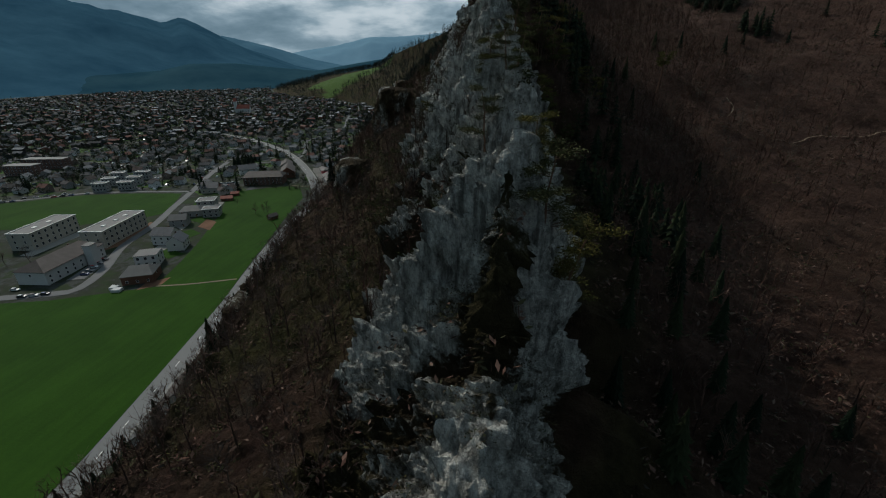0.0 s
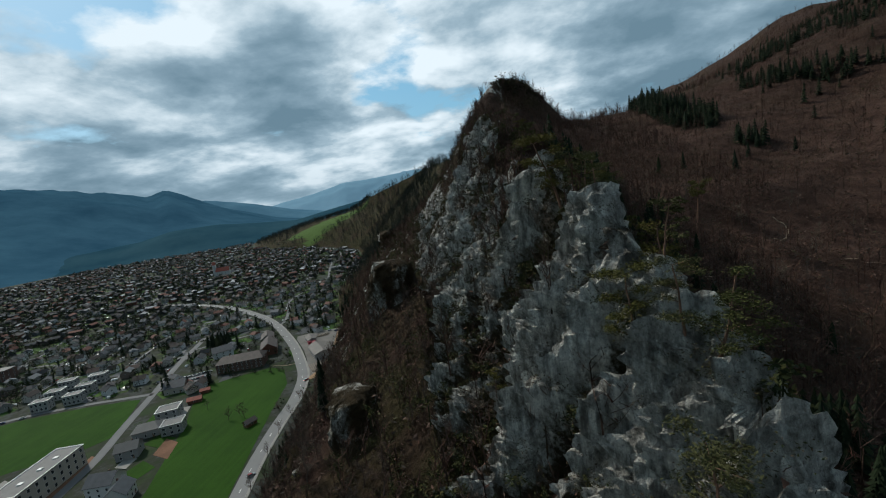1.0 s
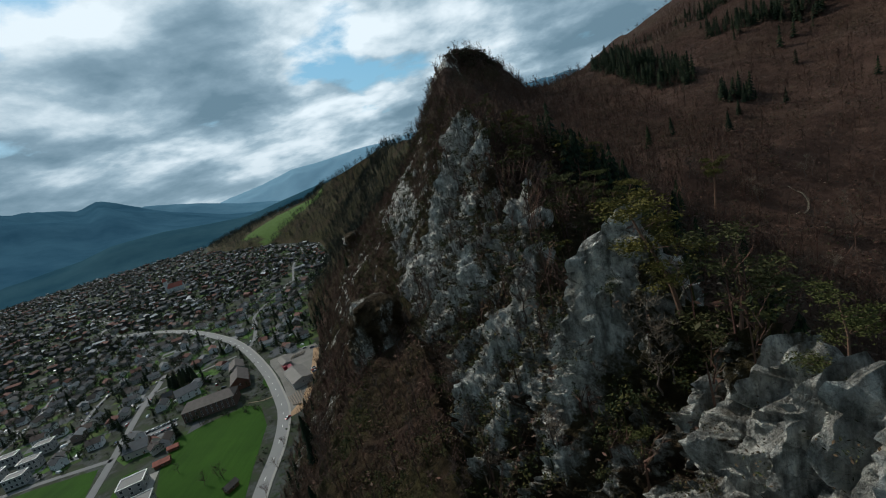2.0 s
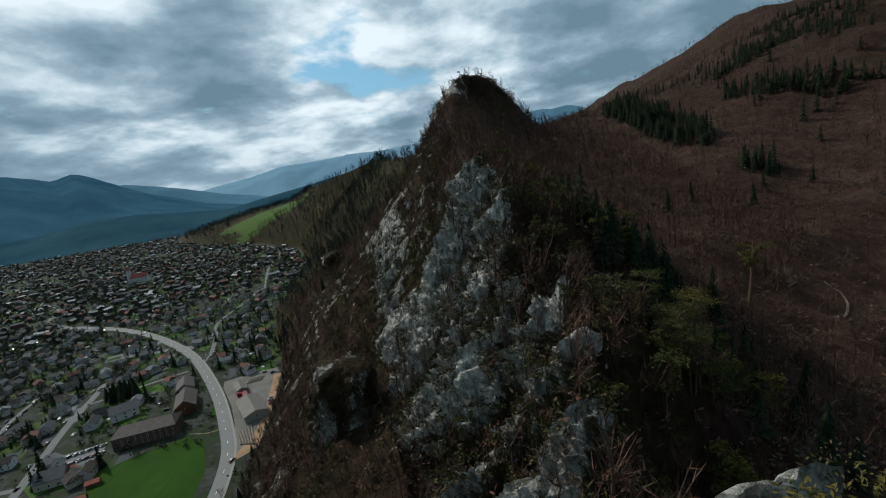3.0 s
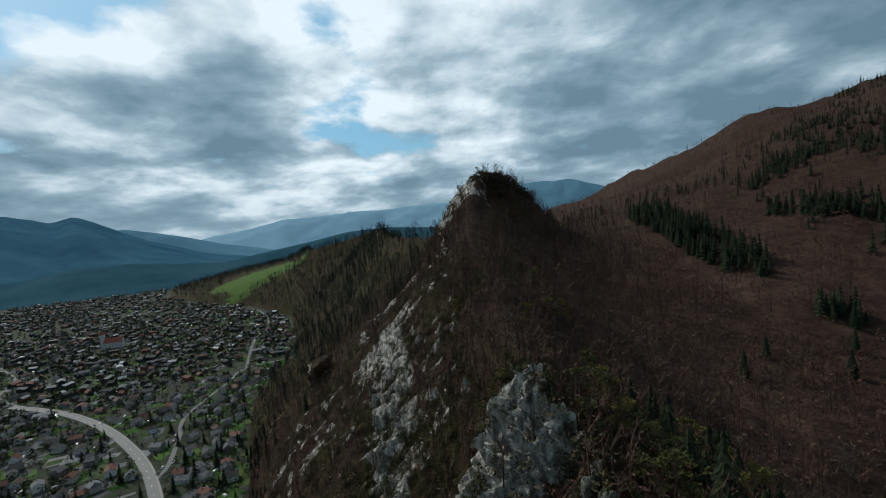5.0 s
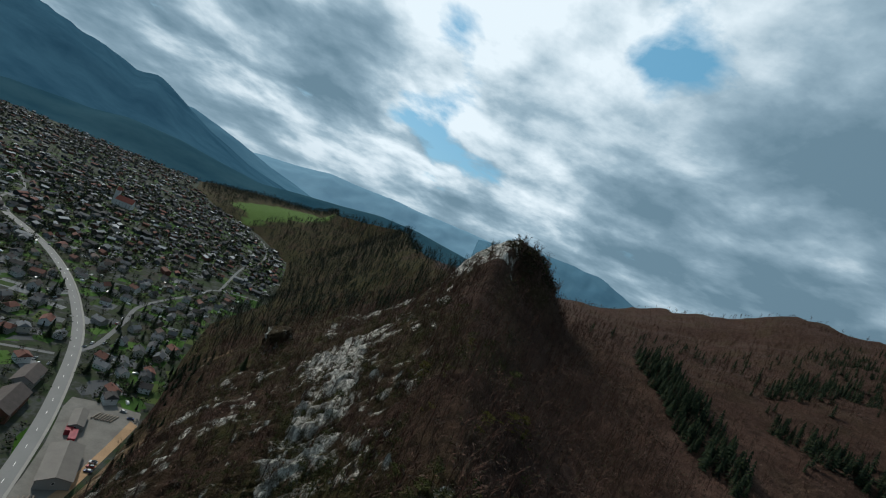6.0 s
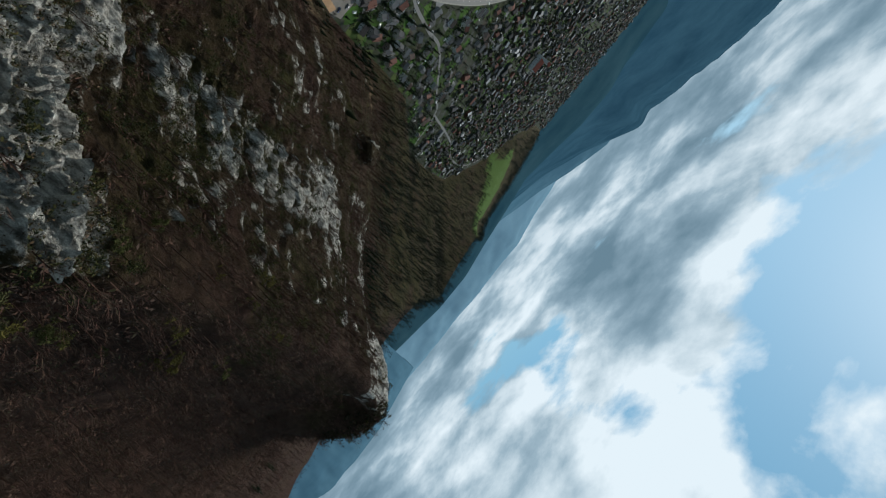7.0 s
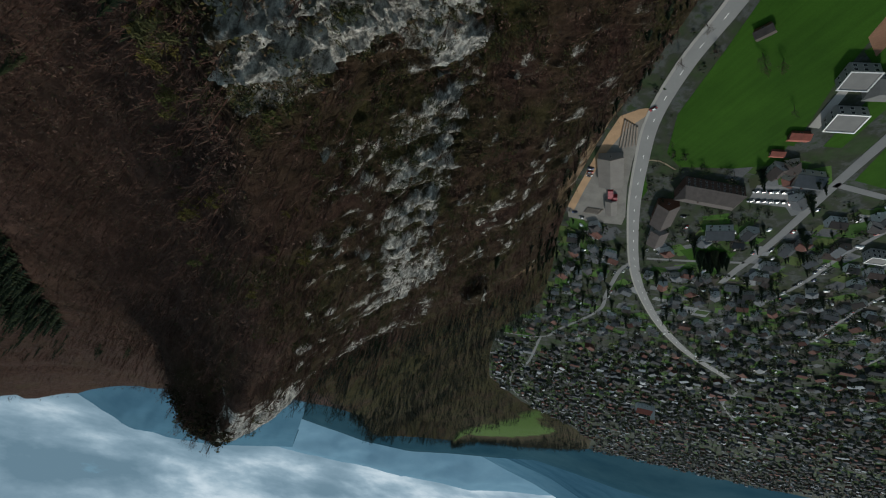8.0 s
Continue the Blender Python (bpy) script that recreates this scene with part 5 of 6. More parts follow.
streets = [([(-175, -4), (-150, 5), (-134.6, 10.6), (-120.7, 15.9), (-116.5, 20), (-120.7, 33), (-132, 52), (-139, 75), (-150, 100), (-161.5, 127.5), (-179.5, 168), (-190, 198), (-196, 212)], 1.7),
           ([(-161.5, 127.5), (-192.7, 122), (-220, 113.5), (-240, 98), (-275, 78)], 1.3), ([(-147.5, 221), (-148.5, 235), (-162, 268), (-176, 300), (-178, 360), (-178, 394), (-136, 425)], 1.2),
           ([(-178, 394), (-215, 500), (-230, 580), (-279, 683), (-338, 754)], 1.2), ([(-186, 188), (-165, 204), (-150, 214)], 1.0), ([(-199, 132), (-208, 160), (-220, 186), (-228, 214)], 1.0),
           ([(-240, 130), (-252, 170), (-270, 205), (-292, 240)], 0.9), ([(-290, 110), (-312, 150), (-318, 200), (-352, 260)], 0.9), ([(-330, 345), (-372, 372), (-405, 420), (-470, 470)], 1.0), ([(-262, 182), (-300, 186), (-350, 160), (-420, 150)], 0.9)]
lines = [(main_line, 4.2)]
for pts, half in streets:
    ln = smooth_line(pts, 4.0)
    lines.append((ln, half + 1.0))
    tagged(strip("road", ln, -half, half, -0.3, 0.085, ASPHALT), "grey asphalt street between houses and meadow", "road", kind="structure")
path = smooth_line([(-93, 25.5), (-82.5, 28.9), (-70, 34.5)], 2.0)
tagged(strip("path", path, -0.35, 0.35, -0.3, 0.075, TRACK), "pale gravel footpath across the meadow", "path", kind="structure")
farm_path = smooth_line([(-112, 149), (-104, 148), (-99.5, 150)], 2.0)
tagged(strip("path", farm_path, -0.3, 0.3, -0.3, 0.075, TRACK), "pale gravel footpath along the meadow's edge", "path", kind="structure")
tagged(outline_object("yard", [(-86, 126), (-81, 130), (-77.5, 135.6), (-79, 145), (-81, 154), (-86, 175), (-91, 195), (-96, 203), (-108, 200), (-120, 194), (-117, 187), (-104, 168), (-95.5, 153), (-91, 143), (-87.5, 135)], -0.3, 0.06, GRAVEL), "grey gravel work yard below the cliff", "yard", kind="structure")
tagged(outline_object("yard", [(-86, 126), (-81, 130), (-77.5, 135.6), (-79, 145), (-81, 154), (-86, 175), (-91, 195), (-95, 196), (-90, 178), (-84.5, 155), (-83, 140)], -0.3, 0.066, SAND), "strip of orange sand along the cliff foot", "yard", kind="structure")
for pts, lab in (([(-98, 27), (-93, 32), (-92, 27), (-97, 22)], "bare soil beside the building site"), ([(-118, 77), (-110, 74), (-114, 84), (-121, 87)], "bare soil garden plot"), ([(-137, 44), (-134, 52), (-141, 78), (-144, 79), (-140, 60)], "strip of bare soil beside the apartment block")):
    tagged(outline_object("soil_plot", pts, -0.3, 0.07, SOIL), lab, "soil", kind="structure")
tagged(outline_object("parking_lot", [(-142, 141), (-155, 134), (-163, 145), (-148, 151)], -0.3, 0.07, ASPHALT), "grey asphalt car park behind the long brick building", "car park", kind="structure")
tagged(outline_object("parking_lot", [(-121, 26), (-126, 24), (-131, 41), (-126.5, 43)], -0.3, 0.07, ASPHALT), "grey asphalt car park beside the stair tower", "car park", kind="structure")
for pts in ([(-176, 183), (-161, 186), (-156, 197), (-168, 203), (-182, 197)], [(-340, 528), (-322, 530), (-322, 552), (-345, 556)], [(-290, 512), (-278, 515), (-280, 530), (-296, 530)], [(-150, 232), (-154, 240), (-165, 262), (-160, 250)], [(-100, 152), (-108, 166), (-116, 178), (-112, 165)], [(-140, 400), (-175, 390), (-178, 400), (-150, 415)]):
    tagged(outline_object("lawn", pts, -0.3, 0.045, FIELD), "short green lawn between the houses", "lawn", kind="structure")

# gardens and forecourts round the new houses
for k, (mat, pts) in enumerate(((FIELD, [(-113, 47), (-105, 45), (-103, 50), (-112, 53)]), (FIELD, [(-121, 66), (-113, 63), (-111, 70), (-119, 74)]), (FIELD, [(-128, 84), (-119, 81), (-117, 87), (-126, 90)]), (PAVING, [(-113, 36), (-104, 33), (-104, 38), (-113, 41)]),
                                (PAVING, [(-118, 52), (-113, 51), (-113, 57), (-119, 58)]), (PAVING, [(-127, 71), (-122, 70), (-123, 76), (-128, 77)]), (FIELD, [(-150, 42), (-146.5, 42), (-152, 78), (-157, 78)]), (PAVING, [(-163, 38), (-158, 38), (-160, 66), (-166, 68)]), (FIELD, [(-139, 94), (-133, 97), (-141, 116), (-146, 114)]), (FIELD, [(-122, 99), (-117, 97), (-128, 122), (-134, 120)]), (PAVING, [(-126, 97), (-123, 96), (-130, 112), (-133, 111)]))):
    tagged(outline_object("lawn" if mat is FIELD else "forecourt", pts, -0.3, 0.048 + 0.003 * k, mat), "short green garden lawn beside a house" if mat is FIELD else "pale concrete forecourt beside a house", "lawn" if mat is FIELD else "forecourt", kind="structure")

# ---- buildings ----
GLASS = plain("dark_window_glass", (0.03, 0.035, 0.04), 0.15, 0.1, 1)
FRAME = plain("white_frame", (0.62, 0.62, 0.60), 0.5, 0.05, 2)
DOOR = plain("wooden_door", (0.16, 0.09, 0.05), 0.6, 0.2, 3)
BRICKY = plain("reddish_render", (0.12, 0.078, 0.065), 0.9, 0.2, 0.8)
CREAM = plain("cream_render", (0.36, 0.34, 0.295), 0.85, 0.12, 0.6)
WHITE = plain("white_render", (0.50, 0.50, 0.49), 0.8, 0.08, 0.6)
GREYW = plain("grey_render", (0.27, 0.27, 0.265), 0.85, 0.1, 0.6)
DARKROOF = plain("dark_grey_roof", (0.06, 0.065, 0.072), 0.5, 0.25, 1.2)
GREYROOF = plain("grey_flat_roof", (0.10, 0.10, 0.098), 0.7, 0.15, 0.6)
BROWNROOF = plain("brown_tile_roof", (0.062, 0.050, 0.045), 0.7, 0.3, 1.0)
REDROOF = plain("red_tile_roof", (0.26, 0.075, 0.05), 0.7, 0.3, 1.0)
RUST = plain("rust_brown_cladding", (0.12, 0.058, 0.038), 0.8, 0.3, 0.8)
METAL = plain("sheet_metal_roof", (0.11, 0.10, 0.09), 0.7, 0.15, 0.5)
RED = plain("red_lacquer", (0.20, 0.02, 0.03), 0.4, 0.15, 1)
LOG = plain("stripped_logs", (0.20, 0.17, 0.14), 0.9, 0.25, 1.5)


def gable_walls(bm, l, w, eave, ridge):
    """A house body with its gables, ridge along x."""
    v = [bm.verts.new(p) for p in ((-l, -w, -0.3), (l, -w, -0.3), (l, w, -0.3), (-l, w, -0.3), (-l, -w, eave), (l, -w, eave), (l, w, eave), (-l, w, eave), (-l, 0, ridge), (l, 0, ridge))]
    for f in ((0, 1, 5, 4), (2, 3, 7, 6), (1, 2, 6, 9, 5), (3, 0, 4, 8, 7), (4, 5, 9, 8), (6, 7, 8, 9)):
        bm.faces.new([v[k] for k in f])
    return bm


def gable_roof(bm, l, w, eave, ridge, over=0.35, thick=0.16, hip=0.0):
    drop = over * (ridge - eave) / w
    for s in (-1, 1):
        a = [(-l - over, s * (w + over), eave - drop), (l + over, s * (w + over), eave - drop), (l + over - hip, 0, ridge), (-l - over + hip, 0, ridge)]
        v = [bm.verts.new((x, y, z + 0.02)) for x, y, z in a] + [bm.verts.new((x, y, z + thick)) for x, y, z in a]
        for f in ((0, 1, 2, 3), (4, 7, 6, 5), (0, 4, 5, 1), (1, 5, 6, 2), (2, 6, 7, 3), (3, 7, 4, 0)):
            bm.faces.new([v[k] for k in f])
    if hip:
        for e in (-1, 1):
            a = [(e * (l + over), -w - over, eave - drop), (e * (l + over), w + over, eave - drop), (e * (l + over - hip), 0, ridge)]
            v = [bm.verts.new((x, y, z + 0.02)) for x, y, z in a] + [bm.verts.new((x, y, z + thick)) for x, y, z in a]
            for f in ((0, 1, 2), (5, 4, 3), (0, 3, 4, 1), (1, 4, 5, 2), (2, 5, 3, 0)):
                bm.faces.new([v[k] for k in f])
    bmesh.ops.recalc_face_normals(bm, faces=bm.faces[:])
    return bm


def window_part(parent, x, y, z, side, w=0.62, h=0.8, plain_pane=False):
    """A framed window on the wall that faces side: x-, x+, y- or y+."""
    along = side[0] == "y"
    s = 1 if side[1] == "+" else -1
    def slab(bm, half_w, half_h, out):
        if along:
            return box(bm, x - half_w, x + half_w, y - 0.05 if s > 0 else y - out, y + out if s > 0 else y + 0.05, z - half_h, z + half_h)
        return box(bm, x - 0.05 if s > 0 else x - out, x + out if s > 0 else x + 0.05, y - half_w, y + half_w, z - half_h, z + half_h)
    bm = slab(bmesh.new(), w / 2 + 0.07, h / 2 + 0.07, 0.03)
    if plain_pane:
        n_ = len(bm.faces)
        slab(bm, w / 2, h / 2, 0.045)
        bm.faces.ensure_lookup_table()
        for f in bm.faces[n_:]:
            f.material_index = 1
        ob = part("window", bm, FRAME, parent)
        ob.data.materials.append(GLASS)
        return ob
    frame_ob = part("window", bm, FRAME, parent)
    part("pane", slab(bmesh.new(), w / 2, h / 2, 0.045), GLASS, frame_ob)
    return frame_ob


def house(label, l, w, eave, ridge, wall, roof, windows=2, hip=0.0, chimney=True, group="", name="house", storeys=2):
    far_off = bool(group)
    root = tagged(new(name), label, "house", group)
    if hip:
        box_part("wall", root, wall, -l, l, -w, w, -0.3, eave)
    else:
        part("wall", gable_walls(bmesh.new(), l, w, eave, ridge), wall, root)
    part("roof", gable_roof(bmesh.new(), l, w, eave, ridge, hip=hip), roof, root)
    if chimney:
        box_part("chimney", root, BRICKY, l * 0.35, l * 0.35 + 0.45, 0.25, 0.7, eave, ridge + 0.45)
    for k in range(windows):
        x = -l + (k + 0.5) * 2 * l / windows
        for st in range(storeys):
            z = 1.0 + st * 1.6
            if z + 0.45 < eave:
                window_part(root, x, -w, z, "y-", plain_pane=far_off)
                window_part(root, x, w, z, "y+", plain_pane=far_off)
    window_part(root, l, 0.0, eave * 0.72, "x+", plain_pane=far_off)
    window_part(root, -l, 0.0, eave * 0.72, "x-", plain_pane=far_off)
    box_part("door", root, DOOR, l * 0.5, l * 0.5 + 0.55, -w - 0.03, -w + 0.05, -0.1, 1.25)
    return root


def block(label, l, w, h, wall, roof, storeys, per_side, rim=None, group="", name="apartment_building", category="apartment building"):
    """A flat-roofed block with rows of windows."""
    root = tagged(new(name), label, category, group)
    box_part("wall", root, wall, -l, l, -w, w, -0.3, h)
    box_part("roof", root, roof, -l - 0.12, l + 0.12, -w - 0.12, w + 0.12, h, h + 0.18)
    if rim:
        for n, (x0, x1, y0, y1) in enumerate(((-l - 0.2, l + 0.2, -w - 0.2, -w + 0.12), (-l - 0.2, l + 0.2, w - 0.12, w + 0.2), (-l - 0.2, -l + 0.12, -w + 0.12, w - 0.12), (l - 0.12, l + 0.2, -w + 0.12, w - 0.12))):
            box_part("parapet", root, rim, x0, x1, y0, y1, h + 0.184, h + 0.42)
    for st in range(storeys):
        z = (st + 0.55) * h / storeys
        for k in range(per_side):
            x = -l + (k + 0.5) * 2 * l / per_side
            window_part(root, x, -w, z, "y-", min(0.9, 1.1 * l / per_side), h / storeys * 0.5)
            window_part(root, x, w, z, "y+", min(0.9, 1.1 * l / per_side), h / storeys * 0.5)
        for s in ("x-", "x+"):
            for dy in (-w * 0.45, w * 0.45):
                window_part(root, -l if s == "x-" else l, dy, z, s, 0.7, h / storeys * 0.45)
    return root


def put(ob, x, y, turn, z=0.05):
    ob.matrix_basis = pose(x, y, z, 0, 0, turn)
    return ob


# apartment blocks on the meadow
a = put(block("long cream three-storey apartment block with a flat grey roof", 13, 4.4, 6.6, CREAM, GREYROOF, 3, 9, FRAME), -143.4, 61.5, 101)
for x in (-7, 0, 6):
    box_part("skylight", a, FRAME, x, x + 1.3, -1.2, 0.2, 6.78, 7.1)
a = put(block("cream apartment block with a flat grey roof beside its twin", 11.5, 4.4, 6.6, CREAM, GREYROOF, 3, 8, FRAME), -169, 53.5, 101)
for x in (-5, 2):
    box_part("skylight", a, FRAME, x, x + 1.3, -1.2, 0.2, 6.78, 7.1)
put(house("long white building with a brown hipped roof and balconies", 12, 5.2, 4.6, 7.2, WHITE, BROWNROOF, 8, 4.0, True, storeys=2), -134.8, 31.5, 97)
t = tagged(new("stair_tower"), "white rendered stair tower with a flat roof", "tower")
box_part("wall", t, WHITE, -1.5, 1.5, -1.4, 1.4, -0.3, 7.4)
box_part("roof", t, GREYROOF, -1.7, 1.7, -1.6, 1.6, 7.404, 7.6)
window_part(t, 1.5, 0, 5.6, "x+")
put(t, -128.4, 37.0, 97)
# new houses along the street
put(house("unfinished house with a grey hipped roof and brown brick base", 4.6, 4.0, 3.0, 5.0, RUST, GREYROOF, 3, 2.2, False, storeys=1), -101.5, 29.5, 25)
put(block("new white flat-roofed house with a terrace", 3.6, 3.2, 4.2, WHITE, GREYROOF, 2, 3, None, "", "house", "house"), -108.5, 40.5, 25)
put(house("two-storey white house with a dark grey gabled roof", 3.9, 3.4, 4.0, 6.2, WHITE, DARKROOF, 3), -118, 59.5, 10)
put(house("white gabled house with a dark grey roof and small garden", 3.4, 2.9, 3.4, 5.8, WHITE, DARKROOF, 3), -109, 55, 112)
put(house("light grey house with a pale gabled roof", 3.4, 3.0, 3.2, 5.0, GREYW, GREYROOF, 2), -127.5, 78, 25)
put(house("pale grey house with a low hipped roof", 4.4, 3.6, 2.8, 4.4, GREYW, GREYROOF, 3, 2.0, False), -132, 91.5, 25)
put(block("flat-roofed house with a bright white roof rim", 3.6, 3.1, 3.6, GREYW, GREYROOF, 2, 3, WHITE, "", "house", "house"), -121.8, 92.2, 24)
put(block("grey flat-roofed house with a thin white roof rim", 4.1, 3.5, 3.6, GREYW, GREYROOF, 2, 3, FRAME, "", "house", "house"), -133.3, 104, 24)
put(house("house with a dark blue-grey gabled roof at the street junction", 4.4, 3.5, 3.0, 5.4, CREAM, DARKROOF, 3), -150, 129, 20)
put(house("low garden shed with a red tiled roof", 2.7, 1.6, 1.5, 2.4, RUST, REDROOF, 1, 0, False, name="shed", storeys=1), -130.5, 115.5, 25)
put(house("small garden shed with a red roof beside the hedge", 1.9, 1.2, 1.4, 2.1, RUST, REDROOF, 1, 0, False, name="shed", storeys=1), -132, 124.5, 25)
put(house("small brown wooden hut on the meadow under a bare tree", 2.0, 1.4, 1.5, 2.4, DOOR, BROWNROOF, 1, 0, False, name="hut", storeys=1), -90.8, 92.3, 65)
put(house("house with a dark red-brown roof between road and slope", 4.2, 3.4, 2.6, 5.0, CREAM, BROWNROOF, 3), -46.0, -17.5, 105)
put(house("white-walled house with a grey roof beside the main road", 3.4, 2.6, 2.4, 4.2, WHITE, GREYROOF, 2), -45.2, -27.5, 105)
# brick hall, barn and depot
put(house("long reddish-brown factory building with a dark hipped roof", 11.3, 5.0, 4.8, 7.2, BRICKY, BROWNROOF, 10, 2.4, True, name="factory_building", storeys=3), -130, 151.7, 16)
put(house("rust-brown barn with a grey gabled roof beside the factory", 8.0, 4.2, 3.6, 6.6, RUST, BROWNROOF, 3, 0, False, name="barn"), -126.5, 172.5, 117)
put(house("grey-roofed hall behind the rust-brown barn", 6.0, 3.6, 3.4, 5.6, GREYW, BROWNROOF, 3, 0, False, name="barn"), -137, 190, 118)
put(house("dark-roofed house group beside the lawn", 5.2, 3.8, 3.6, 6.0, WALL, DARKROOF, 3), -155, 172, 40)
put(house("open timber depot with a wide sheet-metal roof", 9.0, 4.6, 3.0, 4.4, GREYW, METAL, 4, 0, False, name="depot_hall", storeys=1), -91, 160.5, 125)
put(house("low grey workshop beside the depot hall", 5.2, 2.2, 2.4, 3.2, GREYW, METAL, 3, 0, False, name="workshop", storeys=1), -106, 182, 125)
# terraced houses with flat roofs
first = block("green-grey flat-roofed terrace house with large windows", 3.6, 2.5, 4.4, GREYW, GREYROOF, 2, 4, FRAME, "terrace houses by the meadow", "house", "house")
spots_t = [(-214, 121), (-219, 132), (-202, 126), (-207, 137), (-226, 145), (-213, 150)]
put(first, *spots_t[0], 20)
for x, y in spots_t[1:]:
    put(copy_thing(first, Matrix()), x, y, 20)
put(block("long reddish three-storey apartment block", 9.5, 4.0, 6.6, BRICKY, GREYROOF, 3, 8), -300, 146, 12)
put(block("reddish apartment block with a flat roof behind another", 14, 4.0, 6.6, BRICKY, GREYROOF, 3, 11), -306, 166, 12)
# the church
c = put(house("red-roofed village church with a square tower", 9, 4.5, 7.0, 12.0, WHITE, REDROOF, 5, 0, False, name="church", storeys=3), -389, 523, 20)
box_part("tower", c, WHITE, -12.5, -8.5, -2.2, 2.2, -0.3, 17)
part("spire", gable_roof(bmesh.new(), 2.0, 2.2, 17, 21, 0.2, 0.2), REDROOF, c).matrix_basis = pose(-10.5, 0, 0)

# ---- the town ----
proto = []
for k, (l, w, e, r, n) in enumerate(((3.2, 2.7, 3.0, 4.9, 2), (3.7, 2.9, 3.6, 5.6, 3), (2.9, 2.6, 2.8, 5.0, 2), (4.3, 3.0, 3.4, 5.2, 3), (3.3, 3.0, 3.8, 5.4, 2), (3.9, 2.6, 2.6, 4.2, 3))):
    proto.append(house("rendered village house with a brown or grey tiled gabled roof", l, w, e, r, WALL, ROOF, n, 1.4 if k == 4 else 0.0, True, "village houses"))


def inside(x, y, poly):
    hit, n = False, len(poly)
    for i in range(n):
        (x1, y1), (x2, y2) = poly[i], poly[i - 1]
        if (y1 > y) != (y2 > y) and x < (x2 - x1) * (y - y1) / (y2 - y1) + x1:
            hit = not hit
    return hit


solid = [p for _, p in outs] + [[(-104, 140), (-150, 134), (-168, 148), (-150, 185), (-140, 203), (-112, 172)], [(-70, 120), (-125, 190), (-96, 206), (-60, 200)], [(-178, 180), (-158, 183), (-152, 198), (-168, 206), (-186, 198)],
                                [(-116, 10), (-90, 30), (-128, 120), (-165, 128)], [(-100, -5), (-185, -20), (-195, 80), (-140, 92)], [(-196, 116), (-232, 112), (-236, 156), (-200, 154)], [(-285, 136), (-325, 136), (-325, 176), (-285, 176)], [(-372, 505), (-408, 505), (-408, 545), (-372, 545)],
                                [(-340, 528), (-322, 530), (-322, 552), (-345, 556)], [(-290, 512), (-278, 515), (-280, 530), (-296, 530)], [(-140, 400), (-175, 390), (-178, 400), (-150, 415)]]
ga = math.radians(113)
gu, gv = np.array((math.cos(ga), math.sin(ga))), np.array((-math.sin(ga), math.cos(ga)))
town_rng = random.Random(17)
lots = []
street_pts = [(ln, half) for ln, half in lines]
for i in range(-34, 170):
    for j in range(-34, 138):
        base = np.array((-170.0, 150.0)) + gu * i * 11.6 + gv * j * 12.0
        x, y = base + (town_rng.uniform(-5, 5), town_rng.uniform(-5, 5))
        drop, turn, pick = town_rng.random(), town_rng.choice((0, 0, 90, 90, 20, -25, 65, 40)) + town_rng.uniform(-9, 9), town_rng.randrange(6)
        far = math.hypot(x, y - 30)
        if x > float(np.interp(y, WEST[:, 0], WEST[:, 5])) - 6 or y < 84 or far > 1450 or x < -1050:
            continue
        if drop < 0.13 + 0.42 * min(1, max(0, (far - 350) / 800)) + 0.35 * float(fbm(np.array(x * 0.011), np.array(y * 0.011), np.array(2.5), 2)) or (x < -250 and y < 100) or x < -y * 1.9 - 60:
            continue
        if any(inside(x, y, p) for p in solid):
            continue
        if any(np.min(np.hypot(ln[:, 0] - x, ln[:, 1] - y)) < half + 2.6 for ln, half in street_pts):
            continue
        lots.append((far, x, y, math.degrees(ga) + turn, pick))
lots.sort()
near_lots, far_lots = lots[:215], lots[215:]
for k, (far, x, y, turn, pick) in enumerate(near_lots):
    if k < 6:
        o = put(proto[k], x, y, turn)
    else:
        o = put(copy_thing(proto[pick], Matrix()), x, y, turn)
    o.matrix_basis = o.matrix_basis @ Matrix.Scale(0.78, 4)

vs, fs, n = [], [], 0
for far, x, y, turn, pick in far_lots:
    l, w, e, r = ((2.4, 2.0, 2.3, 3.8), (2.7, 2.1, 2.7, 4.2), (2.2, 1.9, 2.2, 3.8), (3.3, 2.3, 2.9, 4.0), (4.6, 2.5, 3.6, 4.6), (2.9, 1.9, 2.0, 3.2))[pick]
    t = math.radians(turn)
    c_, s_ = math.cos(t), math.sin(t)
    o = 0.35
    body = [(-l, -w, 0), (l, -w, 0), (l, w, 0), (-l, w, 0), (-l, -w, e), (l, -w, e), (l, w, e), (-l, w, e), (-l, 0, r - 0.1), (l, 0, r - 0.1)]
    cover_ = [(-l - o, -w - o, e - 0.2), (l + o, -w - o, e - 0.2), (l + o, 0, r), (-l - o, 0, r), (-l - o, w + o, e - 0.2), (l + o, w + o, e - 0.2)]
    q = np.array(body + cover_)
    vs.append(np.stack([q[:, 0] * c_ - q[:, 1] * s_ + x, q[:, 0] * s_ + q[:, 1] * c_ + y, q[:, 2]], 1))
    tri = [(0, 1, 5), (0, 5, 4), (2, 3, 7), (2, 7, 6), (1, 2, 6), (1, 6, 5), (5, 6, 9), (3, 0, 4), (3, 4, 7), (7, 4, 8), (10, 11, 12), (10, 12, 13), (13, 12, 15), (13, 15, 14)]
    fs.append(np.array(tri) + n)
    n += 16
tagged(grid_object("distant_houses", np.concatenate(vs), np.concatenate(fs), TOWNMIX, None, False), "hundreds of small gabled houses of the town", "houses", kind="stuff")

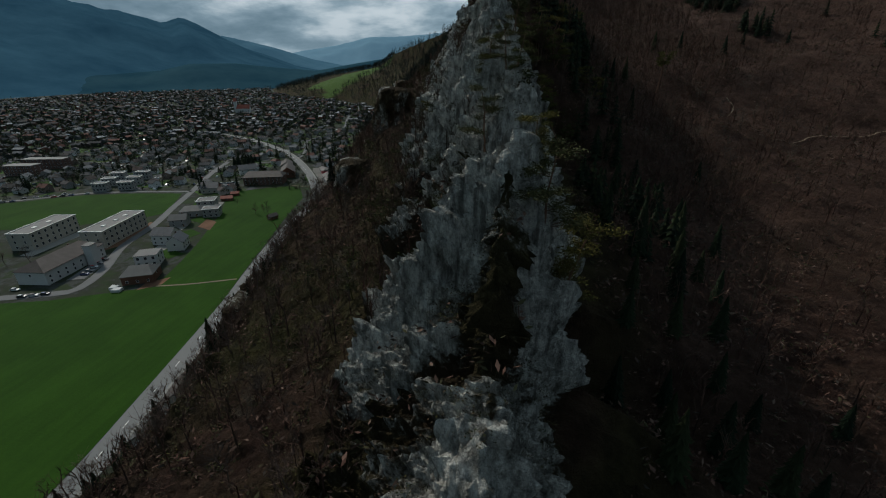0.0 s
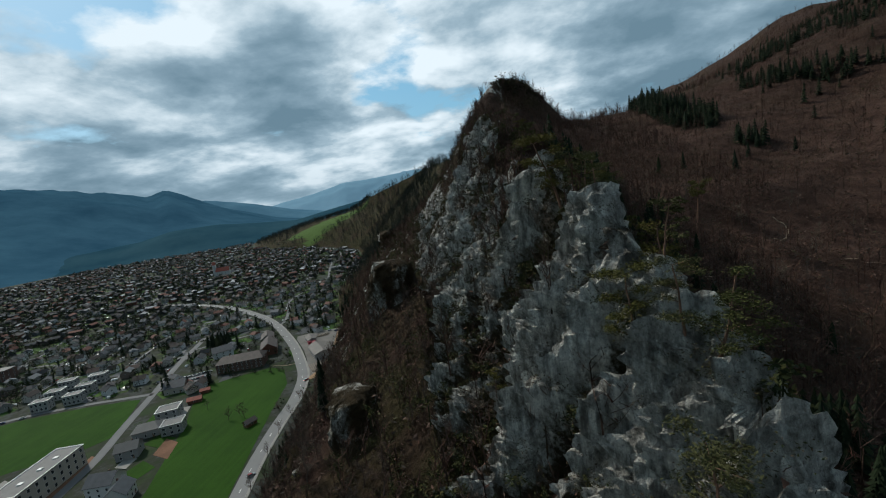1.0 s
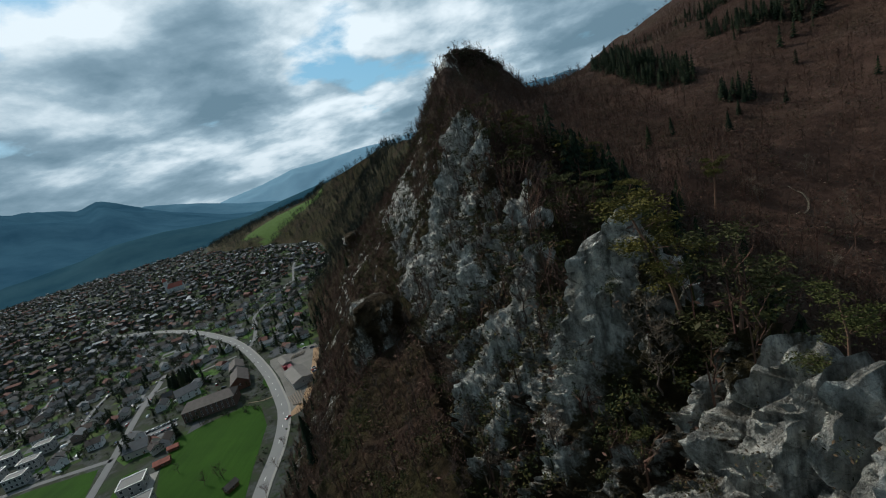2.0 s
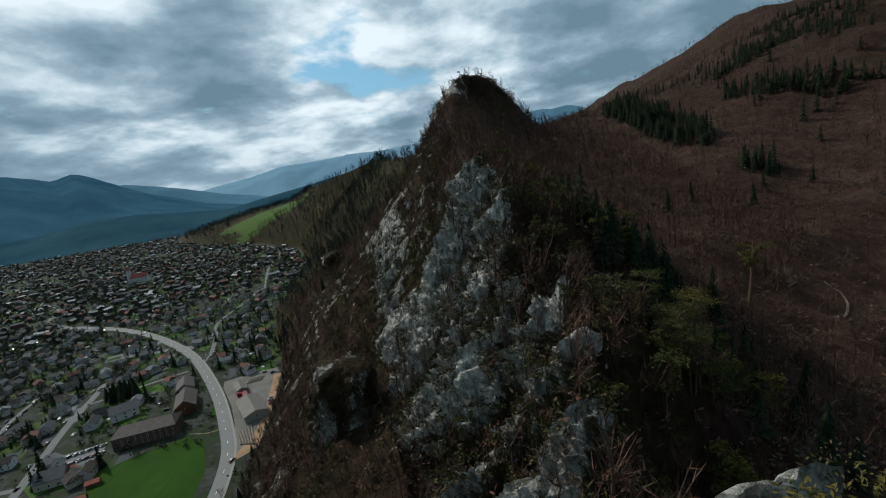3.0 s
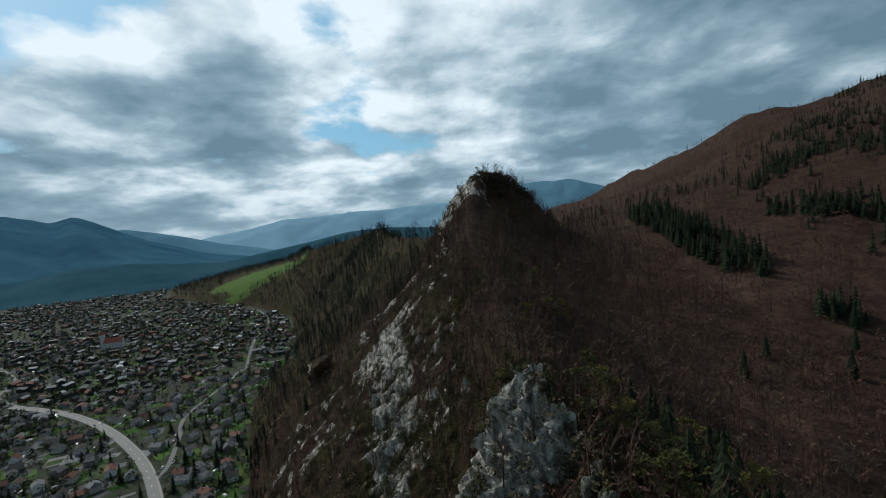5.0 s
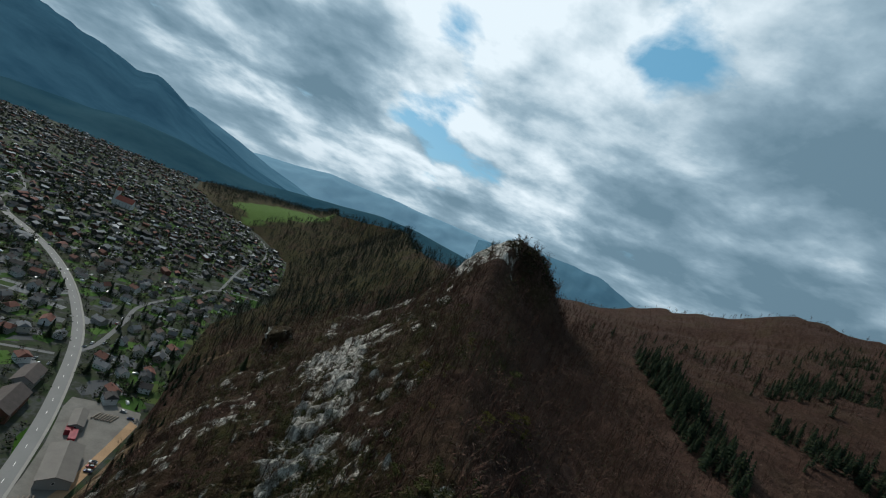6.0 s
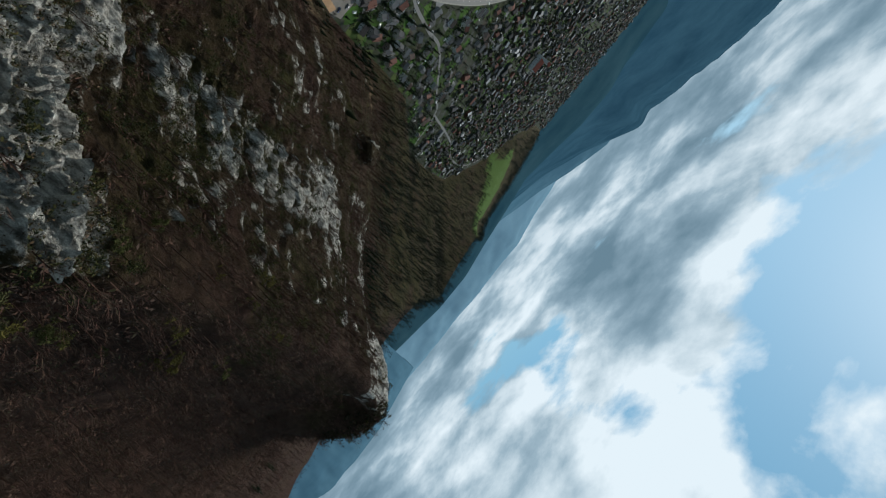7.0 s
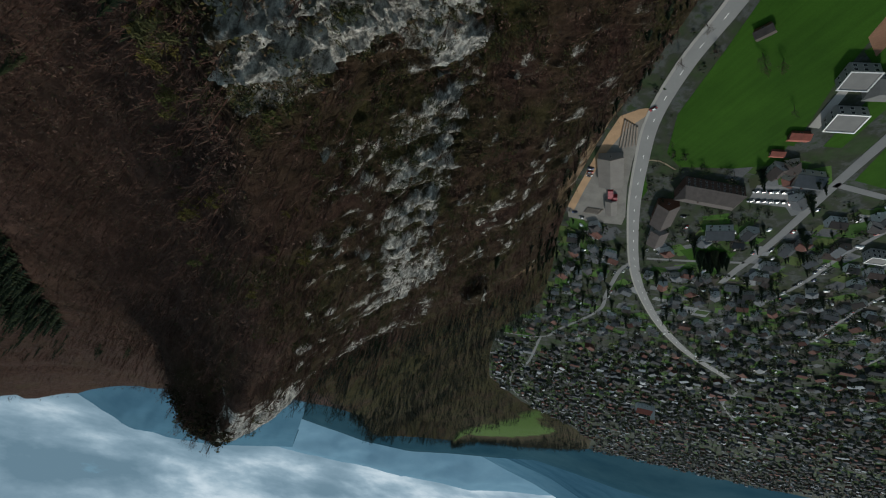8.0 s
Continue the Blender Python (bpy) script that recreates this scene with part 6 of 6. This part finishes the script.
vs, fs, n = [], [], 0
for far, x, y, turn, pick in lots:
    if far > 1100:
        continue
    for _ in range(4):
        t = math.radians(turn) + town_rng.choice((0, 1.57))
        l, w = town_rng.uniform(2.4, 6.0), town_rng.uniform(2.0, 5.0)
        ox, oy = x + town_rng.uniform(-9, 9), y + town_rng.uniform(-9, 9)
        c_, s_ = math.cos(t), math.sin(t)
        top = 0.022 + 0.0005 * (n // 8 % 40)
        q = np.array([(-l, -w, -0.2), (l, -w, -0.2), (l, w, -0.2), (-l, w, -0.2), (-l, -w, top), (l, -w, top), (l, w, top), (-l, w, top)])
        vs.append(np.stack([q[:, 0] * c_ - q[:, 1] * s_ + ox, q[:, 0] * s_ + q[:, 1] * c_ + oy, q[:, 2]], 1))
        fs.append(np.array([(4, 5, 6, 7), (0, 1, 5, 4), (1, 2, 6, 5), (2, 3, 7, 6), (3, 0, 4, 7)]) + n)
        n += 8
tagged(grid_object("garden_plots", np.concatenate(vs), np.concatenate(fs), LAWN, None, False), "lawns, beds and paved yards between the houses", "gardens", kind="stuff")

# cars parked beside the houses farther off
vs, fs, n = [], [], 0
for far, x, y, turn, pick in lots:
    if not 200 < far < 800:
        continue
    for _ in range(town_rng.choice((0, 1, 1, 2))):
        t = math.radians(turn) + town_rng.choice((0, 1.57))
        ox, oy = x + town_rng.choice((-1, 1)) * town_rng.uniform(3.6, 5.4), y + town_rng.choice((-1, 1)) * town_rng.uniform(3.6, 5.4)
        c_, s_ = math.cos(t), math.sin(t)
        q = [(sx_ * 1.3, sy_ * 0.55, z_) for z_ in (0.05, 0.58) for sx_, sy_ in ((-1, -1), (1, -1), (1, 1), (-1, 1))] + [(-0.85, -0.42, 0.92), (0.3, -0.42, 0.92), (0.3, 0.42, 0.92), (-0.85, 0.42, 0.92)]
        q = np.array(q)
        vs.append(np.stack([q[:, 0] * c_ - q[:, 1] * s_ + ox, q[:, 0] * s_ + q[:, 1] * c_ + oy, q[:, 2]], 1))
        quad = [(a0 + k0, a0 + (k0 + 1) % 4, a0 + 4 + (k0 + 1) % 4, a0 + 4 + k0) for a0 in (0, 4) for k0 in range(4)] + [(8, 9, 10, 11)]
        fs.append(np.array(quad) + n)
        n += 12
CARS_FAR = palette("far_car_paint", [(0.6, 0.61, 0.62), (0.04, 0.045, 0.06), (0.03, 0.03, 0.032), (0.75, 0.75, 0.74), (0.28, 0.29, 0.3), (0.5, 0.51, 0.52)], 0.3, "island", 0.6)
tagged(grid_object("distant_cars", np.concatenate(vs), np.concatenate(fs), CARS_FAR, None, False), "parked cars scattered between the town's houses", "cars", kind="stuff")

# garden trees, hedges and conifers between the houses
cells = {}
for far, x, y, turn, pick in lots:
    cells.setdefault((int(x // 10), int(y // 10)), []).append((x, y))


def free_of_houses(x, y, gap):
    i0, j0 = int(x // 10), int(y // 10)
    return all(math.hypot(x - hx, y - hy) > gap for di in (-1, 0, 1) for dj in (-1, 0, 1) for hx, hy in cells.get((i0 + di, j0 + dj), ()))


def garden_tree_units(count, leaves, size, seed):
    """Rounded, uneven garden trees of loose leaf clumps on a short trunk."""
    out = []
    for k in range(count):
        r2 = random.Random(seed + k)
        v, f = [], []
        prism(v, f, (0, 0, -0.2), (0, 0, 2.4), 0.14, 0.08)
        limbs = [Vector((r2.gauss(0, 0.75), r2.gauss(0, 0.75), r2.uniform(1.7, 4.3))) for _ in range(5)]
        for n_ in range(leaves):
            leaf_quad(v, f, limbs[n_ % 5] + Vector((r2.gauss(0, 0.55), r2.gauss(0, 0.55), r2.gauss(0, 0.5))), size * r2.uniform(0.7, 1.3), r2, 0.6)
        tri = []
        for q in f:
            tri += [(q[0], q[1], q[2]), (q[0], q[2], q[3])]
        out.append((np.array([tuple(c) for c in v], np.float32), np.array(tri, np.int32)))
    return out


near_garden, far_garden = garden_tree_units(6, 70, 0.30, 510), garden_tree_units(6, 20, 0.62, 540)
green = {"near": [], "far": [], "conifer": [], "far_conifer": [], "hedge": []}
for far, x, y, turn, pick in lots:
    for _ in range(13 if far < 450 else 11 if far < 800 else 9):
        qx, qy = x + town_rng.uniform(-11, 11), y + town_rng.uniform(-11, 11)
        kind, s_ = town_rng.random(), town_rng.random()
        if not free_of_houses(qx, qy, 3.0) or min(np.min(np.hypot(ln[:, 0] - qx, ln[:, 1] - qy)) - half for ln, half in street_pts) < -0.3 or any(inside(qx, qy, p) for p in solid):
            continue
        if kind < 0.5:
            green["near" if far < 380 else "far"].append((qx, qy, 0.4 + 0.75 * s_))
        elif kind < 0.68:
            green["conifer" if far < 330 else "far_conifer"].append((qx, qy, 0.40 + 0.85 * s_ * s_))
        elif far < 700:
            green["hedge"].append((qx, qy, 0.6 + 0.9 * s_))
wild = random.Random(63)
blocked = [(-130, 151.7, 11.3, 5.0, 16), (-126.5, 172.5, 8.0, 4.2, 117), (-137, 190, 6.0, 3.6, 118), (-155, 172, 5.2, 3.8, 40)]
plot = [(-104, 140), (-128, 138), (-144, 140), (-164, 150), (-150, 185), (-140, 203), (-112, 174), (-101, 153)]
park = [(-142, 141), (-155, 134), (-163, 145), (-148, 151)]
for _ in range(260):
    qx, qy, s_ = wild.uniform(-168, -100), wild.uniform(136, 204), wild.random()
    if not inside(qx, qy, plot) or inside(qx, qy, park) or min(np.min(np.hypot(ln[:, 0] - qx, ln[:, 1] - qy)) - half for ln, half in street_pts) < 0.2:
        continue
    hits = [(abs((qx - bx0) * math.cos(radians(a0)) + (qy - by0) * math.sin(radians(a0))) < l0 + 1.2, abs((qy - by0) * math.cos(radians(a0)) - (qx - bx0) * math.sin(radians(a0))) < w0 + 1.2) for bx0, by0, l0, w0, a0 in blocked]
    if any(u and w for u, w in hits):
        continue
    green["near" if s_ < 0.45 else "hedge"].append((qx, qy, 0.45 + 0.6 * wild.random()))
for k in range(10, len(main_line) - 6):
    for edge_, odds in ((-4.6, 0.30), (4.6, 0.45)):
        if wild.random() < odds and main_line[k][1] > 95:
            qx, qy = main_line[k] + np.array((dd[k][1], -dd[k][0])) * (edge_ + wild.uniform(-0.6, 0.6))
            if not inside(qx, qy, solid[3]) and not (edge_ > 0 and 122 < qy < 206):
                green["hedge"].append((qx, qy, 0.4 + 0.7 * wild.random()))
for key, name, units, mat, text, kind, seed in (("near", "garden_trees", near_garden, GARDEN, "budding and bare garden trees between the houses", "trees", 51), ("far", "garden_trees", far_garden, GARDEN, "garden trees between the town's farther houses", "trees", 55),
                                                ("conifer", "garden_conifers", su, SPRUCES, "dark green conifers in the nearer gardens", "trees", 54), ("far_conifer", "garden_conifers", su_far, SPRUCES, "dark green conifers in the town's gardens", "trees", 52),
                                                ("hedge", "garden_hedges", gu_, GARDEN, "green and brown hedges in the gardens", "hedges", 53)):
    spots_ = np.array(green[key])
    joined(name, units, np.c_[spots_[:, :2], np.zeros(len(spots_))], spots_[:, 2], mat, text, kind, seed)

# trees on the meadow, by the road and the dark group on the lawn
for x, y, s in ((-96.5, 98, 0.85), (-103, 97, 0.8), (-99.5, 100, 0.7), (-119, 107.5, 0.6), (-52, -75, 0.5), (-49.5, -12, 0.6), (-56, 10, 0.6), (-60, 26, 0.7), (-64, 40, 0.6), (-69, 56, 0.8), (-73, 72, 0.7), (-75.5, 84, 0.8), (-77, 97, 0.7), (-79, 108, 0.7), (-84, 101, 0.5), (-100, 137, 0.5), (-104, 141, 0.4), (-138, 48, 0.6), (-152, 33, 0.9), (-158, 30, 0.8)):
    o = copy_thing(bare_things[town_rng.randrange(6)], Matrix())
    o.matrix_basis = pose(x, y, 0.05, 0, 0, town_rng.uniform(0, 360)) @ Matrix.Scale(s, 4)
    tagged(o, "leafless tree beside the road and meadow")
for k in range(16):
    t, q = 2.4 * k, 6.5 * math.sqrt((k + 0.5) / 16)
    o = copy_thing(spruce_things[k % 4], Matrix())
    o.matrix_basis = pose(-171 + q * math.cos(t) * 1.2, 193 + q * math.sin(t), 0.04, 0, 0, 40 * k) @ Matrix.Diagonal((1.15, 1.15, 0.95 - 0.02 * q, 1))
    tagged(o, "dark green spruce in the dense group on the lawn")


# ---- cars and yard things ----
CARPAINT = palette("car_paint", [(0.55, 0.56, 0.57), (0.03, 0.035, 0.05), (0.02, 0.02, 0.022), (0.7, 0.7, 0.69), (0.05, 0.07, 0.16), (0.25, 0.26, 0.27), (0.3, 0.03, 0.03)], 0.25, spec=0.6)
TYRE = plain("tyre_rubber", (0.02, 0.02, 0.02), 0.9, 0.1, 4)


def car():
    root = tagged(new("car"), "parked car with dark windows on the asphalt", "car", "parked cars")
    bm = bmesh.new()
    prof = [(-1.3, 0.2), (-1.3, 0.5), (-1.15, 0.56), (-0.85, 0.6), (0.55, 0.58), (1.2, 0.5), (1.3, 0.4), (1.3, 0.2)]
    a_, b_ = [bm.verts.new((x, -0.52, z)) for x, z in prof], [bm.verts.new((x, 0.52, z)) for x, z in prof]
    bm.faces.new(a_), bm.faces.new(b_[::-1])
    for k in range(len(prof)):
        bm.faces.new((a_[k], b_[k], b_[(k + 1) % len(prof)], a_[(k + 1) % len(prof)]))
    bmesh.ops.recalc_face_normals(bm, faces=bm.faces[:])
    body_ = part("body", bm, CARPAINT, root)
    bm = bmesh.new()
    lo = [bm.verts.new(p) for p in ((-1.1, -0.47, 0.58), (0.62, -0.47, 0.58), (0.62, 0.47, 0.58), (-1.1, 0.47, 0.58))]
    hi = [bm.verts.new(p) for p in ((-0.8, -0.38, 0.87), (0.18, -0.38, 0.87), (0.18, 0.38, 0.87), (-0.8, 0.38, 0.87))]
    for k in range(4):
        bm.faces.new((lo[k], lo[(k + 1) % 4], hi[(k + 1) % 4], hi[k]))
    part("window", bm, GLASS, root)
    box_part("roof", root, CARPAINT, -0.8, 0.18, -0.38, 0.38, 0.865, 0.9)
    for x in (-0.8, 0.8):
        for y in (-0.5, 0.5):
            bm = bmesh.new()
            bmesh.ops.create_cone(bm, cap_ends=True, segments=10, radius1=0.2, radius2=0.2, depth=0.14, matrix=pose(x, y, 0.2, 90))
            part("wheel", bm, TYRE, root)
    return root


cars = [(-123.6, 28.6, 20), (-124.3, 31.0, 20), (-125.6, 33.8, 20), (-126.8, 36.8, 20), (-127.6, 39.8, 20), (-135.2, 15.4, 15), (-128.4, 12.2, 20), (-125.5, 13.4, 20), (-122.9, 14.8, 20)]
cars += [(-144.3 - 1.9 * k, 143.5 - 1.05 * k, 60) for k in range(6)] + [(-147.5 - 1.9 * k, 149 - 1.05 * k, 60) for k in range(6)] + [(-158 - 0.6 * k, 138 + 1.7 * k, 150) for k in range(4)]
cars += [(-84.5 - 1.0 * k, 165 + 2.1 * k, 200) for k in range(3)] + [(-84.5, 127.5, 70), (-96, 197, 30), (-101, 199, 20), (-141, 199, 30), (-146, 203, 120), (-144, 206, 115), (-150, 205, 110), (-136, 172, 30), (-143, 178, 110)]
for k in range(120):
    ln, half = lines[town_rng.choice((1, 2, 3, 4, 6, 7, 8))]
    i = town_rng.randrange(2, len(ln) - 2)
    d = ln[i + 1] - ln[i - 1]
    d = d / np.linalg.norm(d)
    q = ln[i] + np.array((d[1], -d[0])) * (half - 0.2) * town_rng.choice((-1, 1))
    if abs(q[0] + 150) < 60 and q[1] < 130 or inside(q[0], q[1], outs[0][1]) or inside(q[0], q[1], outs[1][1]):
        continue
    cars.append((q[0], q[1], math.degrees(math.atan2(d[1], d[0]))))
cars.append((float(main_line[70][0]) + 1.0, float(main_line[70][1]), 52))
model = car()
for k, (x, y, turn) in enumerate(cars):
    put(model if k == 0 else copy_thing(model, Matrix()), x, y, turn + town_rng.uniform(-3, 3), 0.085)
# logs by the depot
for k in range(6):
    bm = bmesh.new()
    bmesh.ops.create_cone(bm, cap_ends=True, segments=9, radius1=0.33, radius2=0.27, depth=15.0 - k, matrix=pose(0, 0, 0, 0, 90))
    o = tagged(part("log", bm, LOG), "long stripped tree trunk stacked in the yard", "log", "logs in the yard")
    put(o, -83.3 - 0.95 * k, 142.5 - 0.35 * k, 118 + 1.2 * k, 0.36)
for k in range(7):
    bm = bmesh.new()
    bmesh.ops.create_cone(bm, cap_ends=True, segments=9, radius1=0.3, radius2=0.27, depth=5.0, matrix=pose(0, 0, 0, 0, 90))
    o = tagged(part("log", bm, LOG), "short stripped log lying in the gravel yard", "log", "logs in the yard")
    put(o, -99.5 - 1.0 * k, 192.5 - 0.4 * k, 100 + town_rng.uniform(-4, 4), 0.34)
for x, y, turn, l in ((-100.5, 174.5, 125, 3.0), (-104, 176.5, 125, 2.0)):
    root = tagged(new("container"), "dark red steel container beside the depot hall", "container", "red containers")
    box_part("body", root, RED, -l, l, -1.1, 1.1, 0.1, 2.0, bevel=0.06)
    box_part("lid", root, RED, -l - 0.04, l + 0.04, -1.14, 1.14, 2.004, 2.1)
    put(root, x, y, turn, 0.06)
bm = bmesh.new()
for k in range(26):
    x, y, s = town_rng.gauss(0, 1.2), town_rng.gauss(0, 0.8), town_rng.uniform(0.15, 0.4)
    bmesh.ops.create_cone(bm, cap_ends=True, segments=7, radius1=s, radius2=s * 0.6, depth=s * 1.6, matrix=pose(x, y, s * 0.7, town_rng.uniform(-40, 40), town_rng.uniform(-40, 40), 0))
put(tagged(part("stone_heap", bm, GRAVEL), "heap of broken stone at the yard's edge", "heap"), -92.5, 197.5, 0)
# building site clutter
for x, y, l, w, h, lab in ((-104.5, 21.5, 1.2, 0.9, 1.0, "turquoise site toilet on the verge"), (-102.5, 20.5, 1.4, 1.0, 0.9, "white wrapped building material on the verge"), (-106, 22.5, 0.5, 0.5, 0.7, "white wrapped pallet on the verge")):
    put(tagged(box_part("site_crate", None, WHITE, -l, l, -w, w, 0, h, bevel=0.08), lab, "crate"), x, y, 15)
# tall lone pine on the cleared slope
rs = random.Random(77)
tv, tf, cv, cf = [], [], [], []
g0 = ground_at(61, 74)
prism(tv, tf, (0, 0, -0.5), (0.9, 0.2, 8.5), 0.30, 0.22, 7)
prism(tv, tf, (0.9, 0.2, 8.5), (1.3, 0.3, 16.5), 0.22, 0.07, 7)
for k in range(13):
    a_ = Vector((1.2, 0.3, rs.uniform(11.5, 16)))
    turn = rs.uniform(0, 6.28)
    b_ = a_ + Vector((math.cos(turn), math.sin(turn), rs.uniform(-0.1, 0.35))) * rs.uniform(1.2, 2.6)
    prism(tv, tf, a_, b_, 0.09, 0.03)
    for _ in range(130):
        leaf_quad(cv, cf, a_.lerp(b_, rs.uniform(0.5, 1.1)) + Vector((rs.gauss(0, 0.4), rs.gauss(0, 0.4), rs.gauss(0, 0.25))), rs.uniform(0.16, 0.3), rs, 0.4)
lone = tree_thing("pine_tree", "tall lone pine with a bare trunk on the cleared slope", "tree", mesh_of("trunk", tv, tf, PINE_BARK), mesh_of("crown", cv, cf, NEEDLE))
lone.matrix_basis = Matrix.Translation(g0)
# summit mast
root = tagged(new("summit_mast"), "thin grey mast on the summit rock", "mast")
bm = bmesh.new()
bmesh.ops.create_cone(bm, cap_ends=True, segments=6, radius1=0.09, radius2=0.05, depth=5.5, matrix=pose(0, 0, 2.4))
part("pole", bm, METAL, root)
box_part("flag", root, GREYW, 0.05, 0.7, -0.02, 0.02, 4.7, 5.1)
root.matrix_basis = Matrix.Translation(ground_at(25.5, 224))
# trodden paths in the combe
for pts in ([(80, 74.5), (83.5, 76), (87, 79.5), (86, 84)], [(88, 62), (96, 61), (110, 66), (132, 72)]):
    ln = smooth_line(pts, 1.2)
    bm = bmesh.new()
    rows_ = []
    dv = np.gradient(ln, axis=0)
    dv /= np.linalg.norm(dv, axis=1)[:, None]
    for (x, y), (u, v) in zip(ln, dv):
        rows_.append([bm.verts.new((x + v * s, y - u * s, ground_at(x, y).z + 0.35)) for s in (-0.22, 0.22)])
    for a_, b_ in zip(rows_, rows_[1:]):
        bm.faces.new((a_[0], b_[0], b_[1], a_[1]))
    tagged(part("path", bm, TRACK), "pale trodden path through the cleared slope", "path", kind="structure")
